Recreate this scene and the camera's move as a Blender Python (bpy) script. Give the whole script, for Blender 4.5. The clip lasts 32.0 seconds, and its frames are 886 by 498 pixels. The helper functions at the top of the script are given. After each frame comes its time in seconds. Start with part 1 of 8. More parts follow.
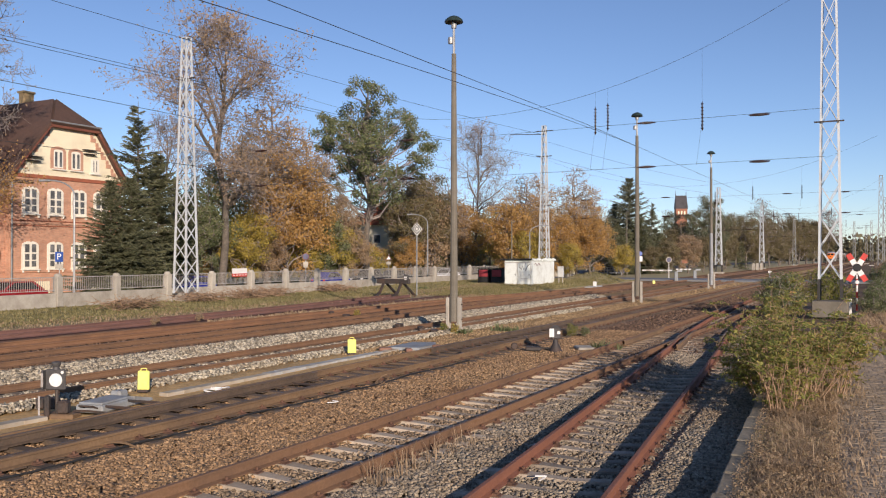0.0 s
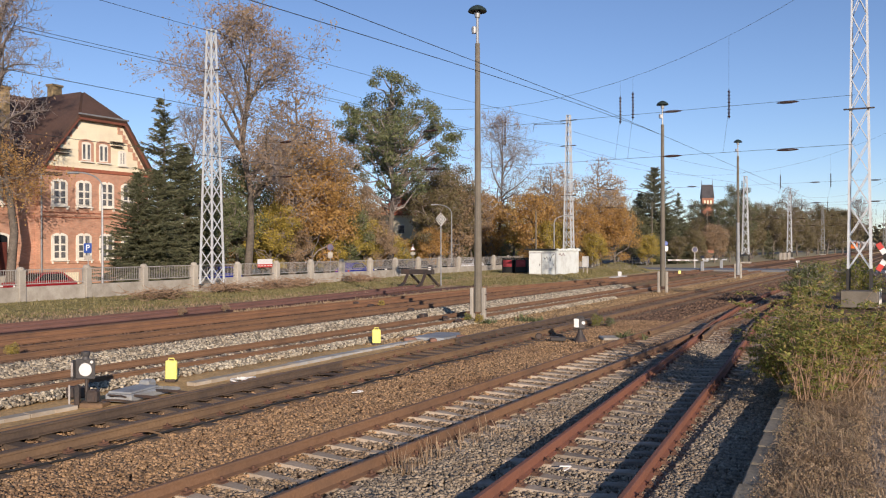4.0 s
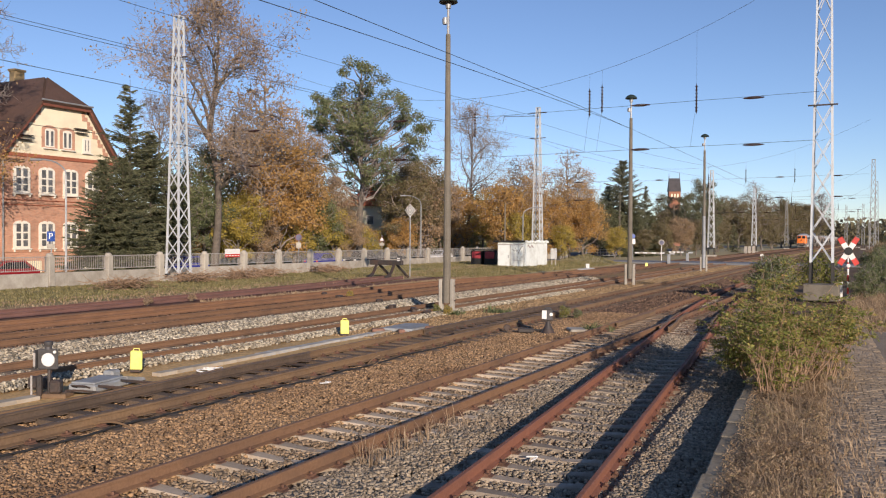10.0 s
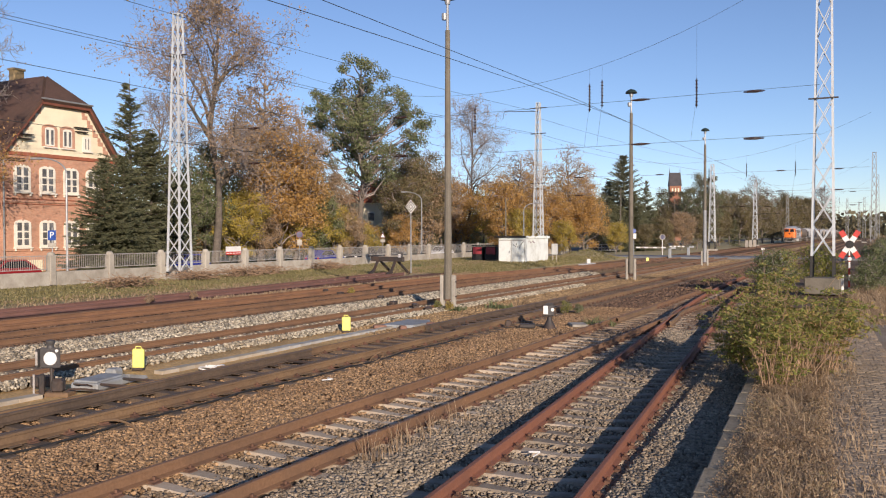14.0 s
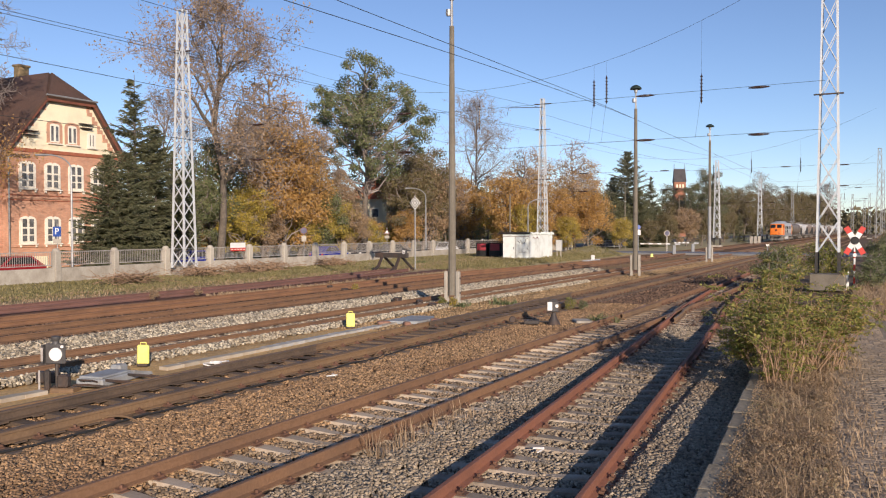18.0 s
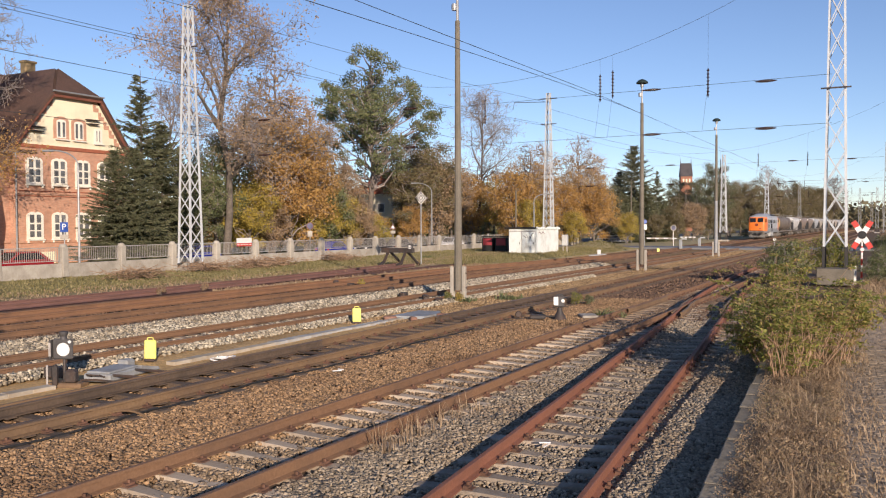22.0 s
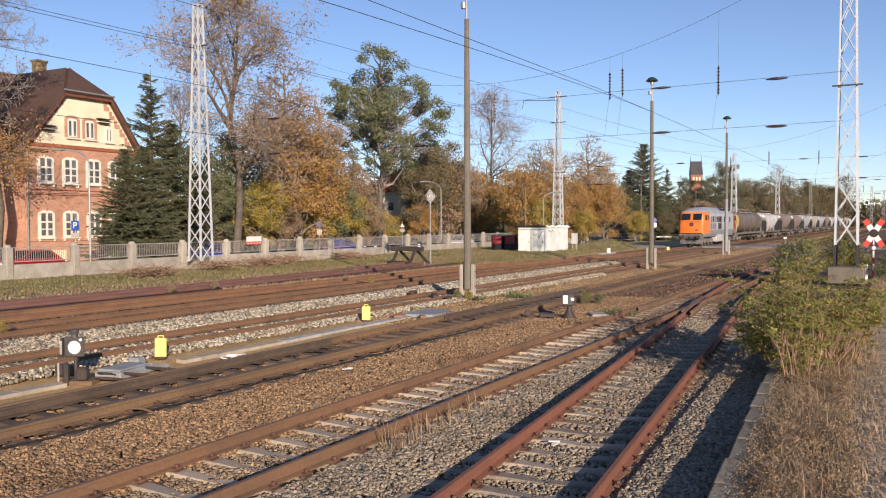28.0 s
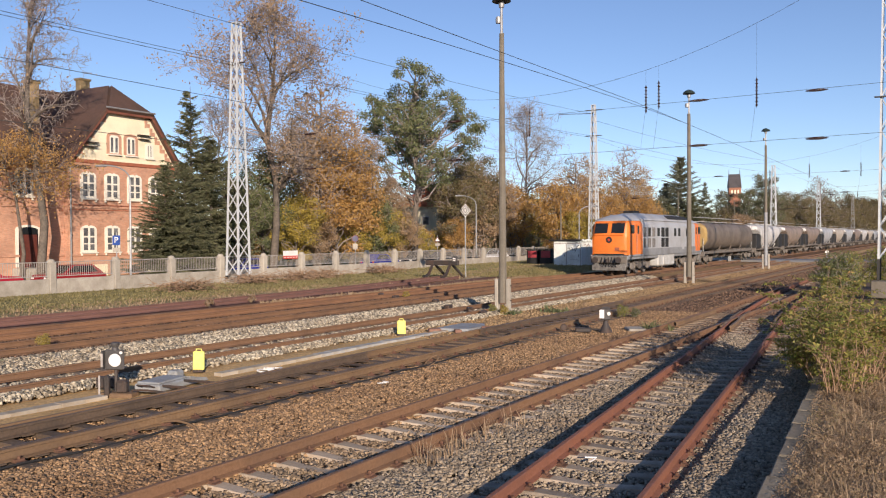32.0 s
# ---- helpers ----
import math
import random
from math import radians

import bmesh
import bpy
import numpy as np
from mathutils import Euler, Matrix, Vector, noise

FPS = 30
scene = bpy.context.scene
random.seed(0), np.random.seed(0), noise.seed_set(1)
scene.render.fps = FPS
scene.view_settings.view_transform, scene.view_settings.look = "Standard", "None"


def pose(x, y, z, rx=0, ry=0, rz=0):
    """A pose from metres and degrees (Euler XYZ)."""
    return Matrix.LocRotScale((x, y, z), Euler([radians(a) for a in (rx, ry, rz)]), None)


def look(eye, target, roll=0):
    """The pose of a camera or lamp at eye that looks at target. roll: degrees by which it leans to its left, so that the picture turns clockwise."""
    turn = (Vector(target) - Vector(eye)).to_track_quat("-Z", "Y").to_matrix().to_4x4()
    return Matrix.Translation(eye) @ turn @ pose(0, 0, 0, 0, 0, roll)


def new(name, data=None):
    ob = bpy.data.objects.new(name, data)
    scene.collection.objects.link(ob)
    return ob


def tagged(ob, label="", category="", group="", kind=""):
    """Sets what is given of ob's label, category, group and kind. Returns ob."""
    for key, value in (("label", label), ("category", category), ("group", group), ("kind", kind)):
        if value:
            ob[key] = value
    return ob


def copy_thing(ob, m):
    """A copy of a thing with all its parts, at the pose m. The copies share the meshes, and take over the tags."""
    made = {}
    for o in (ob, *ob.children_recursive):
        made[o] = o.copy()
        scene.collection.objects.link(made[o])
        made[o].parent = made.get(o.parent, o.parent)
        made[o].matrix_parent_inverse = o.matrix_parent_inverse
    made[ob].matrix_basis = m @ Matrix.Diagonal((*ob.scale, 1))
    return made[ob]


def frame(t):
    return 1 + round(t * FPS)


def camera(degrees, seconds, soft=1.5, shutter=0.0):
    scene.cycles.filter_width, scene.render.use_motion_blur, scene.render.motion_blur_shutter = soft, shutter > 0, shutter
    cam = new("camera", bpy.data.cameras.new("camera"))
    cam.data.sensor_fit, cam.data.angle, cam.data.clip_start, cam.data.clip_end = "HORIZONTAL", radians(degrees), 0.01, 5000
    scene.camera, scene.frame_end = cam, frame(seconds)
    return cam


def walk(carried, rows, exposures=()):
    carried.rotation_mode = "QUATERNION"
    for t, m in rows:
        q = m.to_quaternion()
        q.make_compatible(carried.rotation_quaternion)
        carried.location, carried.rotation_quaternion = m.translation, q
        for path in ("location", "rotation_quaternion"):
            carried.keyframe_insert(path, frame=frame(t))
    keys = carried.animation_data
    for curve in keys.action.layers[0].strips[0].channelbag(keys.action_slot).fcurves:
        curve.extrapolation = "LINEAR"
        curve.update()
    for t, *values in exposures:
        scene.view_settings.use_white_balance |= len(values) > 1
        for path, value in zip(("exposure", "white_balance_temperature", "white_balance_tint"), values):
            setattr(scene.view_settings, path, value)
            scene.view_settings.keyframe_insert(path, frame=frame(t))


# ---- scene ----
# x: metres to the right across the tracks, y: metres along the tracks, z: up from the ballast
EYE = (0.0, 0.0, 3.07)
cam = camera(55.18, 32.0, 1.15)
PATH = [
    (0.0, 90.458, 0.0, 27.6), (0.5, 90.36, -0.065, 27.766), (1.0, 90.214, -0.005, 28.041), (1.5, 90.067, 0.06, 28.3),
    (2.0, 90.0, 0.043, 28.563), (2.5, 89.966, 0.113, 28.778), (3.0, 89.916, 0.132, 29.026), (3.5, 89.814, 0.144, 29.229),
    (5.5, 89.807, 0.097, 29.101), (6.0, 89.969, 0.039, 28.689), (6.5, 89.878, 0.013, 28.196), (7.0, 89.851, -0.057, 27.925),
    (7.5, 89.763, -0.096, 27.757), (8.0, 89.738, -0.153, 27.549), (8.5, 89.651, -0.266, 27.371), (9.0, 89.519, -0.442, 27.232),
    (9.5, 89.368, -0.407, 27.187), (10.0, 89.212, -0.297, 27.141), (10.5, 89.141, -0.214, 27.066), (11.0, 89.038, -0.158, 27.013),
    (11.5, 89.041, -0.103, 26.992), (12.0, 89.035, -0.038, 27.036), (12.5, 89.053, 0.02, 27.045), (13.0, 89.049, 0.045, 27.102),
    (13.5, 88.971, 0.087, 27.155), (14.0, 88.947, 0.113, 27.197), (14.5, 88.857, 0.11, 27.28), (16.5, 88.769, 0.069, 27.459),
    (17.0, 88.774, 0.081, 27.455), (17.5, 88.716, 0.103, 27.473), (18.0, 88.692, 0.117, 27.481), (18.5, 88.628, 0.168, 27.471),
    (19.0, 88.612, 0.267, 27.472), (19.5, 88.653, 0.209, 27.506), (20.0, 88.698, 0.176, 27.574), (20.5, 88.61, 0.192, 27.594),
    (21.0, 88.434, 0.191, 27.706), (21.5, 88.36, 0.257, 27.837), (22.0, 88.352, 0.218, 27.881), (22.5, 88.077, 0.27, 27.895),
    (23.0, 87.894, 0.293, 27.884), (23.5, 87.742, 0.305, 27.953), (24.0, 87.772, 0.333, 28.05), (24.5, 87.706, 0.347, 28.11),
    (25.0, 87.688, 0.34, 28.175), (25.5, 87.694, 0.358, 28.224), (27.5, 88.194, 0.237, 28.438), (28.0, 88.248, 0.23, 28.509),
    (28.5, 88.308, 0.229, 28.62), (29.0, 88.355, 0.181, 28.792), (29.5, 88.423, 0.187, 28.993), (30.0, 88.528, 0.28, 29.341),
    (30.5, 88.636, 0.324, 29.748), (31.0, 88.88, 0.374, 30.171), (31.5, 89.114, 0.396, 30.555), (32.0, 89.211, 0.332, 30.883),
]
walk(cam, [(t, pose(*EYE, rx, ry, rz)) for t, rx, ry, rz in PATH], [(0.0, -0.14, 6430, 21.4), (20.0, -0.0, 6580, 22), (25.0, 0.04, 6660, 22.6), (32.0, 0.03, 6610, 21.8)])

# ---- light ----
SUN_ELEVATION, SUN_X, SUN_Y = radians(14.8), 0.69, -0.724
world = bpy.data.worlds.new("sky")
scene.world = world
world.use_nodes = True
sky_node = world.node_tree.nodes.new("ShaderNodeTexSky")
sky_node.sky_type = "NISHITA"
sky_node.sun_disc = False
sky_node.sun_elevation = SUN_ELEVATION
sky_node.sun_rotation = math.atan2(SUN_X, SUN_Y)
sky_node.air_density, sky_node.dust_density, sky_node.ozone_density = 0.8, 0.06, 3.0
background = world.node_tree.nodes["Background"]
background.inputs["Strength"].default_value = 0.138
world.node_tree.links.new(sky_node.outputs[0], background.inputs["Color"])
sun_lamp = bpy.data.lights.new("sun", "SUN")
sun_lamp.energy, sun_lamp.angle, sun_lamp.color = 5.8, radians(0.5), (1.0, 0.88, 0.68)
sun = new("sun", sun_lamp)
sun_dir = Vector((SUN_X, SUN_Y, math.tan(SUN_ELEVATION))).normalized()
sun.matrix_world = look(sun_dir * 100, (0, 0, 0))

# ---- materials ----
def ramp(nt, stops, fac):
    node = nt.nodes.new("ShaderNodeValToRGB")
    el = node.color_ramp.elements
    while len(el) < len(stops):
        el.new(0.5)
    for e, (pos, col) in zip(el, stops):
        e.position, e.color = pos, (*col, 1)
    nt.links.new(fac, node.inputs[0])
    return node.outputs[0]


def noise_tex(nt, vec, scale, detail=4, rough=0.6):
    node = nt.nodes.new("ShaderNodeTexNoise")
    node.inputs["Scale"].default_value, node.inputs["Detail"].default_value = scale, detail
    node.inputs["Roughness"].default_value = rough
    nt.links.new(vec, node.inputs["Vector"])
    return node.outputs["Fac"]


def mixed(nt, fac, a, b, mode="MIX"):
    node = nt.nodes.new("ShaderNodeMix")
    node.data_type, node.blend_type = "RGBA", mode
    for sock, val in ((node.inputs[0], fac), (node.inputs[6], a), (node.inputs[7], b)):
        if isinstance(val, (int, float)):
            sock.default_value = val
        elif isinstance(val, tuple):
            sock.default_value = (*val, 1)
        else:
            nt.links.new(val, sock)
    return node.outputs[2]


def maths(nt, op, a, b=0.0, c=0.0):
    node = nt.nodes.new("ShaderNodeMath")
    node.operation = op
    for sock, val in zip(node.inputs, (a, b, c)):
        if isinstance(val, (int, float)):
            sock.default_value = val
        else:
            nt.links.new(val, sock)
    return node.outputs[0]


def blank(name):
    m = bpy.data.materials.new(name)
    m.use_nodes = True
    nt = m.node_tree
    return m, nt, nt.nodes["Principled BSDF"], nt.nodes.new("ShaderNodeTexCoord").outputs["Object"]


def bump(nt, bsdf, height, strength, distance=0.01):
    node = nt.nodes.new("ShaderNodeBump")
    node.inputs["Strength"].default_value, node.inputs["Distance"].default_value = strength, distance
    nt.links.new(height, node.inputs["Height"])
    nt.links.new(node.outputs[0], bsdf.inputs["Normal"])


def surface(name, a, b, c=None, fine=40.0, coarse=1.5, rough=0.7, metal=0.0, relief=0.3, vary=0.0, island=0.0, stain=0.35):
    """A worn surface: a and b mixed by fine grain, c by large stains; vary shifts each object, island each piece."""
    m, nt, bsdf, vec = blank(name)
    grain = noise_tex(nt, vec, fine, 5)
    col = ramp(nt, [(0.3, a), (0.7, b)], grain)
    big = noise_tex(nt, vec, coarse, 5, 0.65)
    spread = ramp(nt, [(0.45, (0, 0, 0)), (0.7, (stain * 2, stain * 2, stain * 2))], big)
    col = mixed(nt, spread, col, c or tuple(0.55 * v for v in a))
    for amount, kind, out in ((vary, "ShaderNodeObjectInfo", "Random"), (island, "ShaderNodeNewGeometry", "Random Per Island")):
        if amount:
            rnd = nt.nodes.new(kind).outputs[out]
            col = mixed(nt, 1.0, col, ramp(nt, [(0, (1 - amount,) * 3), (1, (1 + amount,) * 3)], rnd), "MULTIPLY")
    nt.links.new(col, bsdf.inputs["Base Color"])
    bsdf.inputs["Metallic"].default_value = metal
    nt.links.new(maths(nt, "MULTIPLY_ADD", big, 0.3, rough - 0.15), bsdf.inputs["Roughness"])
    if relief:
        bump(nt, bsdf, grain, relief, 0.4 / fine)
    return m


def foliage(name, cols, rough=0.6, through_light=0.32):
    m, nt, bsdf, vec = blank(name)
    rnd = nt.nodes.new("ShaderNodeNewGeometry").outputs["Random Per Island"]
    big = noise_tex(nt, vec, 0.5, 3)
    fac = maths(nt, "MULTIPLY_ADD", big, 0.9, maths(nt, "MULTIPLY_ADD", rnd, 0.7, -0.3))
    n = len(cols)
    col = ramp(nt, [(i / (n - 1), c) for i, c in enumerate(cols)], fac)
    nt.links.new(col, bsdf.inputs["Base Color"])
    bsdf.inputs["Roughness"].default_value = rough
    bsdf.inputs["Specular IOR Level"].default_value = 0.25
    leaf = nt.nodes.new("ShaderNodeBsdfTranslucent")
    nt.links.new(col, leaf.inputs["Color"])
    mix = nt.nodes.new("ShaderNodeMixShader")
    mix.inputs[0].default_value = through_light
    nt.links.new(bsdf.outputs[0], mix.inputs[1])
    nt.links.new(leaf.outputs[0], mix.inputs[2])
    nt.links.new(mix.outputs[0], nt.nodes["Material Output"].inputs["Surface"])
    return m


def ground_material():
    """Bands across the tracks: dirty ballast, sandy path, grass verge, street; all frayed by noise."""
    m, nt, bsdf, vec = blank("ground_earth")
    sep = nt.nodes.new("ShaderNodeSeparateXYZ")
    nt.links.new(vec, sep.inputs[0])
    fray = noise_tex(nt, vec, 0.8, 5, 0.7)
    px = maths(nt, "ADD", sep.outputs[0], maths(nt, "MULTIPLY_ADD", fray, 1.8, -0.9))
    fac = maths(nt, "MULTIPLY_ADD", px, 1 / 60.0, 1.0)     # 0 at x=-60, 1 at x=0
    def at(x):
        return (x + 60) / 60.0
    dirt, sand, grass, dry, street = (0.155, 0.094, 0.058), (0.56, 0.38, 0.18), (0.26, 0.235, 0.11), (0.42, 0.335, 0.21), (0.14, 0.135, 0.13)
    bandc = ramp(nt, [(at(-59), grass), (at(-56.5), street), (at(-46.5), street), (at(-44.5), grass), (at(-34), grass), (at(-30.8), dry),
                      (at(-30.6), (0.19, 0.105, 0.08)), (at(-28.4), (0.19, 0.105, 0.08)), (at(-27.6), sand), (at(-26.4), sand), (at(-25.9), (0.24, 0.14, 0.075)), (at(-18.5), dirt), (at(-16.0), (0.2, 0.125, 0.075)),
                      (at(-15.0), sand), (at(-13.4), sand), (at(-12.8), dirt), (at(-8.7), dirt), (at(-6), (0.17, 0.12, 0.08))], fac)
    grain = noise_tex(nt, vec, 22, 6, 0.75)
    vor = nt.nodes.new("ShaderNodeTexVoronoi")
    vor.inputs["Scale"].default_value = 16
    nt.links.new(vec, vor.inputs["Vector"])
    tone = ramp(nt, [(0.25, (0.5, 0.5, 0.5)), (0.75, (1.45, 1.4, 1.35))], grain)
    col = mixed(nt, 1.0, bandc, tone, "MULTIPLY")
    col = mixed(nt, 0.5, col, mixed(nt, 1.0, col, ramp(nt, [(0, (0.55, 0.55, 0.55)), (1, (1.5, 1.5, 1.5))], vor.outputs["Color"]), "MULTIPLY"))
    patch = noise_tex(nt, vec, 0.35, 4, 0.6)
    col = mixed(nt, ramp(nt, [(0.5, (0, 0, 0)), (0.75, (0.6, 0.6, 0.6))], patch), col, (0.12, 0.085, 0.05))
    # the grassy stretch before the hut
    edge = maths(nt, "ADD", sep.outputs[1], maths(nt, "MULTIPLY_ADD", fray, 8.0, -4.0))
    by_hut = maths(nt, "MULTIPLY", maths(nt, "GREATER_THAN", edge, 60.0), maths(nt, "LESS_THAN", px, -26.6))
    by_hut = maths(nt, "MULTIPLY", by_hut, maths(nt, "GREATER_THAN", px, -44.0))
    col = mixed(nt, by_hut, col, mixed(nt, patch, (0.36, 0.315, 0.17), (0.48, 0.4, 0.25)))
    # sand and thin grass between the main lines, farther out
    sandy = maths(nt, "MULTIPLY", maths(nt, "GREATER_THAN", edge, 27.0), maths(nt, "LESS_THAN", edge, 101.0))
    sandy = maths(nt, "MULTIPLY", sandy, maths(nt, "MULTIPLY", maths(nt, "GREATER_THAN", px, -20.6), maths(nt, "LESS_THAN", px, -12.9)))
    col = mixed(nt, maths(nt, "MULTIPLY", sandy, 0.8), col, mixed(nt, noise_tex(nt, vec, 0.9, 5, 0.7), (0.2, 0.13, 0.065), (0.42, 0.29, 0.14)))
    nt.links.new(col, bsdf.inputs["Base Color"])
    bsdf.inputs["Roughness"].default_value = 0.95
    bsdf.inputs["Specular IOR Level"].default_value = 0.15
    bump(nt, bsdf, maths(nt, "ADD", grain, maths(nt, "MULTIPLY", vor.outputs["Distance"], -0.8)), 0.3, 0.02)
    return m


M_GROUND = ground_material()
M_RAIL = surface("rusty_rail", (0.165, 0.088, 0.047), (0.235, 0.134, 0.074), (0.1, 0.062, 0.042), fine=30, coarse=0.7, rough=0.75, relief=0.25)
M_RAIL_DARK = surface("brown_rail", (0.16, 0.098, 0.052), (0.235, 0.15, 0.082), (0.1, 0.064, 0.042), fine=30, coarse=0.6, rough=0.7, relief=0.25)
M_RAIL_RED = surface("red_rusty_rail", (0.2, 0.078, 0.045), (0.275, 0.115, 0.068), (0.14, 0.062, 0.042), fine=30, coarse=0.8, rough=0.8, relief=0.3)
M_RAIL_MAROON = surface("maroon_rusty_rail", (0.15, 0.075, 0.062), (0.21, 0.11, 0.088), (0.11, 0.06, 0.05), fine=30, coarse=0.7, rough=0.8, relief=0.25)
M_RAIL_ORANGE = surface("orange_rusty_rail", (0.19, 0.096, 0.05), (0.27, 0.145, 0.078), (0.13, 0.07, 0.045), fine=30, coarse=0.7, rough=0.8, relief=0.25)
M_STEEL_DARK = surface("dark_oily_steel", (0.028, 0.024, 0.022), (0.06, 0.05, 0.045), (0.10, 0.055, 0.035), fine=25, coarse=2, rough=0.6, relief=0.2)
M_BLADE = surface("brown_oiled_steel", (0.085, 0.06, 0.042), (0.145, 0.102, 0.07), (0.05, 0.038, 0.03), fine=25, coarse=1.5, rough=0.6, relief=0.2)
M_SLEEPER = surface("weathered_concrete_sleeper", (0.38, 0.305, 0.222), (0.53, 0.44, 0.335), (0.27, 0.19, 0.125), fine=35, coarse=2.2, rough=0.9, relief=0.35, vary=0.22)
M_SLEEPER_OLD = surface("dirty_concrete_sleeper", (0.27, 0.22, 0.165), (0.39, 0.325, 0.25), (0.19, 0.14, 0.095), fine=35, coarse=1.6, rough=0.9, relief=0.35, vary=0.3, stain=0.5)
M_WOOD_SLEEPER = surface("old_timber_sleeper", (0.09, 0.062, 0.043), (0.165, 0.118, 0.08), (0.055, 0.04, 0.03), fine=22, coarse=2, rough=0.9, relief=0.5, vary=0.25)
M_STONE_BROWN = surface("rusty_ballast_stone", (0.22, 0.136, 0.07), (0.39, 0.255, 0.142), (0.17, 0.095, 0.05), fine=20, coarse=0.5, rough=0.95, relief=0.3, island=0.55)
M_STONE_GREY = surface("grey_ballast_stone", (0.22, 0.178, 0.126), (0.36, 0.298, 0.218), (0.21, 0.145, 0.09), fine=20, coarse=0.5, rough=0.95, relief=0.3, island=0.45)
M_STONE_PALE = surface("pale_ballast_stone", (0.3, 0.262, 0.195), (0.45, 0.405, 0.315), (0.27, 0.205, 0.13), fine=20, coarse=0.6, rough=0.95, relief=0.3, island=0.65)
M_STONE_RUST = surface("dark_rust_coated_stone", (0.115, 0.07, 0.045), (0.2, 0.125, 0.08), (0.085, 0.05, 0.035), fine=20, coarse=0.5, rough=0.95, relief=0.3, island=0.6)
M_STONE_MIX = surface("brownish_grey_stone", (0.2, 0.145, 0.09), (0.34, 0.255, 0.17), (0.18, 0.11, 0.062), fine=20, coarse=0.5, rough=0.95, relief=0.3, island=0.5)
M_STONE_SAND = surface("sandy_gravel_stone", (0.26, 0.175, 0.092), (0.4, 0.28, 0.15), (0.18, 0.115, 0.062), fine=20, coarse=0.5, rough=0.95, relief=0.3, island=0.5)
M_CONCRETE = surface("weathered_concrete", (0.35, 0.32, 0.27), (0.46, 0.425, 0.36), (0.22, 0.19, 0.15), fine=18, coarse=1.1, rough=0.92, relief=0.35, vary=0.12)
M_CONCRETE_POLE = surface("brown_concrete_pole", (0.14, 0.122, 0.095), (0.2, 0.178, 0.142), (0.1, 0.09, 0.068), fine=20, coarse=1.2, rough=0.9, relief=0.3)
# Silver mast steel toned down in the colour for masts far out.
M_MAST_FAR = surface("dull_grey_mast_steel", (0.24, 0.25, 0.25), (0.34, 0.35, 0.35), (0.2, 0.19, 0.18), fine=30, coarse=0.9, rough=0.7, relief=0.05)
M_GALV = surface("silver_painted_steel", (0.55, 0.585, 0.6), (0.69, 0.725, 0.74), (0.45, 0.445, 0.43), fine=30, coarse=0.9, rough=0.55, metal=0.25, relief=0.08)
M_BLACK = surface("black_tarred_steel", (0.02, 0.02, 0.02), (0.04, 0.038, 0.035), (0.06, 0.045, 0.03), fine=25, coarse=2, rough=0.7)
M_WIRE = surface("dark_copper_wire", (0.05, 0.055, 0.055), (0.075, 0.085, 0.08), fine=20, coarse=1, rough=0.6, metal=0.4, relief=0)
M_INSULATOR = surface("brown_glazed_porcelain", (0.03, 0.014, 0.011), (0.05, 0.022, 0.015), fine=10, coarse=2, rough=0.25, relief=0)
M_WHITE = surface("dirty_white_paint", (0.70, 0.69, 0.66), (0.80, 0.79, 0.76), (0.50, 0.47, 0.42), fine=20, coarse=1.5, rough=0.6, relief=0.1, stain=0.25)
M_HUT = surface("lime_white_paint", (0.66, 0.70, 0.67), (0.78, 0.82, 0.79), (0.46, 0.46, 0.41), fine=14, coarse=1.1, rough=0.75, relief=0.15, stain=0.3)
M_RED = surface("faded_red_paint", (0.52, 0.035, 0.025), (0.62, 0.06, 0.04), (0.36, 0.05, 0.04), fine=20, coarse=2, rough=0.5, relief=0.05)
M_RED_DULL = surface("dull_dark_red_paint", (0.3, 0.03, 0.04), (0.38, 0.05, 0.06), (0.2, 0.03, 0.035), fine=20, coarse=2, rough=0.6, relief=0.05)
M_YELLOW = surface("bright_yellow_plastic", (0.78, 0.76, 0.16), (0.86, 0.84, 0.24), (0.62, 0.56, 0.2), fine=15, coarse=3, rough=0.5, relief=0.05, stain=0.2)
M_GREY_PAINT = surface("grey_painted_lid", (0.26, 0.28, 0.29), (0.34, 0.36, 0.37), (0.2, 0.18, 0.15), fine=25, coarse=2, rough=0.6, relief=0.15)
M_TIN = surface("grey_street_lamp_metal", (0.3, 0.31, 0.315), (0.39, 0.4, 0.405), fine=20, coarse=1, rough=0.5, metal=0.4, relief=0.05)
M_BARK = surface("grey_brown_bark", (0.105, 0.088, 0.072), (0.19, 0.16, 0.13), (0.075, 0.066, 0.054), fine=9, coarse=1.2, rough=0.95, relief=0.6)
M_TWIG = surface("thin_bare_twig", (0.26, 0.215, 0.19), (0.38, 0.325, 0.29), fine=9, coarse=1, rough=0.9, relief=0)
M_LEAF_OAK = foliage("oak_leaves", [(0.078, 0.098, 0.05), (0.14, 0.165, 0.078), (0.215, 0.24, 0.115), (0.3, 0.28, 0.135)])
M_LEAF_ORANGE = foliage("orange_autumn_leaves", [(0.26, 0.17, 0.068), (0.45, 0.265, 0.09), (0.61, 0.385, 0.135), (0.48, 0.325, 0.18)], through_light=0.42)
M_LEAF_YELLOW = foliage("yellow_autumn_leaves", [(0.16, 0.15, 0.052), (0.36, 0.28, 0.066), (0.56, 0.43, 0.09), (0.3, 0.24, 0.07)])
M_LEAF_BROWN = foliage("brown_autumn_leaves", [(0.22, 0.155, 0.095), (0.35, 0.245, 0.145), (0.47, 0.335, 0.215), (0.24, 0.2, 0.1)])
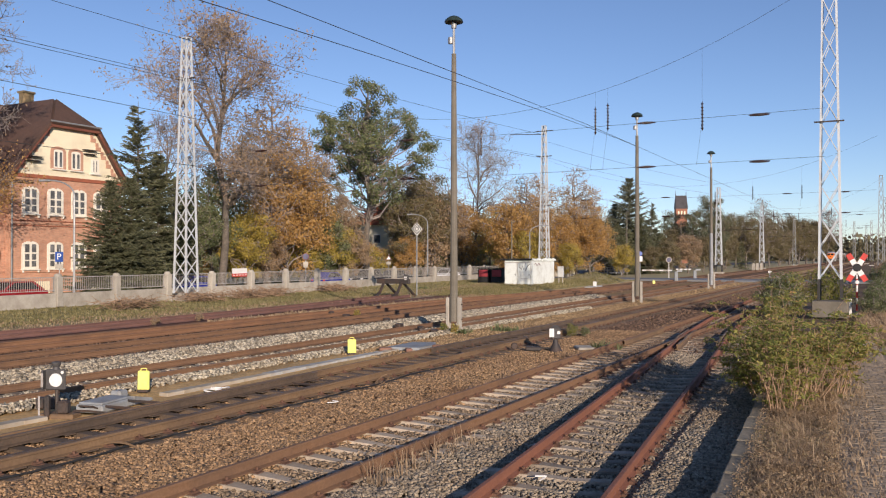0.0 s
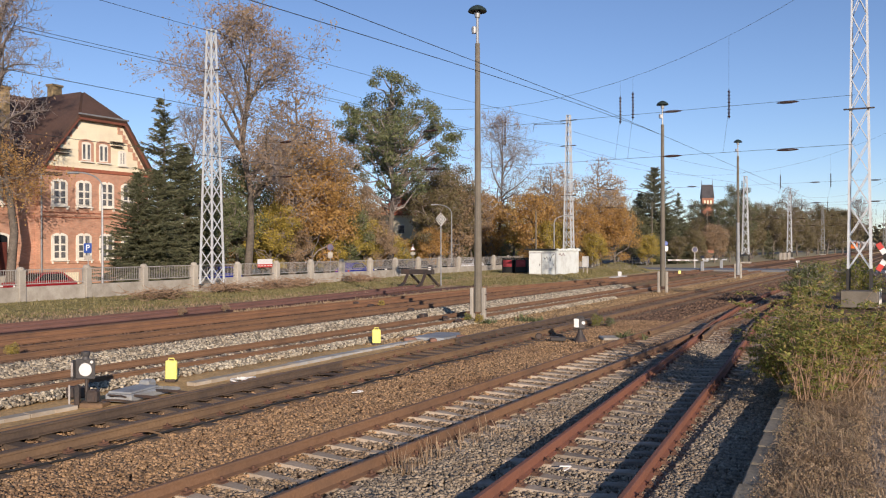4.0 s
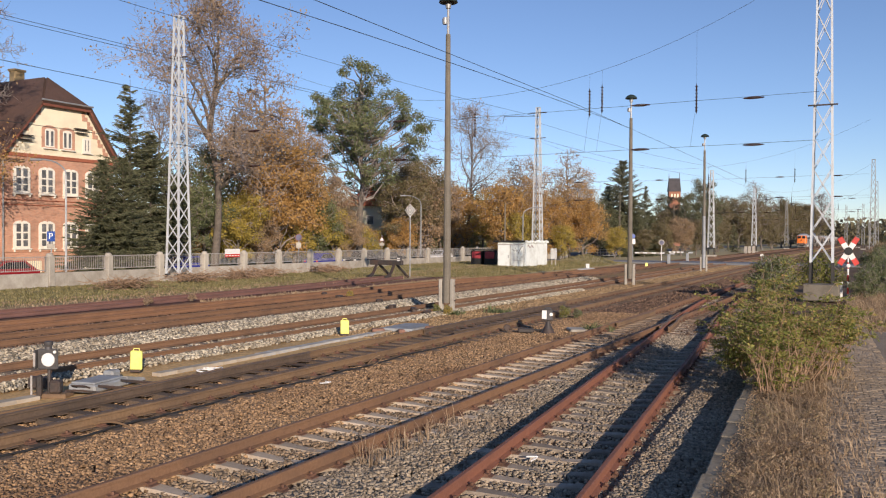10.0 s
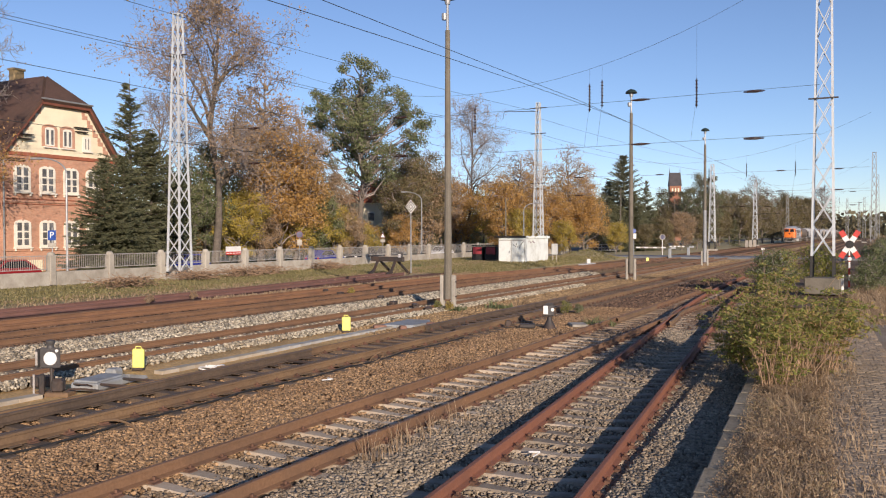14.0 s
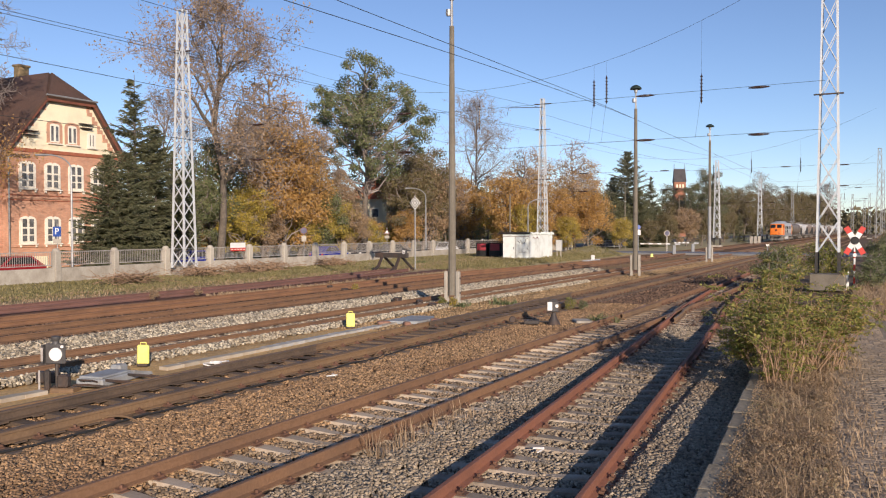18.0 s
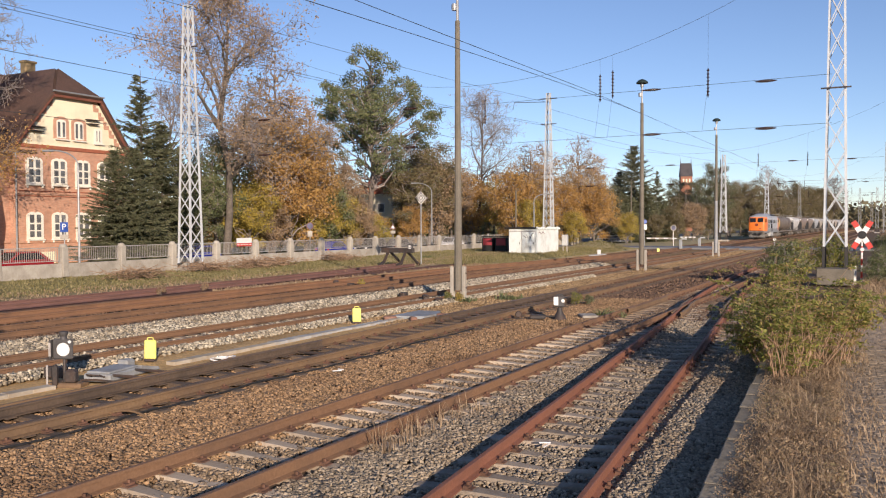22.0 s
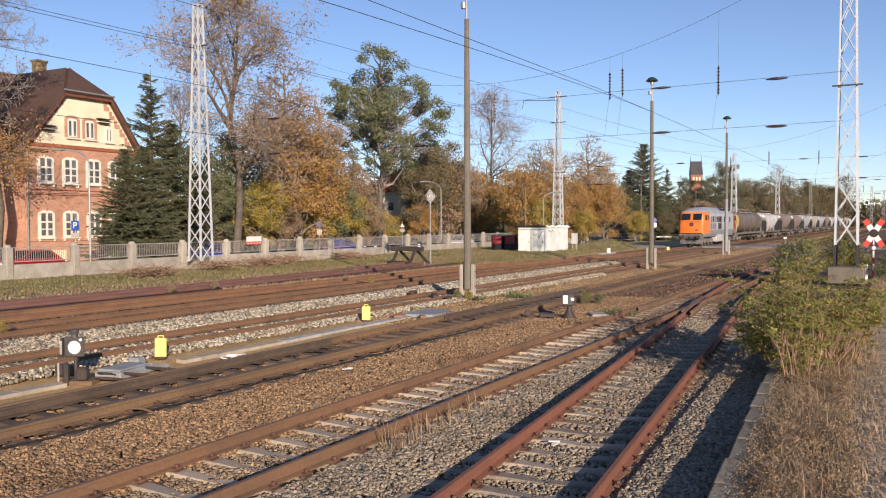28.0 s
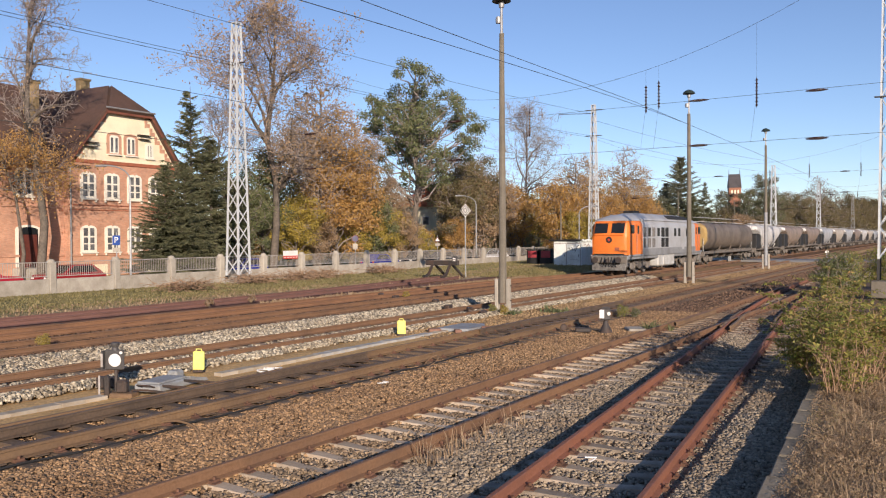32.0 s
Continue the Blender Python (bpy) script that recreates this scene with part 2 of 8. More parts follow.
# Needle colour greyed for distance; only the far firs wear it.
M_NEEDLE_GREY = foliage("grey_green_fir_needles", [(0.09, 0.1, 0.066), (0.16, 0.17, 0.11), (0.22, 0.225, 0.145)], through_light=0.2)
# Darker copy of the leaf colours: the far trees' shadow tone is painted in.
M_LEAF_DARKENED = foliage("dull_olive_brown_leaves", [(0.085, 0.085, 0.045), (0.155, 0.135, 0.07), (0.23, 0.18, 0.09), (0.125, 0.115, 0.055)], through_light=0.25)
M_NEEDLE = foliage("dark_conifer_needles", [(0.066, 0.076, 0.044), (0.145, 0.152, 0.082), (0.23, 0.225, 0.125)], through_light=0.2)
M_LEAF_BUSH = foliage("fresh_green_bush_leaves", [(0.085, 0.125, 0.034), (0.2, 0.23, 0.055), (0.37, 0.35, 0.1), (0.44, 0.27, 0.12)], through_light=0.42)
M_DRY_GRASS = foliage("dry_grass_blades", [(0.23, 0.16, 0.098), (0.39, 0.28, 0.175), (0.54, 0.41, 0.265)], through_light=0.3)
M_GRASS = foliage("verge_grass_blades", [(0.15, 0.14, 0.055), (0.28, 0.245, 0.11), (0.42, 0.345, 0.18)], through_light=0.3)
M_GLASS_DARK = surface("dark_window_glass", (0.012, 0.015, 0.018), (0.02, 0.024, 0.028), (0.015, 0.015, 0.015), fine=4, coarse=1, rough=0.18, relief=0)
M_RUBBER = surface("black_rubber", (0.015, 0.015, 0.015), (0.025, 0.025, 0.025), fine=20, rough=0.7, relief=0)
M_STEM = surface("reddish_brown_stem", (0.29, 0.18, 0.105), (0.42, 0.285, 0.18), fine=20, coarse=4, rough=0.8, relief=0)


# ---- mesh tools ----
def chamfer_faces():
    sg = [(i, j, k) for i in (-1, 1) for j in (-1, 1) for k in (-1, 1)]
    ids = {(c, a): 3 * n + a for n, c in enumerate(sg) for a in range(3)}
    pts = [Vector([c[i] * (1 if i == a else 0.8) for i in range(3)]) for c in sg for a in range(3)]
    faces = []
    for a in range(3):
        b, c = (a + 1) % 3, (a + 2) % 3
        for s in (-1, 1):
            def corner(u, v):
                q = [0, 0, 0]
                q[a], q[b], q[c] = s, u, v
                return tuple(q)
            faces.append([ids[corner(u, v), a] for u, v in ((-1, -1), (1, -1), (1, 1), (-1, 1))])
            for s2 in (-1, 1):
                def edge(w):
                    q = [0, 0, 0]
                    q[a], q[b], q[c] = s, s2, w
                    return tuple(q)
                faces.append([ids[edge(-1), a], ids[edge(1), a], ids[edge(1), b], ids[edge(-1), b]])
    for q in sg:
        faces.append([ids[q, 0], ids[q, 1], ids[q, 2]])
    out = []
    for f in faces:
        p = [pts[i] for i in f]
        nrm = (p[1] - p[0]).cross(p[2] - p[0])
        out.append(f if nrm.dot(sum(p, Vector())) > 0 else f[::-1])
    return sg, out


CORNERS, CHAMFER = chamfer_faces()
CUBE = [[0, 1, 3, 2], [4, 6, 7, 5], [0, 4, 5, 1], [2, 3, 7, 6], [0, 2, 6, 4], [1, 5, 7, 3]]


class Geo:
    """Collects the corners and faces of one part."""

    def __init__(self):
        self.v, self.f = [], []

    def add(self, verts, faces):
        n = len(self.v)
        self.v += [tuple(p) for p in verts]
        self.f += [[i + n for i in f] for f in faces]
        return self

    def box(self, x, y, z, sx, sy, sz, b=0.0, turn=None):
        h = (sx / 2, sy / 2, sz / 2)
        if b:
            b = min(b, 0.45 * min(sx, sy, sz))
            pts = [Vector([c[i] * (h[i] - (0 if i == a else b)) for i in range(3)]) for c in CORNERS for a in range(3)]
        else:
            pts = [Vector([c[i] * h[i] for i in range(3)]) for c in CORNERS]
        if turn is not None:
            pts = [turn @ p for p in pts]
        return self.add([p + Vector((x, y, z)) for p in pts], CHAMFER if b else CUBE)

    def tube(self, p0, p1, r0, r1=None, n=8, caps=True):
        p0, p1 = Vector(p0), Vector(p1)
        r1 = r0 if r1 is None else r1
        d = (p1 - p0).normalized()
        u = d.orthogonal().normalized()
        w = d.cross(u)
        ring = [u * math.cos(2 * math.pi * i / n) + w * math.sin(2 * math.pi * i / n) for i in range(n)]
        faces = [[i, (i + 1) % n, n + (i + 1) % n, n + i] for i in range(n)]
        if caps:
            faces += [list(range(n))[::-1], list(range(n, 2 * n))]
        return self.add([p0 + q * r0 for q in ring] + [p1 + q * r1 for q in ring], faces)

    def pipe(self, pts, r, n=6):
        """One unbroken round bar through the points."""
        pts = [Vector(p) for p in pts]
        u, verts = None, []
        for i, p in enumerate(pts):
            d = (pts[min(i + 1, len(pts) - 1)] - pts[max(i - 1, 0)]).normalized()
            u = d.orthogonal() if u is None else u - d * u.dot(d)
            u = u.normalized() if u.length > 1e-6 else d.orthogonal().normalized()
            w = d.cross(u)
            verts += [p + (u * math.cos(2 * math.pi * k / n) + w * math.sin(2 * math.pi * k / n)) * r for k in range(n)]
        faces = [[j * n + k, j * n + (k + 1) % n, (j + 1) * n + (k + 1) % n, (j + 1) * n + k] for j in range(len(pts) - 1) for k in range(n)]
        faces += [list(range(n))[::-1], [(len(pts) - 1) * n + k for k in range(n)]]
        return self.add(verts, faces)

    def lathe(self, prof, n=16, c=(0, 0, 0), axis=2):
        """prof: (radius, height) pairs, turned about an axis through c."""
        def at(r, h, a):
            q = (r * math.cos(a), r * math.sin(a), h)
            q = q if axis == 2 else ((h, q[0], q[1]) if axis == 0 else (q[1], h, q[0]))
            return (q[0] + c[0], q[1] + c[1], q[2] + c[2])
        verts = [at(r, h, 2 * math.pi * i / n) for r, h in prof for i in range(n)]
        faces = [[k * n + i, k * n + (i + 1) % n, (k + 1) * n + (i + 1) % n, (k + 1) * n + i] for k in range(len(prof) - 1) for i in range(n)]
        return self.add(verts, faces)

    def prism(self, poly, axis, a, b):
        """poly: 2D outline across an axis, pulled from a to b along it."""
        def at(u, v, w):
            return (w, u, v) if axis == 0 else ((u, w, v) if axis == 1 else (u, v, w))
        n = len(poly)
        verts = [at(u, v, a) for u, v in poly] + [at(u, v, b) for u, v in poly]
        return self.add(verts, [[i, (i + 1) % n, n + (i + 1) % n, n + i] for i in range(n)] + [list(range(n))[::-1], list(range(n, 2 * n))])

    def sweep(self, prof, pts, closed=True):
        """An outline (across, up) carried along points of the plan."""
        n, rows = len(prof), []
        for i, p in enumerate(pts):
            a, b = Vector(pts[max(0, i - 1)]), Vector(pts[min(len(pts) - 1, i + 1)])
            d = (b - a).normalized()
            side = Vector((d.y, -d.x, 0)).normalized()
            rows += [Vector(p) + side * u + Vector((0, 0, v)) for u, v in prof]
        faces = [[k * n + i, k * n + (i + 1) % n, (k + 1) * n + (i + 1) % n, (k + 1) * n + i] for k in range(len(pts) - 1) for i in range(n)]
        faces += [list(range(n))[::-1], [(len(pts) - 1) * n + i for i in range(n)]]
        return self.add(rows, faces)

    def mesh(self, name, smooth=True, fix=True, weld=False):
        me = bpy.data.meshes.new(name)
        me.from_pydata(self.v, [], self.f)
        if fix:
            bm = bmesh.new()
            bm.from_mesh(me)
            if weld:
                bmesh.ops.remove_doubles(bm, verts=bm.verts, dist=0.0005)
            bmesh.ops.recalc_face_normals(bm, faces=bm.faces)
            bm.to_mesh(me)
            bm.free()
        if smooth:
            me.shade_smooth()
            me.set_sharp_from_angle(angle=radians(32))
        me.update()
        return me


def raw_mesh(name, verts, faces):
    """A mesh from number arrays: verts (n, 3), faces (m, 3 or 4)."""
    me = bpy.data.meshes.new(name)
    k = faces.shape[1]
    me.vertices.add(len(verts))
    me.vertices.foreach_set("co", np.asarray(verts, np.float32).ravel())
    me.loops.add(faces.size)
    me.loops.foreach_set("vertex_index", np.asarray(faces, np.int32).ravel())
    me.polygons.add(len(faces))
    me.polygons.foreach_set("loop_start", np.arange(0, faces.size, k, dtype=np.int32))
    me.update(calc_edges=True)
    me.validate()
    return me


def part(name, geo, material, parent=None, label="", at=None, smooth=True):
    """One mesh object from a Geo or a mesh, under its thing."""
    me = geo.mesh(name, smooth) if isinstance(geo, Geo) else geo
    if not me.materials:
        me.materials.append(material)
    ob = new(name, me)
    if parent is not None:
        ob.parent = parent
    if at is not None:
        ob.matrix_basis = at
    if label:
        ob["label"] = label
    return ob


def thing(name, label, category, at=None, group="", kind=""):
    ob = new(name)
    ob.empty_display_size = 0.2
    if at is not None:
        ob.matrix_basis = at
    return tagged(ob, label, category, group, kind)


def solid(name, geo, material, label, category="", kind="", group="", at=None, smooth=True):
    ob = part(name, geo, material, None, "", at, smooth)
    return tagged(ob, label, category, group, kind)


# ---- ground and tracks ----
def bank(x, y):
    """The grass bank at the hut and the mound beside the crossing."""
    mound = 0.85 * math.exp(-((x + 31.0) / 2.6) ** 2 - ((y - 98.0) / 2.8) ** 2)
    return mound + 0.28 * min(1.0, max(0.0, (y - 58) / 14)) * min(1.0, max(0.0, (-26.6 - x) / 3)) * min(1.0, max(0.0, (x + 46) / 4)) * min(1.0, max(0.0, (102 - y) / 6))


def sheet():
    xs = np.unique(np.concatenate([[-3000, -1200, -500, -250, -150, -110, -80], np.arange(-64, 12, 2.0), [20, 40, 80, 200, 600, 2500]]))
    ys = np.unique(np.concatenate([[-2500, -600, -150, -50, -20], np.arange(-8, 130, 2.0), np.arange(130, 460, 15.0), [500, 600, 800, 1200, 2000, 4000]]))
    vx, vy = np.meshgrid(xs, ys)
    verts = np.stack([vx, vy, np.zeros_like(vx)], -1).reshape(-1, 3)
    for v in verts:
        v[2] = -0.03 + 0.05 * noise.noise((v[0] * 0.35, v[1] * 0.22, 0.0)) if -64 < v[0] < -1 and -8 < v[1] < 130 else -0.03
        v[2] += bank(v[0], v[1])
    i = np.arange(len(ys) - 1)[:, None] * len(xs) + np.arange(len(xs) - 1)[None]
    faces = np.stack([i, i + 1, i + 1 + len(xs), i + len(xs)], -1).reshape(-1, 4)
    me = raw_mesh("ground", verts, faces)
    return solid("ground", me, M_GROUND, "brown gravelly railway ground with grassy verge", kind="structure")


sheet()
HEAD = 0.7525            # from a track's middle to the middle of each rail
RAIL = [(-0.075, 0.0), (-0.075, 0.014), (-0.014, 0.034), (-0.01, 0.122), (-0.037, 0.134), (-0.037, 0.163), (-0.027, 0.17),
        (0.027, 0.17), (0.037, 0.163), (0.037, 0.134), (0.01, 0.122), (0.014, 0.034), (0.075, 0.014), (0.075, 0.0)]


def x_yard(s):           # the rusty siding that joins its neighbour by a turnout
    if s < 30:
        return -3.76 - 0.0925 * (s - 10.1)
    return -7.14 + 1.48 * max(0.0, (62.2 - s) / 32.2) ** 2


def x_loop(s):           # the siding that runs into the train's track
    k = min(1.0, max(0.0, (s - 46) / 42))
    return -25.3 + 3.3 * k * k * (3 - 2 * k)


def x_stub(s):
    return -29.3 - 3.0 * max(0.0, (s - 20) / 36) ** 2


def line(x):
    return lambda s: x


def path(fx, a, b, step=2.0):
    n = max(1, int((b - a) / step))
    return [(fx(a + (b - a) * i / n), a + (b - a) * i / n) for i in range(n + 1)]


def offset(pts, d, z):
    out = []
    for i, p in enumerate(pts):
        a, b = pts[max(0, i - 1)], pts[min(len(pts) - 1, i + 1)]
        n = math.hypot(b[0] - a[0], b[1] - a[1])
        out.append((p[0] + d * (b[1] - a[1]) / n, p[1] - d * (b[0] - a[0]) / n, z))
    return out


def concrete_sleeper():
    g = Geo()
    for x0, x1, w0, w1, h0, h1 in ((-1.3, -0.95, 0.27, 0.28, 0.04, 0.05), (-0.95, -0.5, 0.28, 0.27, 0.05, 0.05), (-0.5, 0.0, 0.27, 0.2, 0.05, 0.02),
                                   (0.0, 0.5, 0.2, 0.27, 0.02, 0.05), (0.5, 0.95, 0.27, 0.28, 0.05, 0.05), (0.95, 1.3, 0.28, 0.27, 0.05, 0.04)):
        v = [(x, s * w * k, z) for x, w, h in ((x0, w0, h0), (x1, w1, h1)) for s, k, z in ((-1, 0.56, -0.15), (-1, 0.42, h - 0.02), (-1, 0.36, h), (1, 0.36, h), (1, 0.42, h - 0.02), (1, 0.56, -0.15))]
        f = [[i, i + 1, i + 7, i + 6] for i in range(5)]
        if x0 == -1.3:
            f.append([5, 4, 3, 2, 1, 0])
        if x1 == 1.3:
            f.append([6, 7, 8, 9, 10, 11])
        g.add(v, f)
    return g.mesh("sleeper", weld=True)


def timber_sleeper():
    return Geo().box(0, 0, -0.05, 2.6, 0.25, 0.2, 0.015).mesh("sleeper")


def fastening():
    g = Geo()
    g.prism([(-0.17, 0.045), (0.17, 0.045), (0.17, 0.062), (0.125, 0.066), (0.125, 0.092), (0.07, 0.1), (0.06, 0.066), (-0.06, 0.066), (-0.07, 0.1), (-0.125, 0.092), (-0.125, 0.066), (-0.17, 0.062)], 1, -0.07, 0.07)
    for dx in (-0.1, 0.1):
        g.lathe([(0.022, 0.085), (0.022, 0.13), (0.0, 0.135)], 6, (dx, 0, 0))
    return g.mesh("rail_fastening")


M_SLEEPER_BROWN = surface("rust_stained_sleeper", (0.17, 0.125, 0.085), (0.27, 0.205, 0.145), (0.13, 0.09, 0.06), fine=35, coarse=1.6, rough=0.9, relief=0.3, vary=0.3, stain=0.5)
M_CLIP = surface("rusty_rail_clip", (0.1, 0.05, 0.032), (0.17, 0.085, 0.052), (0.06, 0.04, 0.03), fine=25, coarse=3, rough=0.85, relief=0.3, vary=0.25)
FASTENING = fastening()
SLEEPERS = {"concrete": (concrete_sleeper(), M_SLEEPER), "timber": (timber_sleeper(), M_WOOD_SLEEPER), "dirty": (concrete_sleeper(), M_SLEEPER_OLD), "brown": (concrete_sleeper(), M_SLEEPER_BROWN)}


def track(label, fx, a, b, rail_mat, kind, spacing, near, sink=0.0, stained_from=1e9):
    """near: the stretch whose sleepers are single pieces; the rest is joined."""
    t = thing("railway_track", label, "track", group="railway tracks")
    pts = path(fx, a, b)
    for side in (-1, 1):
        part("rail", Geo().sweep(RAIL, offset(pts, side * HEAD, 0.06 - min(sink, 0.04))), rail_mat, t)
    rng = random.Random(label)
    me, mat = SLEEPERS[kind]
    rest_v, rest_f, s, clips = [], [], a + 0.3, Geo()
    base_v = np.array([v.co[:] for v in me.vertices])
    base_f = [list(p.vertices) for p in me.polygons]
    while s < b:
        d = math.atan2(fx(s - 0.5) - fx(s + 0.5), 1.0)
        m = pose(fx(s) + rng.uniform(-0.03, 0.03), s, -sink + rng.uniform(-0.012, 0.006), rng.uniform(-1, 1), rng.uniform(-0.4, 0.4), math.degrees(d) + rng.uniform(-1.2, 1.2))
        if s > stained_from:
            me, mat = SLEEPERS["brown"]
        if near[0] <= s <= near[1]:
            sl = part("sleeper", me, mat, t, at=m)
            if s < 42 and sink < 0.03:
                for x in (-HEAD, HEAD):
                    part("rail_fastening", FASTENING, M_CLIP, sl, at=pose(x, 0, 0))
        if 42 <= s < 96:
            for x in (-HEAD, HEAD):
                c = m @ Vector((x, 0, 0.075))
                clips.box(c.x, c.y, c.z, 0.34, 0.15, 0.07)
        if s < 130 and not near[0] <= s <= near[1]:
            r = np.array(m)
            rest_f += [[i + len(rest_v) * len(base_v) for i in f] for f in base_f]
            rest_v.append(base_v @ r[:3, :3].T + r[:3, 3])
        s += spacing
    if clips.v:
        tagged(part("far_fastening", clips, M_CLIP, t), kind="stuff")
    if rest_v:
        far = bpy.data.meshes.new("far_sleeper")
        far.from_pydata(np.concatenate(rest_v).tolist(), [], rest_f)
        tagged(part("far_sleeper", far, mat, t), kind="stuff")
    return t


track("red-rusty siding rails on weathered concrete sleepers", x_yard, -6, 62, M_RAIL_RED, "dirty", 0.60, (4, 48), 0.012)
track("brown rusty rails on pale concrete sleepers", line(-7.14), -6, 420, M_RAIL, "concrete", 0.60, (4, 60), 0.0, 24.0)
track("dark brown rails on oily timber sleepers", line(-11.75), -6, 420, M_RAIL_DARK, "timber", 0.63, (4, 60))
track("brown main line rails between pale ballast ridges", line(-16.6), -6, 420, M_RAIL, "brown", 0.60, (8, 60), 0.03)
track("brown main line rails that carry the goods train", line(-22.0), -6, 900, M_RAIL, "brown", 0.60, (12, 60), 0.045)
track("orange-rusty siding rails that join the main line", x_loop, -6, 88, M_RAIL_ORANGE, "timber", 0.65, (14, 60), 0.07)
track("maroon-rusty overgrown stub rails ending at a buffer stop", x_stub, -6, 54.5, M_RAIL_MAROON, "timber", 0.65, (18, 54), 0.09)


# ---- ballast ----
CORNER_V = np.array([(x, y, z) for x in (-1, 1) for y in (-1, 1) for z in (-1, 1)]) * 0.72
CORNER_F = np.array([(0, 1, 3, 2), (4, 6, 7, 5), (0, 4, 5, 1), (2, 3, 7, 6), (0, 2, 6, 4), (1, 5, 7, 3)])


def stones(label, material, xs, ys, count, size, height=0.0, crown=0.0, seed=1, fx=None):
    """Loose stones strewn over a strip, thinner with distance; crown heaps them up along the strip's middle."""
    rng = np.random.default_rng(seed)
    u = rng.random(count)
    y = ys[0] + (ys[1] - ys[0]) * u ** 1.7
    k = rng.random(count)
    x = xs[0] + (xs[1] - xs[0]) * k
    if fx is not None:
        x = x + np.array([fx(v) for v in y])
    r = size * (0.6 + 0.8 * rng.random(count))
    z = height + crown * np.sin(np.pi * k) * (0.6 + 0.4 * rng.random(count)) - 0.25 * r
    shape = CORNER_V[None] * (0.5 + 0.75 * rng.random((count, 8, 3)))      # crushed, sharp-cornered lumps
    shape = shape * (r[:, None] * np.stack([np.ones(count), 0.6 + 0.5 * rng.random(count), 0.5 + 0.4 * rng.random(count)], 1))[:, None, :]
    a, b = rng.random(count) * 2 * math.pi, rng.normal(0, 0.5, count)
    c, s = np.cos(b)[:, None], np.sin(b)[:, None]
    shape = np.stack([shape[..., 0] * c - shape[..., 2] * s, shape[..., 1], shape[..., 0] * s + shape[..., 2] * c], -1)
    c, s = np.cos(a)[:, None], np.sin(a)[:, None]
    v = np.stack([shape[..., 0] * c - shape[..., 1] * s + x[:, None], shape[..., 0] * s + shape[..., 1] * c + y[:, None], shape[..., 2] + z[:, None]], -1)
    f = (CORNER_F[None] + 8 * np.arange(count)[:, None, None]).reshape(-1, 4)
    return solid("ballast", raw_mesh("ballast", v.reshape(-1, 3), f), material, label, "ballast", kind="stuff", smooth=False)


# ---- platform ----
PLATFORM = 0.36


def x_edge(s):
    return -1.8 - 0.06 * (s - 10.5)


def platform():
    pts = [(x_edge(s), s) for s in np.arange(-8, 29, 1.0)]
    g = Geo()
    top = PLATFORM
    for (x0, y0), (x1, y1) in zip(pts, pts[1:]):
        g.add([(x0 + 0.25, y0, top), (9, y0, top), (9, y1, top), (x1 + 0.25, y1, top)], [[0, 1, 2, 3]])
    t = solid("platform", g, M_PLATFORM, "trodden sandy platform surface with dry grass", kind="structure")
    for i in range(-8, 28):
        x, dx = x_edge(i + 0.5), x_edge(i + 1) - x_edge(i)
        ob = part("edge_stone", Geo().box(0, 0, PLATFORM / 2, 0.3, 0.99, PLATFORM + 0.03, 0.02), M_EDGE, t, at=pose(x + 0.15 + random.uniform(-0.02, 0.02), i + 0.5, random.uniform(-0.025, 0.01), random.uniform(-0.6, 0.6), random.uniform(-2, 1), random.uniform(-0.8, 0.8) - math.degrees(math.atan(dx))))
    return t


M_EDGE = surface("stained_platform_edge", (0.2, 0.17, 0.12), (0.3, 0.26, 0.19), (0.13, 0.11, 0.075), fine=16, coarse=1.8, rough=0.95, relief=0.5, vary=0.25, stain=0.5)
M_PLATFORM = surface("sandy_platform", (0.2, 0.15, 0.1), (0.31, 0.245, 0.17), (0.2, 0.14, 0.085), fine=14, coarse=0.6, rough=0.95, relief=0.7)
platform()


# ---- masts, lamps, fence ----
MASTS = []


def lattice_mast(height, base, top, label, x, y, foot=0.0, tar=1.5, panels=None, z=0.0, thick=1.0):
    t = thing("lattice_mast", label, "mast", pose(x, y, z), "overhead line masts")
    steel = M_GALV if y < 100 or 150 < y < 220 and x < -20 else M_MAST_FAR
    def half(h):
        return (base + (top - base) * h / height) / 2
    n = panels or int(height / 1.25)
    hs = [tar + (height - tar) * (i / n) for i in range(n + 1)]
    for sx in (-1, 1):
        for sy in (-1, 1):
            a, b, c = [(sx * half(h), sy * half(h), h) for h in (0, tar, height)]
            leg = part("leg", Geo().tube(b, c, 0.082 * thick, 0.062 * thick, 4), steel, t)
            part("tarred_foot", Geo().tube(a, b, 0.086, 0.083, 4), M_BLACK, leg, "black tarred foot of the leg")
    near = y < 100
    for k, (ax, ay) in enumerate(((1, 0), (-1, 0), (0, 1), (0, -1))):
        g = Geo()
        for i, (h0, h1) in enumerate(zip(hs, hs[1:])):
            for s in (-1, 1):
                p, q = half(h0), half(h1)
                a = (ax * p + ay * s * p, ay * p + ax * s * p, h0)
                b = (ax * q - ay * s * q, ay * q - ax * s * q, h1)
                if near:
                    part("brace", Geo().tube(a, b, 0.036 * thick, 0.036 * thick, 4), steel, t)
                else:
                    g.tube(a, b, 0.036, 0.036, 4, False)
        if not near:
            tagged(part("bracing", g, steel, t), kind="stuff")
    part("cap", Geo().box(0, 0, height + 0.03, top + 0.12, top + 0.12, 0.06, 0.01), steel, t)
    g = Geo().box(0, 0, 0.0, base + 0.6, base + 0.6, 0.5 + foot, 0.04)
    part("concrete_foot", g, M_CONCRETE_POLE if foot else M_CONCRETE, t)
    MASTS.append(t)
    return t


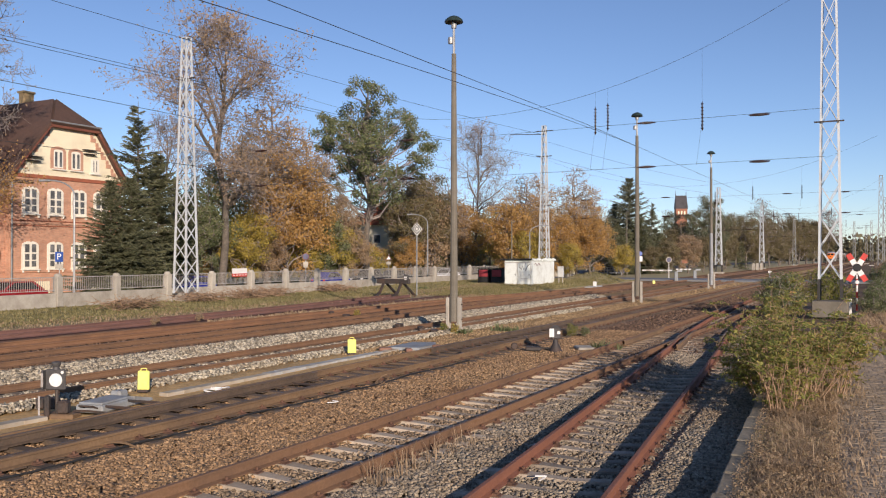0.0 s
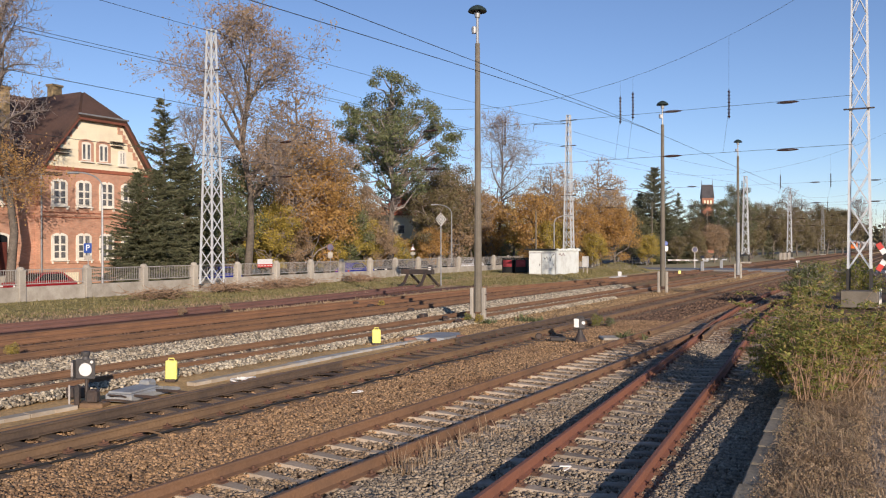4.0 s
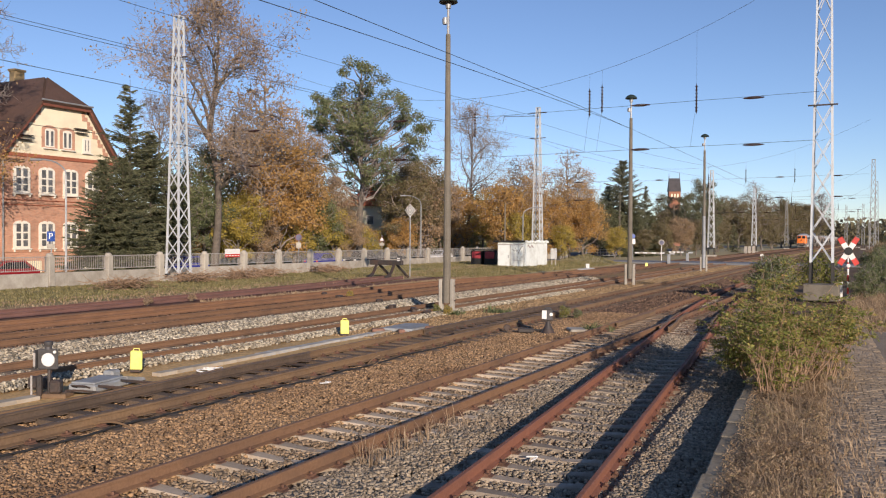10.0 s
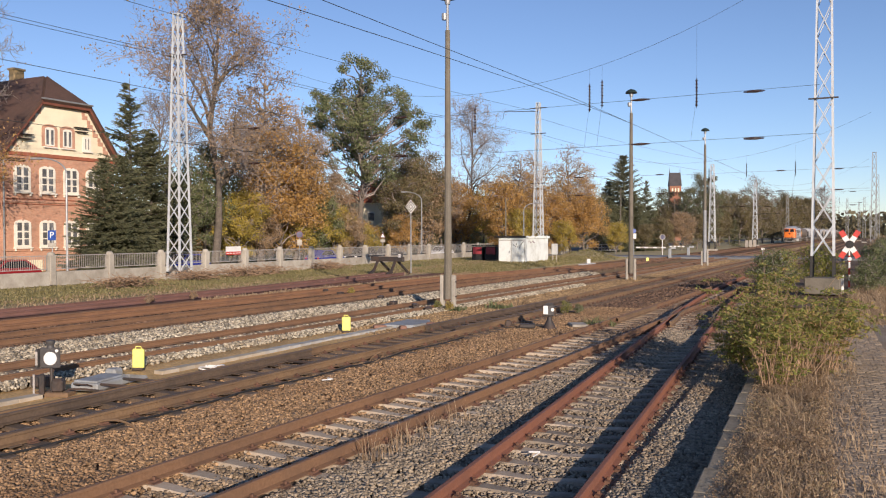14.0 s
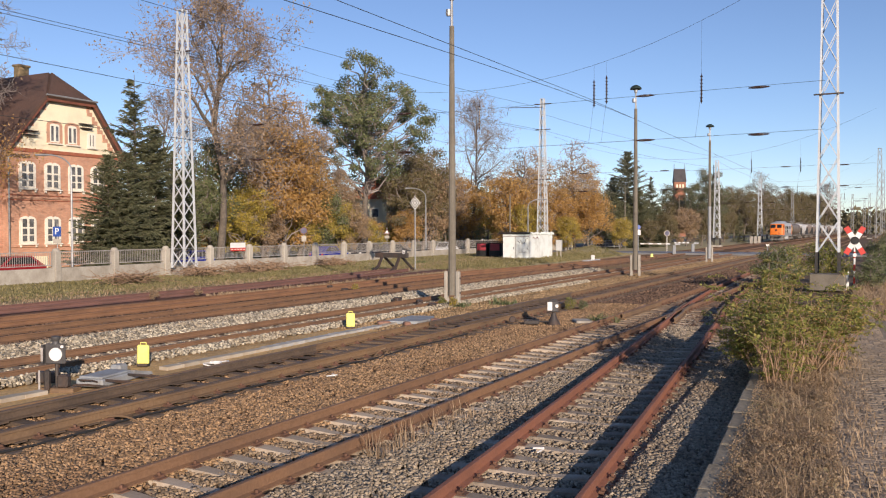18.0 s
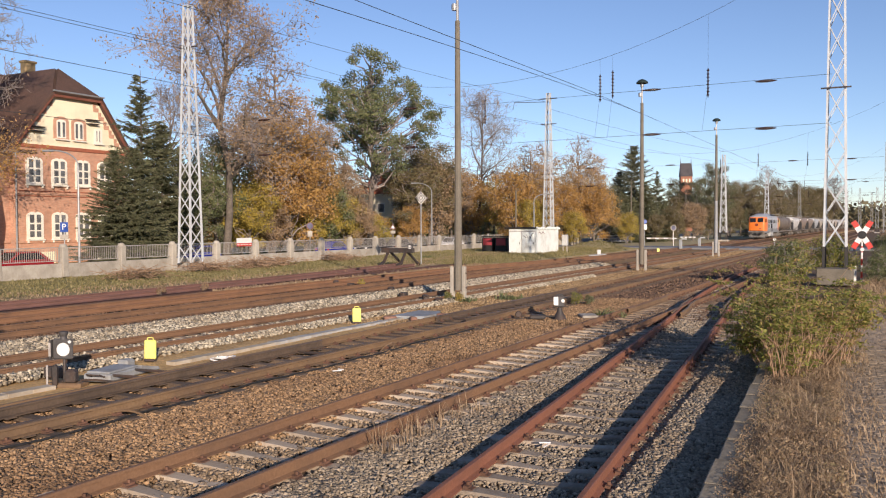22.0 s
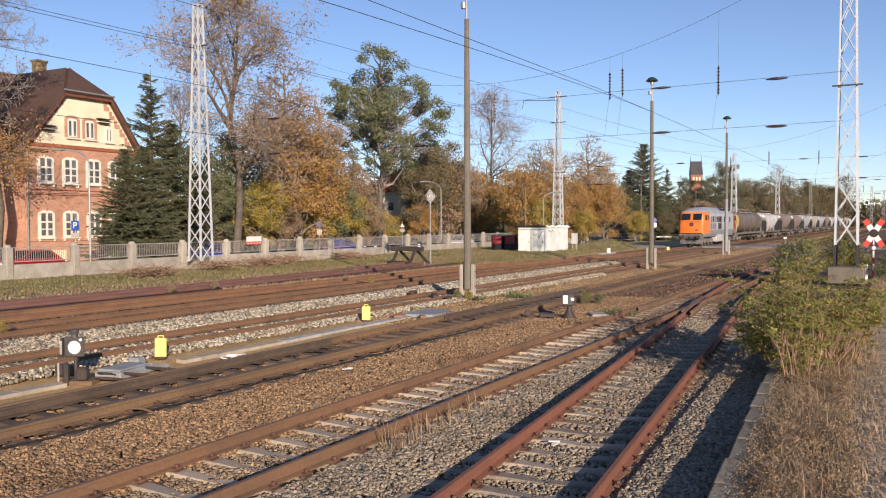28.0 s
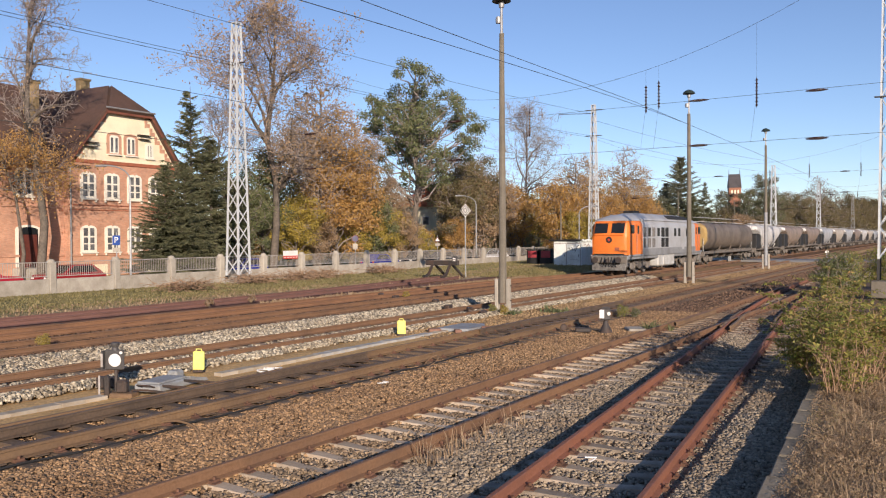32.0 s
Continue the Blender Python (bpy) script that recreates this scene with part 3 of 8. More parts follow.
def mushroom_lamp(x, y, height=13.0):
    t = thing("mast_lamp", "tall brown concrete yard lamp post with a dark mushroom lamp head", "lamp", pose(x, y, 0), "yard lamps")
    g = Geo().tube((0, 0, 0.4), (0, 0, height - 1.6), 0.17, 0.10, 10)
    part("pole", g, M_CONCRETE_POLE, t)
    for s in (-1, 1):
        part("stub", Geo().box(s * 0.26, 0, 0.62, 0.15, 0.2, 1.5, 0.02), M_CONCRETE, t, "pale concrete stub bolted to the pole")
    g = Geo()
    for z in (0.5, 1.1):
        g.tube((-0.4, 0, z), (0.4, 0, z), 0.025, 0.025, 6)
    part("bolt", g, M_STEEL_DARK, t)
    neck = part("neck", Geo().tube((0, 0, height - 1.7), (0, 0, height - 0.3), 0.06, 0.05, 8), M_TIN, t, "thin grey pipe")
    part("socket", Geo().lathe([(0.0, -0.22), (0.1, -0.2), (0.13, 0.0), (0.1, 0.12), (0.0, 0.12)], 12, (0, 0, height - 0.35)), M_TIN, t)
    part("shade", Geo().lathe([(0.05, 0.06), (0.37, -0.10), (0.39, -0.08), (0.35, 0.02), (0.22, 0.12), (0.08, 0.18), (0.0, 0.19)], 20, (0, 0, height - 0.22)), M_LAMP_HEAD, t, "dark green mushroom shade")
    part("switch_box", Geo().lathe([(0, -0.14), (0.1, -0.13), (0.12, 0), (0.1, 0.13), (0, 0.14)], 10, (-0.12, -0.05, height - 1.05)), M_TIN, t)
    return t


M_LAMP_HEAD = surface("dark_green_enamel", (0.02, 0.035, 0.03), (0.035, 0.05, 0.045), fine=15, coarse=3, rough=0.35, relief=0.05)
for lx, ly, lh in ((-15.6, 30.8, 12.9), (-14.58, 55.59, 12.6), (-14.62, 82.6, 13.0)):
    yard_lamp = mushroom_lamp(lx, ly, lh)
part("sleeve", Geo().tube((0, 0, 0.3), (0, 0, 5.2), 0.175, 0.15, 10), M_TIN, yard_lamp, "pale metal sleeve round the lower pole")
lattice_mast(18.0, 1.15, 0.42, "tall silver lattice mast by the fence", -42.6, 43.4, tar=0.5, panels=15)
lattice_mast(19.0, 1.1, 0.4, "silver lattice mast behind the white hut", -37.2, 98.0)
lattice_mast(20.0, 1.02, 0.5, "tall silver lattice mast with black feet on a concrete block", -2.45, 46.0, 0.3, 1.47, 12, 0.45, 0.76)
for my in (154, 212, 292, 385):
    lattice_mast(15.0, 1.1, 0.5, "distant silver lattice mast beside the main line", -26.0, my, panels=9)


def fence():
    t = thing("fence", "old concrete post fence with grey steel bars", "fence")
    step, n, first = 4.35, 23, 16.95
    post = Geo().box(0, 0, 0.9, 0.46, 0.42, 1.8, 0.03).lathe([(0.23, 1.78), (0.22, 1.88), (0.16, 1.97), (0.0, 2.0)], 12).mesh("post")
    k = 27
    bars = Geo()
    for i in range(k):
        bars.box(0, (i + 0.5) * (step - 0.5) / k - (step - 0.5) / 2, 1.38, 0.022, 0.022, 0.8)
    bars = bars.mesh("bar_infill")
    bar = Geo().box(0, 0, 1.38, 0.022, 0.022, 0.8).mesh("bar")
    rail = Geo().box(0, 0, 0, 0.05, step - 0.4, 0.05, 0.008).mesh("fence_rail")
    wall = Geo().box(0, 0, 0.4, 0.3, step - 0.4, 0.85, 0.03).mesh("wall_base")
    for i in range(n):
        y = first + i * step
        part("post", post, M_CONCRETE, t, at=pose(-44, y, random.uniform(-0.05, 0.03), random.uniform(-1, 1), random.uniform(-1.2, 1.2), 0))
        if i < n - 1:
            for z in (0.98, 1.78):
                part("fence_rail", rail, M_FENCE_BAR, t, at=pose(-44, y + step / 2, z))
            if 3 <= i < 14:
                for j in range(k):
                    part("bar", bar, M_FENCE_BAR, t, at=pose(-44, y + step / 2 + (j + 0.5) * (step - 0.5) / k - (step - 0.5) / 2, 0))
            else:
                tagged(part("bar_infill", bars, M_FENCE_BAR, t, at=pose(-44, y + step / 2, 0)), kind="stuff")
            part("wall_base", wall, M_CONCRETE, t, at=pose(-44, y + step / 2, 0))
    return t


M_FENCE_BAR = surface("grey_fence_steel", (0.3, 0.29, 0.27), (0.4, 0.39, 0.37), (0.22, 0.15, 0.1), fine=20, coarse=1.5, rough=0.65, relief=0.1)
fence()


# ---- trees ----
def tubes(p0, p1, r0, r1, n):
    """Tapered prisms for many limb pieces at once."""
    d = p1 - p0
    d = d / (np.linalg.norm(d, axis=1, keepdims=True) + 1e-9)
    ref = np.where(np.abs(d[:, 2:3]) > 0.9, np.array([[1.0, 0, 0]]), np.array([[0, 0, 1.0]]))
    u = np.cross(d, ref)
    u /= np.linalg.norm(u, axis=1, keepdims=True)
    w = np.cross(d, u)
    a = 2 * np.pi * np.arange(n) / n
    ring = u[:, None] * np.cos(a)[None, :, None] + w[:, None] * np.sin(a)[None, :, None]
    v = np.concatenate([p0[:, None] + ring * r0[:, None, None], p1[:, None] + ring * r1[:, None, None]], 1)
    i = np.arange(n)
    f = np.stack([i, (i + 1) % n, n + (i + 1) % n, n + i], 1)
    return v.reshape(-1, 3), (f[None] + (2 * n * np.arange(len(p0)))[:, None, None]).reshape(-1, 4)


def limbs(rng, height, spread, trunk_r, levels=4, clear=0.25, kids=(9, 5, 4, 4), rise=0.5, lean=0.0):
    """Grows a trunk and its limbs. Returns pieces (start, end, radii, level) and the twigs' ends."""
    pieces, tips = [], []

    def grow(p, d, length, r, level):
        n = 5 if level < 2 else 3
        pts, wob = [p], 0.10 + 0.07 * level
        for i in range(n):
            d = (d + rng.normal(0, wob, 3) + np.array([0, 0, 0.06 if level else 0.12])).astype(float)
            d /= np.linalg.norm(d)
            p = p + d * length / n
            pts.append(p)
        for i in range(n):
            ra, rb = r * (1 - 0.8 * i / n), r * (1 - 0.8 * (i + 1) / n)
            pieces.append((pts[i], pts[i + 1], ra, rb, level))
        if level >= levels - 1:
            tips.append(pts[-1])
            tips.append(pts[-2])
            return
        for j in range(kids[level]):
            k = (clear if level == 0 else 0.25) + (1 - (clear if level == 0 else 0.25)) * (j + rng.random()) / kids[level]
            q = k * n
            i = min(n - 1, int(q))
            start = pts[i] + (pts[i + 1] - pts[i]) * (q - i)
            main = pts[-1] - pts[0]
            main = main / np.linalg.norm(main)
            side = rng.normal(0, 1, 3)
            side -= main * side.dot(main)
            side /= np.linalg.norm(side)
            up = rise if level == 0 else 0.7
            nd = side * (1.0 if level == 0 else 0.8) + main * up * (0.6 + 0.9 * rng.random())
            nd /= np.linalg.norm(nd)
            size = spread * (0.3 + 0.75 * math.sin(math.pi * (0.22 + 0.68 * (k - clear) / (1 - clear)))) if level == 0 else length * 0.55
            grow(start, nd, size * (0.75 + 0.5 * rng.random()), max(0.017, r * (1 - 0.75 * k) * (0.8 if level == 0 else 0.6)), level + 1)

    grow(np.zeros(3), np.array([lean, 0, 1.0]), height, trunk_r, 0)
    return pieces, np.array(tips)


def leaf_cards(rng, points, per, spread, size, flat=0.0):
    """Small folded leaf clumps round the given points."""
    c = np.repeat(points, per, 0) + rng.normal(0, spread, (len(points) * per, 3))
    n = len(c)
    u = rng.normal(0, 1, (n, 3))
    u /= np.linalg.norm(u, axis=1, keepdims=True)
    w = np.cross(u, rng.normal(0, 1, (n, 3)))
    w /= np.linalg.norm(w, axis=1, keepdims=True)
    s = (size * (0.5 + rng.random(n)))[:, None]
    v = np.stack([c - u * s, c + w * s * 0.55, c + u * s, c - w * s * 0.5], 1)
    return v.reshape(-1, 3), np.arange(4 * n).reshape(-1, 4)


def tree_meshes(seed, height, spread, trunk_r, levels, kids, clear, rise, leaf=None, lean=0.0):
    rng = np.random.default_rng(seed)
    pieces, tips = limbs(rng, height, spread, trunk_r, levels, clear, kids, rise, lean)
    out = []
    for name, pick, n in (("trunk", lambda l: l <= 1, 7), ("branchwork", lambda l: l > 1, 3)):
        sel = [q for q in pieces if pick(q[4])]
        a, b = np.array([q[0] for q in sel]), np.array([q[1] for q in sel])
        ra, rb = np.array([q[2] for q in sel]), np.array([q[3] for q in sel])
        me = raw_mesh(name, *tubes(a, b, ra, rb, n))
        me.shade_smooth()
        out.append(me)
    if leaf:
        per, sp, size, share = leaf
        pts = tips[rng.random(len(tips)) < share]
        out.append(raw_mesh("crown", *leaf_cards(rng, pts, per, sp, size)))
    return out


def plant_tree(meshes, label, x, y, turn=0.0, scale=1.0, leaf_mat=None, category="tree", z=0.0, group="trees along the street"):
    m = Matrix.LocRotScale((x, y, z), Euler((0, 0, radians(turn))), (scale, scale, scale))
    t = thing("tree", label, category, m, group)
    for me, mat in zip(meshes, (M_BARK, M_TWIG, leaf_mat)):
        if mat is not None:
            ob = new(me.name, me)
            ob.parent = t
            if not me.materials:
                me.materials.append(mat)
            elif me.materials[0] != mat:
                ob.material_slots[0].link = "OBJECT"
                ob.material_slots[0].material = mat
    return t


def conifer_meshes(seed, height, radius, gap=0.55, arms=7):
    """Boughs at all heights, drooping and then lifting at the tip, with fine hanging needle sprays."""
    rng = np.random.default_rng(seed)
    g0, g1, r0, r1, cards = [], [], [], [], []
    for j in range(int(arms * height / gap)):
        h = height * (0.04 + 0.94 * rng.random() ** 1.15)
        k = 1 - h / height
        a = rng.random() * 2 * np.pi
        L = (radius * k ** 0.85 + 0.15) * (0.45 + 0.65 * rng.random())
        d = np.array([np.cos(a), np.sin(a), 0.45 - 0.65 * k])
        side0 = np.array([-np.sin(a), np.cos(a), 0])
        p = np.array([0, 0, h])
        n = max(3, int(L / 0.35))
        for i in range(n):
            q = p + d * L / n + np.array([0, 0, -0.16 * k + 0.34 * (i / n) ** 2]) * L / n
            g0.append(p); g1.append(q); r0.append(0.026 * (1 - i / (n + 1))); r1.append(0.026 * (1 - (i + 1) / (n + 1)))
            for _ in range(13):
                side = side0 * rng.choice([-1, 1])
                c = p + (q - p) * rng.random()
                u = d * (0.5 + 0.5 * rng.random()) + side * (0.2 + 0.7 * rng.random()) + np.array([0, 0, -0.9 * rng.random() ** 1.5])
                u /= np.linalg.norm(u)
                ln = (0.25 + 0.4 * rng.random()) * (0.6 + 0.5 * k)
                w = np.cross(u, rng.normal(0, 1, 3))
                w *= 0.04 / np.linalg.norm(w)
                cards += [c - w, c + w, c + u * ln + w * 0.3, c + u * ln - w * 0.3]
            p = q
    trunk = raw_mesh("trunk", *tubes(np.array([[0, 0, 0.0]]), np.array([[0, 0, height]]), np.array([0.1 + height * 0.008]), np.array([0.015]), 8))
    boughs = raw_mesh("boughwork", *tubes(np.array(g0), np.array(g1), np.array(r0), np.array(r1), 3))
    cards = np.array(cards)
    return [trunk, boughs, raw_mesh("crown", cards, np.arange(len(cards)).reshape(-1, 4))]


def clump_tree(seed, height, width, low, clumps, clump_r, per, size, trunk_r, thin=0.0):
    """A tree whose limbs each carry a loose leaf clump; low is where the crown starts, as a share of the height; thin bares the top."""
    rng = np.random.default_rng(seed)
    half_h, half_w = (1 - low) * height / 2 - clump_r * 0.6, width / 2 - clump_r * 0.6
    mid = height * (1 + low) / 2
    centres = []
    for _ in range(4000):
        if len(centres) >= clumps:
            break
        v = rng.normal(0, 1, 3)
        v *= rng.random() ** 0.4 / np.linalg.norm(v)
        c = np.array([v[0] * half_w, v[1] * half_w, mid + v[2] * half_h])
        c[:2] *= 1.0 - 0.25 * max(0.0, v[2])
        if all(np.linalg.norm(c - o) > clump_r * 0.85 for o in centres):
            centres.append(c)
    p0, p1, r0, r1, level = [], [], [], [], []
    def run(a, b, n, ra, rb, wob, lev):
        p = a
        for i in range(n):
            q = a + (b - a) * (i + 1) / n + (rng.normal(0, wob, 3) if i < n - 1 else 0)
            p0.append(p); p1.append(q); level.append(lev)
            r0.append(ra + (rb - ra) * i / n); r1.append(ra + (rb - ra) * (i + 1) / n)
            p = q
    run(np.zeros(3), np.array([rng.normal(0, 0.3), rng.normal(0, 0.3), height * 0.86]), 7, trunk_r, trunk_r * 0.18, 0.16, 0)
    spine = [p0[0]] + p1[:7]
    for c in centres:
        out = np.linalg.norm(c[:2])
        k = min(6.9, max(low * 0.7, (c[2] - 0.75 * out) / (height * 0.86)) * 7)
        i = int(k)
        run(spine[i] + (spine[i + 1] - spine[i]) * (k - i), c, 5, trunk_r * 0.3, 0.03, 0.12 + 0.03 * out, 1)
        for _ in range(7):
            v = rng.normal(0, 1, 3)
            run(c - (c - p0[-1]) * 0.3 * rng.random(), c + v / np.linalg.norm(v) * clump_r * (0.6 + 0.5 * rng.random()), 2, 0.028, 0.012, 0.1, 2)
    p0, p1, r0, r1, level = [np.array(q) for q in (p0, p1, r0, r1, level)]
    meshes = []
    for name, pick, n in (("trunk", level < 1, 8), ("branchwork", level >= 1, 4)):
        me = raw_mesh(name, *tubes(p0[pick], p1[pick], r0[pick], r1[pick], n))
        me.shade_smooth()
        meshes.append(me)
    centres = np.array(centres)
    c = np.repeat(centres, per, 0)
    n = len(c)
    d = rng.normal(0, 1, (n, 3))
    d /= np.linalg.norm(d, axis=1, keepdims=True)
    grow = np.repeat(0.65 + 0.6 * rng.random(len(centres)), per)
    c = c + d * (clump_r * grow * (0.35 + 0.75 * rng.random(n) ** 0.6))[:, None] * np.array([1, 1, 0.72]) + rng.normal(0, 0.11 * clump_r, (n, 3))
    keep = rng.random(n) > thin * np.clip((c[:, 2] / height - 0.3) / 0.6, 0, 1)
    c, d, n = c[keep], d[keep], int(keep.sum())
    nrm = d * 0.9 + rng.normal(0, 0.55, (n, 3)) + np.array([0, 0, 0.25])
    u = np.cross(nrm, rng.normal(0, 1, (n, 3)))
    u /= np.linalg.norm(u, axis=1, keepdims=True)
    w = np.cross(nrm, u)
    w /= np.linalg.norm(w, axis=1, keepdims=True)
    s = (size * (0.5 + rng.random(n)))[:, None]
    v = np.stack([c - u * s, c + w * s * 0.6, c + u * s, c - w * s * 0.5], 1)
    meshes.append(raw_mesh("crown", v.reshape(-1, 3), np.arange(4 * n).reshape(-1, 4)))
    return meshes


BARE = tree_meshes(3, 15.5, 6.6, 0.31, 5, (15, 8, 6, 4), 0.32, 1.5, (3, 0.2, 0.07, 0.45))
CHESTNUT = tree_meshes(3, 15.5, 4.7, 0.31, 5, (15, 8, 6, 4), 0.32, 1.5, (4, 0.2, 0.08, 0.5))
BARE_SLIM = tree_meshes(8, 15.5, 4.2, 0.2, 5, (14, 8, 6, 4), 0.4, 0.9, (1, 0.2, 0.09, 0.1), 0.03)
OAK = clump_tree(5, 21.0, 15.0, 0.3, 135, 0.82, 270, 0.1, 0.36)
LEAFY = clump_tree(11, 9.5, 7.4, 0.05, 42, 1.05, 400, 0.095, 0.2, 0.3)
LEAFY_TALL = clump_tree(12, 12.0, 7.0, 0.12, 50, 1.05, 360, 0.095, 0.2, 0.3)
AIRY = clump_tree(13, 16.0, 9.0, 0.12, 95, 1.05, 250, 0.085, 0.24, 0.85)
SPARSE = tree_meshes(14, 11.5, 4.2, 0.2, 4, (13, 8, 7), 0.66, 0.15, (13, 0.36, 0.085, 0.6))
BARE_THIN = tree_meshes(18, 15.5, 2.3, 0.26, 5, (14, 7, 5, 4), 0.45, 1.3, (1, 0.2, 0.07, 0.15))
SHRUB = clump_tree(21, 4.4, 4.4, 0.0, 24, 0.75, 280, 0.07, 0.07)
SPRUCE = conifer_meshes(2, 15.0, 4.6, 0.6, 8)
FIR = clump_tree(31, 16.0, 9.0, 0.06, 85, 1.05, 320, 0.09, 0.24)
FIR_BROAD = conifer_meshes(9, 15.0, 6.6, 0.5, 17)
PINE = conifer_meshes(6, 9.0, 4.0, 0.5, 9)


def sited(px, dist):
    """A place at a bearing (as a tangent to the right of the first view's middle) and a depth along that view."""
    a = radians(27.6)
    x, y = px * dist, dist
    return x * math.cos(a) - y * math.sin(a), x * math.sin(a) + y * math.cos(a)
TOPS = {kind[1].name: max(v.co.z for me in kind for v in me.vertices) for kind in (BARE, CHESTNUT, BARE_SLIM, OAK, LEAFY, LEAFY_TALL, AIRY, SPARSE, SHRUB, SPRUCE, PINE, FIR, FIR_BROAD, BARE_THIN)}


def trees(items):
    """Each: kind, label, leaf, bearing, depth along the first view, height, turn."""
    for meshes, label, mat, tan, dist, height, turn in items:
        x, y = sited(tan, dist)
        if -0.27 < tan < 0.06 and x > -57:            # clear of the street
            k = 57 / -x
            x, y, height = x * k, y * k, 3 + (height - 3) * k
        top = TOPS[meshes[1].name]
        plant_tree(meshes, label, x, y, turn, height / top, mat)


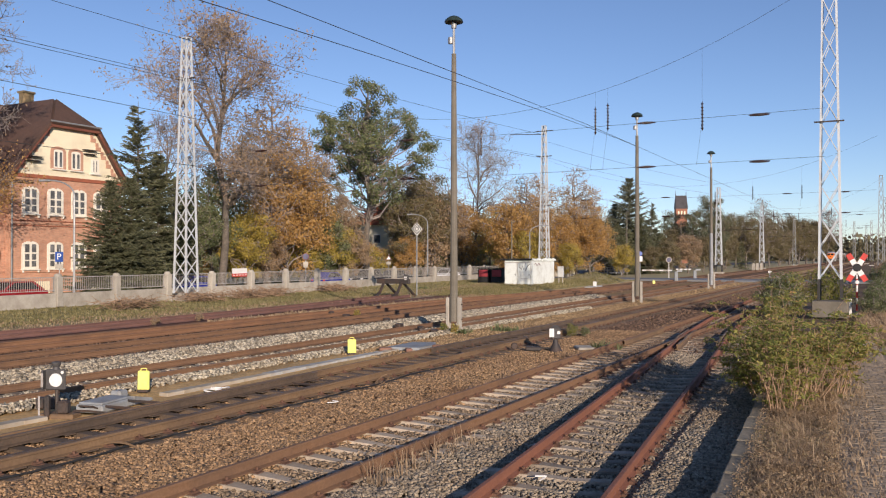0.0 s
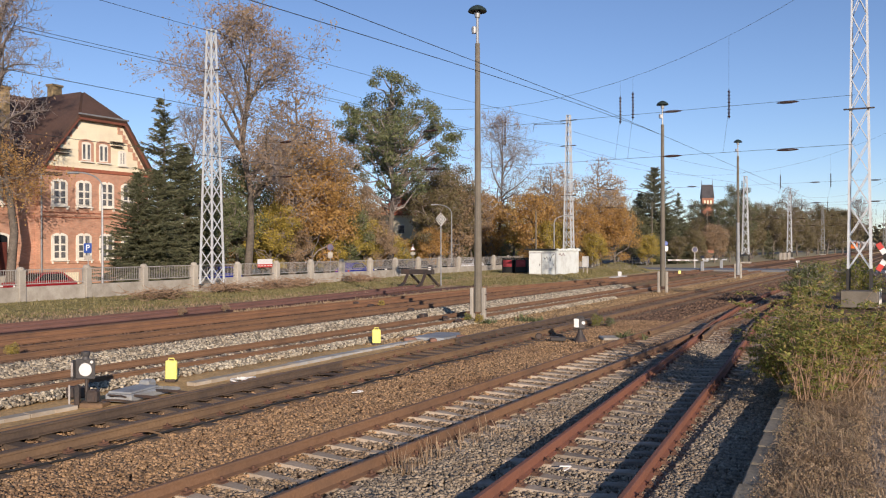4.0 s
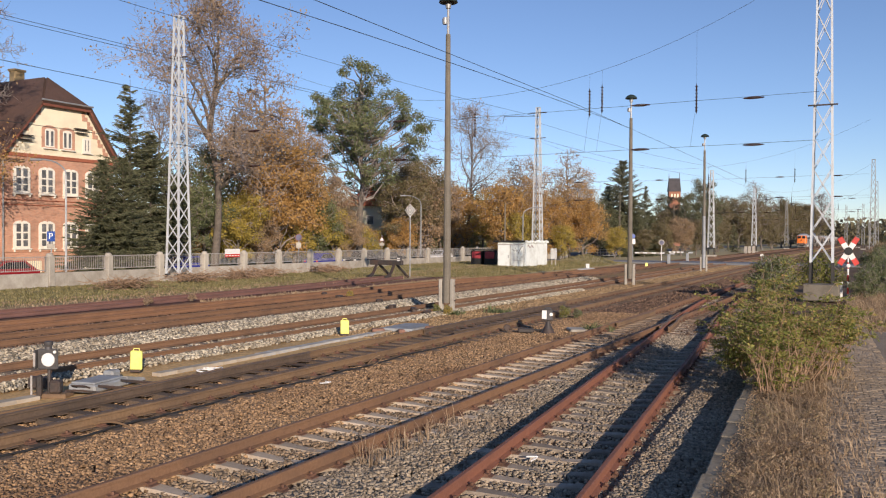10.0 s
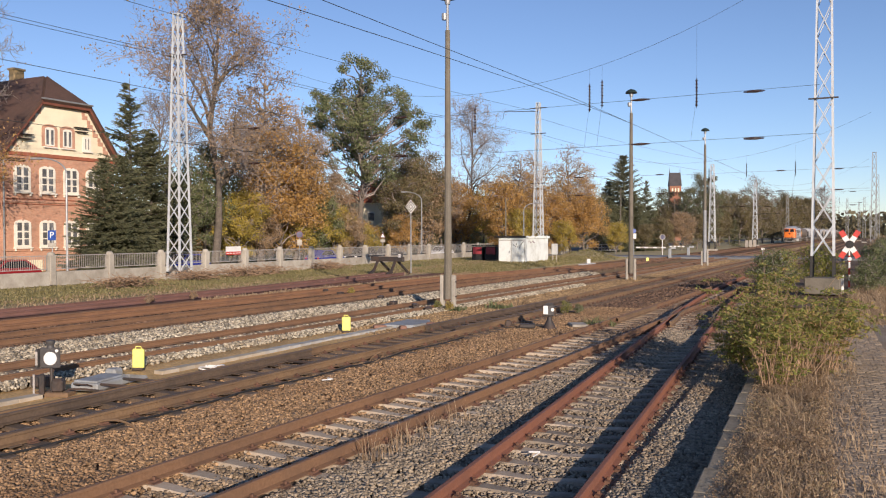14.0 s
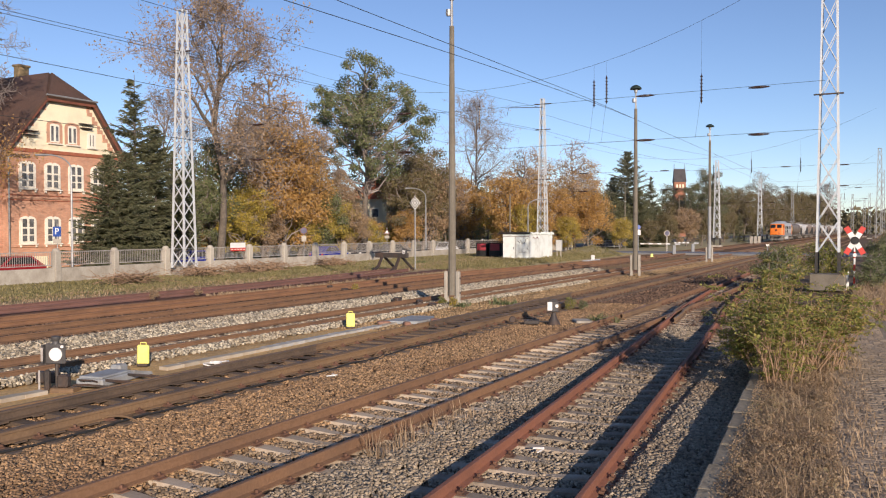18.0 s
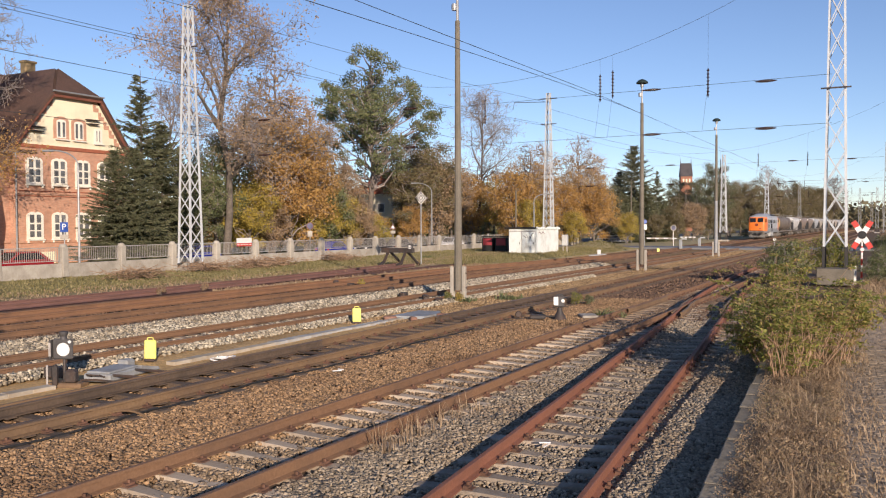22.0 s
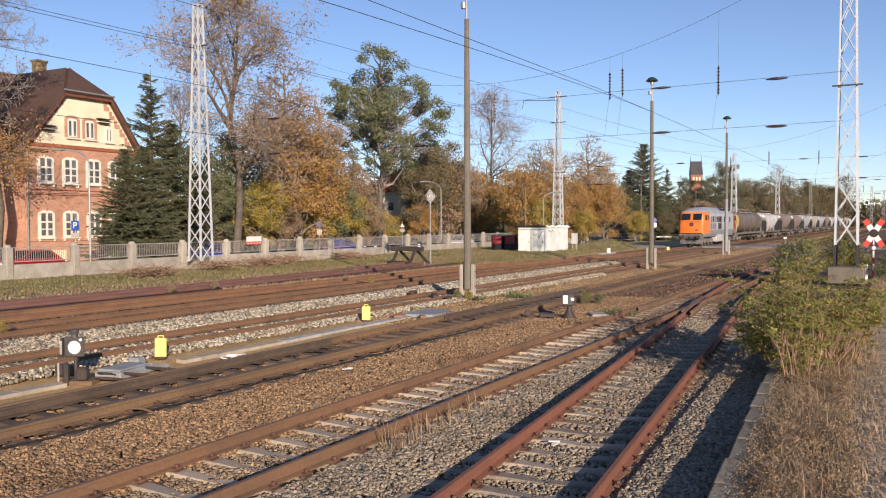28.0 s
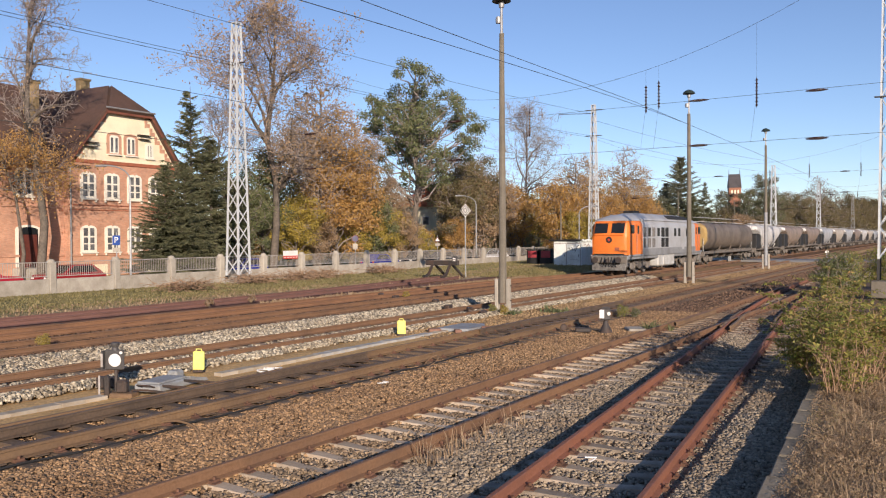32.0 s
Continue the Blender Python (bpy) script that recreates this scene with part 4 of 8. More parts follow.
trees([
    (CHESTNUT, "tall half-bare chestnut tree with dry brown leaves", M_LEAF_BROWN, -0.261, 72, 25.0, 20),
    (BARE_THIN, "tall bare tree leaning in front of the brick house", M_LEAF_BROWN, -0.548, 63.4, 23.5, 130),
    (SPARSE, "tree with drooping orange-brown leaves before the house", M_LEAF_ORANGE, -0.572, 62.5, 12.9, 80),
    (SPRUCE, "tall dark spruce beside the brick house", M_NEEDLE, -0.360, 67, 15.3, 0),
    (FIR_BROAD, "dense dark yew beside the brick house", M_NEEDLE, -0.392, 62, 8.7, 50),
    (FIR_BROAD, "dense dark yew behind the fence", M_NEEDLE, -0.336, 69, 11.4, 90),
    (SPRUCE, "dark green conifer behind the fence", M_NEEDLE, -0.318, 72, 10.0, 140),
    (FIR_BROAD, "broad dark conifer in the hedge", M_NEEDLE, -0.368, 63, 9.0, 200),
    (LEAFY_TALL, "dark green tree behind the tall chestnut", M_LEAF_OAK, -0.275, 84, 12.5, 40),
    (LEAFY_TALL, "olive-green tree behind the tall chestnut", M_LEAF_OAK, -0.292, 80, 9.5, 240),
    (AIRY, "tall half-bare tree with orange leaves", M_LEAF_ORANGE, -0.206, 82, 20.0, 0),
    (AIRY, "half-bare orange tree behind the fence", M_LEAF_ORANGE, -0.168, 86, 16.6, 70),
    (BARE, "thin grey-brown tree with few leaves", M_LEAF_BROWN, -0.232, 88, 19.0, 150),
    (BARE_SLIM, "slender bare tree among the leafy ones", M_LEAF_BROWN, -0.299, 82, 17.4, 30),
    (BARE_SLIM, "slender half-bare tree beside the oak", M_LEAF_ORANGE, -0.157, 92, 15.0, 220),
    (LEAFY, "bushy yellow-leaved tree behind the fence", M_LEAF_YELLOW, -0.232, 76, 7.5, 0),
    (LEAFY, "bushy orange tree behind the fence", M_LEAF_ORANGE, -0.182, 78, 11.0, 60),
    (LEAFY, "bushy golden maple behind the fence", M_LEAF_YELLOW, -0.143, 80, 7.0, 120),
    (LEAFY, "low brown-leaved tree behind the fence", M_LEAF_BROWN, -0.211, 74, 6.1, 200),
    (LEAFY, "low golden-leaved tree behind the fence", M_LEAF_YELLOW, -0.163, 76, 6.2, 250),
    (LEAFY, "low yellow-leaved tree behind the fence", M_LEAF_YELLOW, -0.119, 80, 6.2, 300),
    (OAK, "large spreading oak with green autumn leaves", M_LEAF_OAK, -0.090, 88, 21.6, 40),
    (LEAFY_TALL, "green-brown tree below the oak", M_LEAF_BROWN, -0.123, 90, 9.8, 20),
    (LEAFY_TALL, "dark brown tree beside the oak", M_LEAF_DARKENED, -0.040, 98, 13.0, 110),
    (LEAFY_TALL, "dark russet tree beside the oak", M_LEAF_DARKENED, -0.014, 103, 13.2, 310),
    (LEAFY, "olive-brown autumn tree below the oak", M_LEAF_OAK, -0.143, 88, 8.3, 170),
    (LEAFY, "brown autumn tree near the street lamp", M_LEAF_BROWN, -0.022, 98, 11.1, 230),
    (AIRY, "russet tree near the street lamp", M_LEAF_BROWN, 0.004, 104, 12.4, 10),
    (LEAFY, "low russet tree near the street lamp", M_LEAF_ORANGE, -0.042, 88, 5.5, 60),
    (LEAFY, "low green-brown tree by the fence", M_LEAF_BROWN, -0.106, 86, 5.8, 140),
    (LEAFY, "brown tree behind the white hut", M_LEAF_ORANGE, 0.021, 108, 10.5, 190),
    (LEAFY_TALL, "yellow-brown tree behind the white hut", M_LEAF_YELLOW, 0.056, 108, 9.0, 260),
    (BARE_SLIM, "slender bare tree with a crooked trunk", M_LEAF_BROWN, 0.036, 96, 18.8, 75),
    (BARE, "bare treetop far behind the street", M_LEAF_BROWN, -0.011, 125, 18.5, 300),
    (AIRY, "orange autumn tree behind the white hut", M_LEAF_ORANGE, 0.094, 112, 14.2, 30),
    (AIRY, "tall orange autumn tree by the mast", M_LEAF_ORANGE, 0.112, 118, 15.0, 100),
    (LEAFY, "dense orange tree behind the white hut", M_LEAF_ORANGE, 0.078, 108, 10.6, 160),
    (AIRY, "tall orange tree beside the crossing road", M_LEAF_ORANGE, 0.158, 125, 16.6, 220),
    (LEAFY, "dense orange tree beside the crossing road", M_LEAF_ORANGE, 0.136, 120, 9.6, 280),
    (LEAFY, "russet tree beside the crossing road", M_LEAF_ORANGE, 0.174, 122, 9.4, 40),
    (LEAFY, "low yellow tree behind the hut", M_LEAF_YELLOW, 0.099, 106, 6.8, 90),
    (LEAFY, "low yellow-green tree by the road", M_LEAF_YELLOW, 0.149, 118, 5.3, 150),
    (FIR_BROAD, "broad grey-green fir behind the crossing", M_NEEDLE_GREY, 0.220, 150, 17.0, 0),
    (FIR_BROAD, "grey-green fir behind the crossing", M_NEEDLE_GREY, 0.203, 156, 12.8, 60),
    (SPRUCE, "dark spruce among the trees by the road", M_NEEDLE, 0.246, 156, 13.0, 120),
    (FIR, "dark low pine by the road", M_NEEDLE, 0.190, 138, 9.6, 200),
    (PINE, "dark broad pine by the road", M_NEEDLE, 0.216, 142, 8.0, 250),
    (FIR_BROAD, "dense low fir by the road", M_NEEDLE, 0.205, 140, 8.6, 170),
    (FIR_BROAD, "dense dark fir behind the road", M_NEEDLE, 0.232, 146, 10.4, 280),
    (LEAFY, "small golden tree by the road", M_LEAF_YELLOW, 0.212, 130, 5.2, 45),
    (PINE, "dark low conifer before the spruces", M_NEEDLE, 0.252, 150, 8.0, 30),
    (BARE_SLIM, "thin grey tree before the spruces", M_LEAF_BROWN, 0.184, 145, 13.8, 310),
    (FIR, "dark pine near the church tower", M_NEEDLE, 0.315, 172, 15.7, 20),
    (FIR, "dark low pine near the church tower", M_NEEDLE, 0.272, 182, 13.0, 80),
    (FIR, "dark green pine below the church tower", M_NEEDLE, 0.294, 190, 13.4, 160),
    (LEAFY, "green tree below the church tower", M_LEAF_DARKENED, 0.270, 178, 9.5, 0),
    (LEAFY, "dull yellow-green tree by the crossing", M_LEAF_DARKENED, 0.265, 148, 6.2, 140),
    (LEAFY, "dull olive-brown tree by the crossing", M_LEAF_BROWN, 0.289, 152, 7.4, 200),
    (LEAFY, "golden brown tree by the crossing", M_LEAF_DARKENED, 0.307, 158, 7.2, 260),
    (LEAFY, "low brown tree by the crossing", M_LEAF_DARKENED, 0.246, 142, 5.0, 320),
    (LEAFY_TALL, "olive-brown tree beside the distant masts", M_LEAF_DARKENED, 0.333, 196, 12.8, 45),
    (AIRY, "brown half-bare tree along the line", M_LEAF_DARKENED, 0.375, 232, 19.5, 30),
    (LEAFY_TALL, "brown tree along the line", M_LEAF_DARKENED, 0.357, 214, 13.6, 90),
    (AIRY, "orange-brown tree along the line", M_LEAF_DARKENED, 0.396, 262, 17.0, 150),
    (LEAFY, "distant brown tree along the line", M_LEAF_DARKENED, 0.419, 300, 17.0, 210),
    (LEAFY, "distant green-brown tree along the line", M_LEAF_DARKENED, 0.437, 320, 17.6, 270),
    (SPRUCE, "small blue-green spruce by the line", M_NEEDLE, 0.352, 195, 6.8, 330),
    (LEAFY, "distant russet tree along the line", M_LEAF_DARKENED, 0.331, 190, 7.4, 10),
    (LEAFY_TALL, "olive tree before the distant masts", M_LEAF_DARKENED, 0.345, 220, 14.5, 100),
    (LEAFY_TALL, "brown-green tree before the distant masts", M_LEAF_DARKENED, 0.385, 245, 14.5, 200),
    (LEAFY, "low brown tree beside the far tracks", M_LEAF_DARKENED, 0.368, 225, 7.5, 300),
    (LEAFY_TALL, "far olive tree beside the tracks", M_LEAF_DARKENED, 0.408, 290, 17.5, 10),
    (LEAFY_TALL, "far brown tree beside the tracks", M_LEAF_DARKENED, 0.428, 320, 17.5, 60),
    (LEAFY_TALL, "far green-brown tree beside the tracks", M_LEAF_DARKENED, 0.447, 345, 17.0, 130),
    (LEAFY, "low green tree beside the far tracks", M_LEAF_DARKENED, 0.398, 255, 7.0, 30),
    (LEAFY_TALL, "brown tree beyond the concrete panels", M_LEAF_DARKENED, 0.320, 205, 10.5, 250),
    (BARE_SLIM, "slender bare poplar along the line", M_LEAF_DARKENED, 0.452, 330, 22.2, 60),
])
rng_hedge = random.Random(12)
for k in range(44):                      # undergrowth behind the street
    y = 50 + k * 2.2 + rng_hedge.uniform(-0.8, 0.8)
    mat = rng_hedge.choice((M_LEAF_BROWN, M_LEAF_YELLOW, M_LEAF_OAK, M_LEAF_ORANGE, M_LEAF_OAK))
    word = {M_LEAF_BROWN.name: "brown", M_LEAF_YELLOW.name: "yellow", M_LEAF_OAK.name: "dark green", M_LEAF_ORANGE.name: "orange"}[mat.name]
    plant_tree(SHRUB, word + " leafy shrub in the hedge behind the street", -58 - rng_hedge.uniform(0, 6) if y > 57 else -60.5, y if y > 57 else y + 8, k * 47, rng_hedge.uniform(0.75, 1.25), mat, "shrub", group="hedge shrubs")
for x, y, sc, mat in ((-0.2, 66, 0.62, M_LEAF_OAK), (-4.4, 45.6, 0.56, M_LEAF_BUSH), (-2.7, 48.6, 0.62, M_LEAF_BUSH), (-0.5, 47.0, 0.42, M_LEAF_OAK), (0.4, 50.5, 0.55, M_LEAF_OAK), (1.2, 58, 0.5, M_LEAF_OAK), (0.6, 76, 0.7, M_LEAF_OAK), (-4.9, 43.6, 0.24, M_LEAF_BUSH), (-4.7, 44.8, 0.58, M_LEAF_OAK), (0.2, 90, 0.7, M_LEAF_BROWN), (1.8, 116, 0.9, M_LEAF_OAK)):
    plant_tree(SHRUB, "green leafy shrub growing near the crossing cross", x, y, x * 90 + y, sc, mat, "shrub", group="shrubs by the platform end")


def far_wood():
    """The low wooded skyline, far out."""
    rng = np.random.default_rng(31)
    n = 16000
    a = np.radians(rng.uniform(-78, 40, n))
    d = rng.uniform(520, 700, n)
    h = 13 + 5 * np.array([noise.noise((v * 14, 0.5, 0)) for v in a]) + rng.normal(0, 1.5, n)
    c = np.stack([d * np.sin(a), d * np.cos(a), np.clip(h, 3, 22) * rng.random(n)], 1)
    return solid("far_wood", raw_mesh("far_wood", *leaf_cards(rng, c, 4, 1.6, 1.5)), M_FAR_WOOD, "low brown-green wooded skyline in the distance", "woods", kind="stuff")


M_FAR_WOOD = foliage("distant_autumn_woods", [(0.11, 0.115, 0.07), (0.17, 0.15, 0.085), (0.21, 0.175, 0.095), (0.13, 0.135, 0.08)])
far_wood()


# ---- brick house ----
def brick_material():
    m, nt, bsdf, vec = blank("red_brick_wall")
    sep = nt.nodes.new("ShaderNodeSeparateXYZ")
    nt.links.new(vec, sep.inputs[0])
    com = nt.nodes.new("ShaderNodeCombineXYZ")
    nt.links.new(maths(nt, "ADD", sep.outputs[0], sep.outputs[1]), com.inputs[0])
    nt.links.new(sep.outputs[2], com.inputs[1])
    br = nt.nodes.new("ShaderNodeTexBrick")
    br.inputs["Scale"].default_value = 1.0
    br.inputs["Brick Width"].default_value, br.inputs["Row Height"].default_value = 0.25, 0.077
    br.inputs["Mortar Size"].default_value = 0.008
    br.inputs["Color1"].default_value, br.inputs["Color2"].default_value = (0.48, 0.24, 0.155, 1), (0.59, 0.325, 0.22, 1)
    br.inputs["Mortar"].default_value = (0.42, 0.3, 0.225, 1)
    nt.links.new(com.outputs[0], br.inputs["Vector"])
    big = noise_tex(nt, vec, 0.7, 5, 0.65)
    col = mixed(nt, 1.0, br.outputs["Color"], ramp(nt, [(0.3, (0.78, 0.78, 0.78)), (0.7, (1.15, 1.12, 1.08))], big), "MULTIPLY")
    nt.links.new(col, bsdf.inputs["Base Color"])
    bsdf.inputs["Roughness"].default_value = 0.9
    bump(nt, bsdf, br.outputs["Fac"], -0.3, 0.01)
    return m


M_BRICK = brick_material()
M_BRICK_DARK = surface("dark_red_brick_trim", (0.30, 0.09, 0.05), (0.38, 0.13, 0.07), (0.22, 0.08, 0.05), fine=12, coarse=2, rough=0.9)
M_PLASTER = surface("cream_gable_plaster", (0.78, 0.7, 0.5), (0.86, 0.78, 0.58), (0.58, 0.50, 0.36), fine=14, coarse=0.8, rough=0.9, relief=0.15, stain=0.2)
M_TRIM = surface("white_painted_trim", (0.74, 0.70, 0.60), (0.82, 0.79, 0.70), (0.6, 0.55, 0.45), fine=14, coarse=1.5, rough=0.7, relief=0.1, stain=0.2)
M_TILE = surface("dark_brown_roof_tile", (0.075, 0.042, 0.032), (0.115, 0.066, 0.048), (0.05, 0.035, 0.03), fine=9, coarse=0.7, rough=0.8, relief=0.6)
M_DARK_WOOD = surface("red_brown_barge_board", (0.16, 0.055, 0.035), (0.22, 0.08, 0.05), fine=12, coarse=1, rough=0.7, relief=0.1)
M_CHIMNEY = surface("yellow_brick_chimney", (0.38, 0.27, 0.13), (0.48, 0.35, 0.18), (0.28, 0.19, 0.1), fine=10, coarse=1.5, rough=0.9)
M_DOOR = surface("dark_red_door_wood", (0.10, 0.022, 0.016), (0.14, 0.035, 0.022), fine=14, coarse=1.5, rough=0.6)
M_PANE = surface("reflecting_window_glass", (0.07, 0.075, 0.08), (0.22, 0.225, 0.23), (0.04, 0.04, 0.043), fine=2, coarse=1.3, rough=0.12, relief=0)
HX = -62.0


def arch_outline(w, h, rise, n=8):
    """Half-width w, height h to the springing, then a flat arch."""
    pts = [(-w, 0), (w, 0), (w, h)]
    for i in range(1, n):
        a = math.pi * i / n
        pts.append((w * math.cos(a), h + rise * math.sin(a)))
    return pts + [(-w, h)]


def house_window(parent, y, z, w=0.62, h=1.9, rise=0.25, x=HX, trim=None, cross=True, margin=0.15):
    """A white surround, a sash with cross bars and its panes, standing proud of the wall and opening to +x."""
    def put(name, geo, mat, owner, label=""):
        return part(name, geo, mat, owner, label)
    out = [(y + u, z + v) for u, v in arch_outline(w + margin, h, rise + margin * 0.8)]
    win = put("window", Geo().prism(out, 0, x - 0.05, x + 0.07), trim or M_TRIM, parent, "arched window with a white surround")
    put("sash", Geo().prism([(y + u, z + 0.08 + v) for u, v in arch_outline(w, h - 0.1, rise)], 0, x + 0.0, x + 0.085), M_TRIM, win)
    pw = w / 2 - 0.11
    rows = ((0.16, h * 0.36), (h * 0.38, h * 0.66), (h * 0.7, h + rise * 0.55)) if cross else ((0.16, h - 0.05),)
    for lo, hi in rows:
        for s in (-1, 1):
            put("pane", Geo().box(x + 0.088, y + s * w / 2, z + (lo + hi) / 2, 0.02, 2 * pw, hi - lo - 0.05, 0.005), M_PANE, win)
    if cross:
        put("keystone", Geo().box(x + 0.06, y, z + h + rise + margin, 0.1, 0.16, 0.22, 0.02), M_BRICK, win)
        for s in (-1, 1):
            put("console", Geo().box(x + 0.08, y + s * (w + 0.08), z - 0.2, 0.2, 0.14, 0.2, 0.02), M_TRIM, win)
    put("sill", Geo().box(x + 0.1, y, z - 0.06, 0.3, 2 * w + 0.42, 0.11, 0.02), M_TRIM, win)
    return win


def house():
    t = thing("brick_house", "red brick house with cream half-hipped gable and brown roof", "house")
    y0, y1, eave = 43.95, 55.1, 9.75
    ym = (y0 + y1) / 2 + 0.1
    part("wall", Geo().box(HX - 6, (y0 + y1) / 2, eave / 2 - 0.2, 12, y1 - y0, eave + 0.4, 0.02), M_BRICK, t, "red brick wall")
    part("wing_wall", Geo().box(HX - 6.6, 27.0, eave / 2 - 0.2, 12, 33.9, eave + 0.4, 0.02), M_BRICK, t, "red brick wing wall")
    gable = [(y0 + 0.15, eave), (y1 - 0.15, eave), (52.0, 14.0), (47.5, 14.0)]
    part("gable_wall", Geo().prism(gable, 0, HX - 0.3, HX + 0.04), M_PLASTER, t, "cream plastered gable")
    def slab(pts, thick=0.22):
        a, b, c = [Vector(p) for p in pts[:3]]
        nrm = (b - a).cross(c - a).normalized()
        nrm = nrm if nrm.z > 0 else -nrm
        n = len(pts)
        return Geo().add([Vector(p) + nrm * thick for p in pts] + [Vector(p) for p in pts],
                         [list(range(n)), list(range(n, 2 * n))[::-1]] + [[i, (i + 1) % n, n + (i + 1) % n, n + i] for i in range(n)])
    f, rz, rb = HX + 0.55, 16.55, HX - 2.0
    part("roof_slope", slab([(f, y0 - 0.75, 8.95), (f, 47.35, 14.05), (rb, ym, rz), (HX - 12, ym, rz), (HX - 12, y0 - 0.75, 8.95)]), M_TILE, t)
    part("roof_slope", slab([(f, y1 + 0.75, 8.95), (f, 52.15, 14.05), (rb, ym, rz), (HX - 12, ym, rz), (HX - 12, y1 + 0.75, 8.95)]), M_TILE, t)
    part("half_hip", slab([(f, 47.35, 14.05), (f, 52.15, 14.05), (rb, ym, rz)]), M_TILE, t)
    part("wing_roof_slope", slab([(HX + 0.0, 9.5, 8.95), (HX + 0.0, y0 + 2.0, 8.95), (HX - 6.6, y0 + 5.5, 16.1), (HX - 6.6, 9.5, 16.1)]), M_TILE, t)
    part("wing_roof_slope", slab([(HX - 13.2, 9.5, 8.95), (HX - 13.2, y0 + 2.0, 8.95), (HX - 6.6, y0 + 2.0, 16.1), (HX - 6.6, 9.5, 16.1)]), M_TILE, t)
    for pts in (((f, y0 - 0.8, 8.85), (f, 47.3, 13.95)), ((f, 47.25, 14.0), (f, 52.25, 14.0)), ((f, 52.2, 13.95), (f, y1 + 0.8, 8.85))):
        a, b = Vector(pts[0]), Vector(pts[1])
        ang = math.atan2(b.z - a.z, b.y - a.y)
        part("barge_board", Geo().box(HX + 0.46, (a.y + b.y) / 2, (a.z + b.z) / 2, 0.12, (b - a).length, 0.34, 0.02, Matrix.Rotation(ang, 3, "X")), M_DARK_WOOD, t)
        part("soffit", Geo().box(HX + 0.2, (a.y + b.y) / 2, (a.z + b.z) / 2 + 0.05, 0.6, (b - a).length, 0.08, 0.02, Matrix.Rotation(ang, 3, "X")), M_DARK_WOOD, t)
    part("gutter", Geo().tube((f + 0.1, 47.2, 14.3), (f + 0.1, 52.3, 14.3), 0.08, 0.08, 8), M_TIN, t)
    for z, h in ((9.62, 0.3), (5.75, 0.16), (1.8, 0.2)):
        part("string_course", Geo().box(HX + 0.03, (y0 + y1) / 2, z, 0.14, y1 - y0 + 0.06, h, 0.02), M_BRICK_DARK if z > 9 else M_BRICK, t)
        part("string_course", Geo().box(HX - 0.57, 27.0, z, 0.14, 33.8, h, 0.02), M_BRICK, t)
    for y in (45.75, 48.1, 50.45, 52.75):
        house_window(t, y, 6.5)
        house_window(t, y, 2.0)
    for y in (46.9, 52.0):
        part("basement_window", Geo().box(HX + 0.02, y, 0.35, 0.1, 1.4, 1.2, 0.02), M_PLASTER, t)
    for y in (48.35, 50.1):
        house_window(t, y, 10.4, 0.46, 1.5, 0.16, trim=M_BRICK, cross=False, margin=0.3)
    house_window(t, 52.1, 10.3, 0.3, 1.2, 0.02, cross=False)
    for k in range(11):                  # toothed brick edging under the barge boards
        z = 10.0 + 0.36 * k
        w = 0.55 if k % 2 else 0.3
        for y, sgn in ((y1 - 0.25 - 0.77 * (z - 9.75), -1), (y0 + 0.25 + 0.79 * (z - 9.75), 1)):
            part("edging_brick", Geo().box(HX + 0.05, y + sgn * w / 2, z, 0.1, w, 0.34, 0.01), M_BRICK, t)
    for z in (5.95, 5.55):
        part("string_course", Geo().box(HX + 0.02, (y0 + y1) / 2, z, 0.1, y1 - y0 + 0.04, 0.07, 0.01), M_BRICK_DARK, t)
    wx = HX - 0.6
    for y in (13.0, 17.0, 21.0, 25.0, 29.0, 33.2, 36.6, 40.4):
        house_window(t, y, 6.5, x=wx)
        if y < 40:
            house_window(t, y, 2.0, x=wx)
    door = part("entrance", Geo().prism([(40.7 + u, 0.9 + v) for u, v in arch_outline(1.05, 3.0, 0.35)], 0, wx - 0.02, wx + 0.08), M_TRIM, t, "white arched entrance surround")
    part("entrance_recess", Geo().prism([(40.7 + u, 0.9 + v) for u, v in arch_outline(0.82, 2.9, 0.28)], 0, wx + 0.02, wx + 0.09), M_GLASS_DARK, door, "dark fanlight")
    part("door_leaf", Geo().box(wx + 0.09, 40.7, 2.2, 0.03, 1.5, 2.55, 0.01), M_DOOR, door, "dark red wooden door")
    part("stair", Geo().box(wx + 0.9, 40.7, 0.4, 1.8, 2.6, 0.9, 0.03), M_CONCRETE, t)
    part("downpipe", Geo().tube((HX + 0.1, y0 + 0.1, 0), (HX + 0.1, y0 + 0.1, 9.2), 0.07, 0.07, 8), M_TIN, t)
    for x, y, z in ((HX - 3.6, 43.1, 16.3), (HX - 6.6, 50.2, 17.9), (HX - 6.6, 33.0, 17.6), (HX - 5, 24.0, 17.4)):
        ch = part("chimney", Geo().box(x, y, z - 2.2, 0.75, 1.0, 4.0, 0.03), M_CHIMNEY, t, "yellow brick chimney")
        part("chimney_cap", Geo().box(x, y, z - 0.15, 0.95, 1.2, 0.2, 0.03), M_CHIMNEY, ch)
    for y, z in ((45.9, 11.2), (51.4, 12.3)):
        part("wall_bracket", Geo().box(HX + 0.25, y, z, 0.4, 1.3, 0.08, 0.01).box(HX + 0.25, y, z - 0.35, 0.4, 1.1, 0.08, 0.01), M_STEEL_DARK, t)
    return t


house()


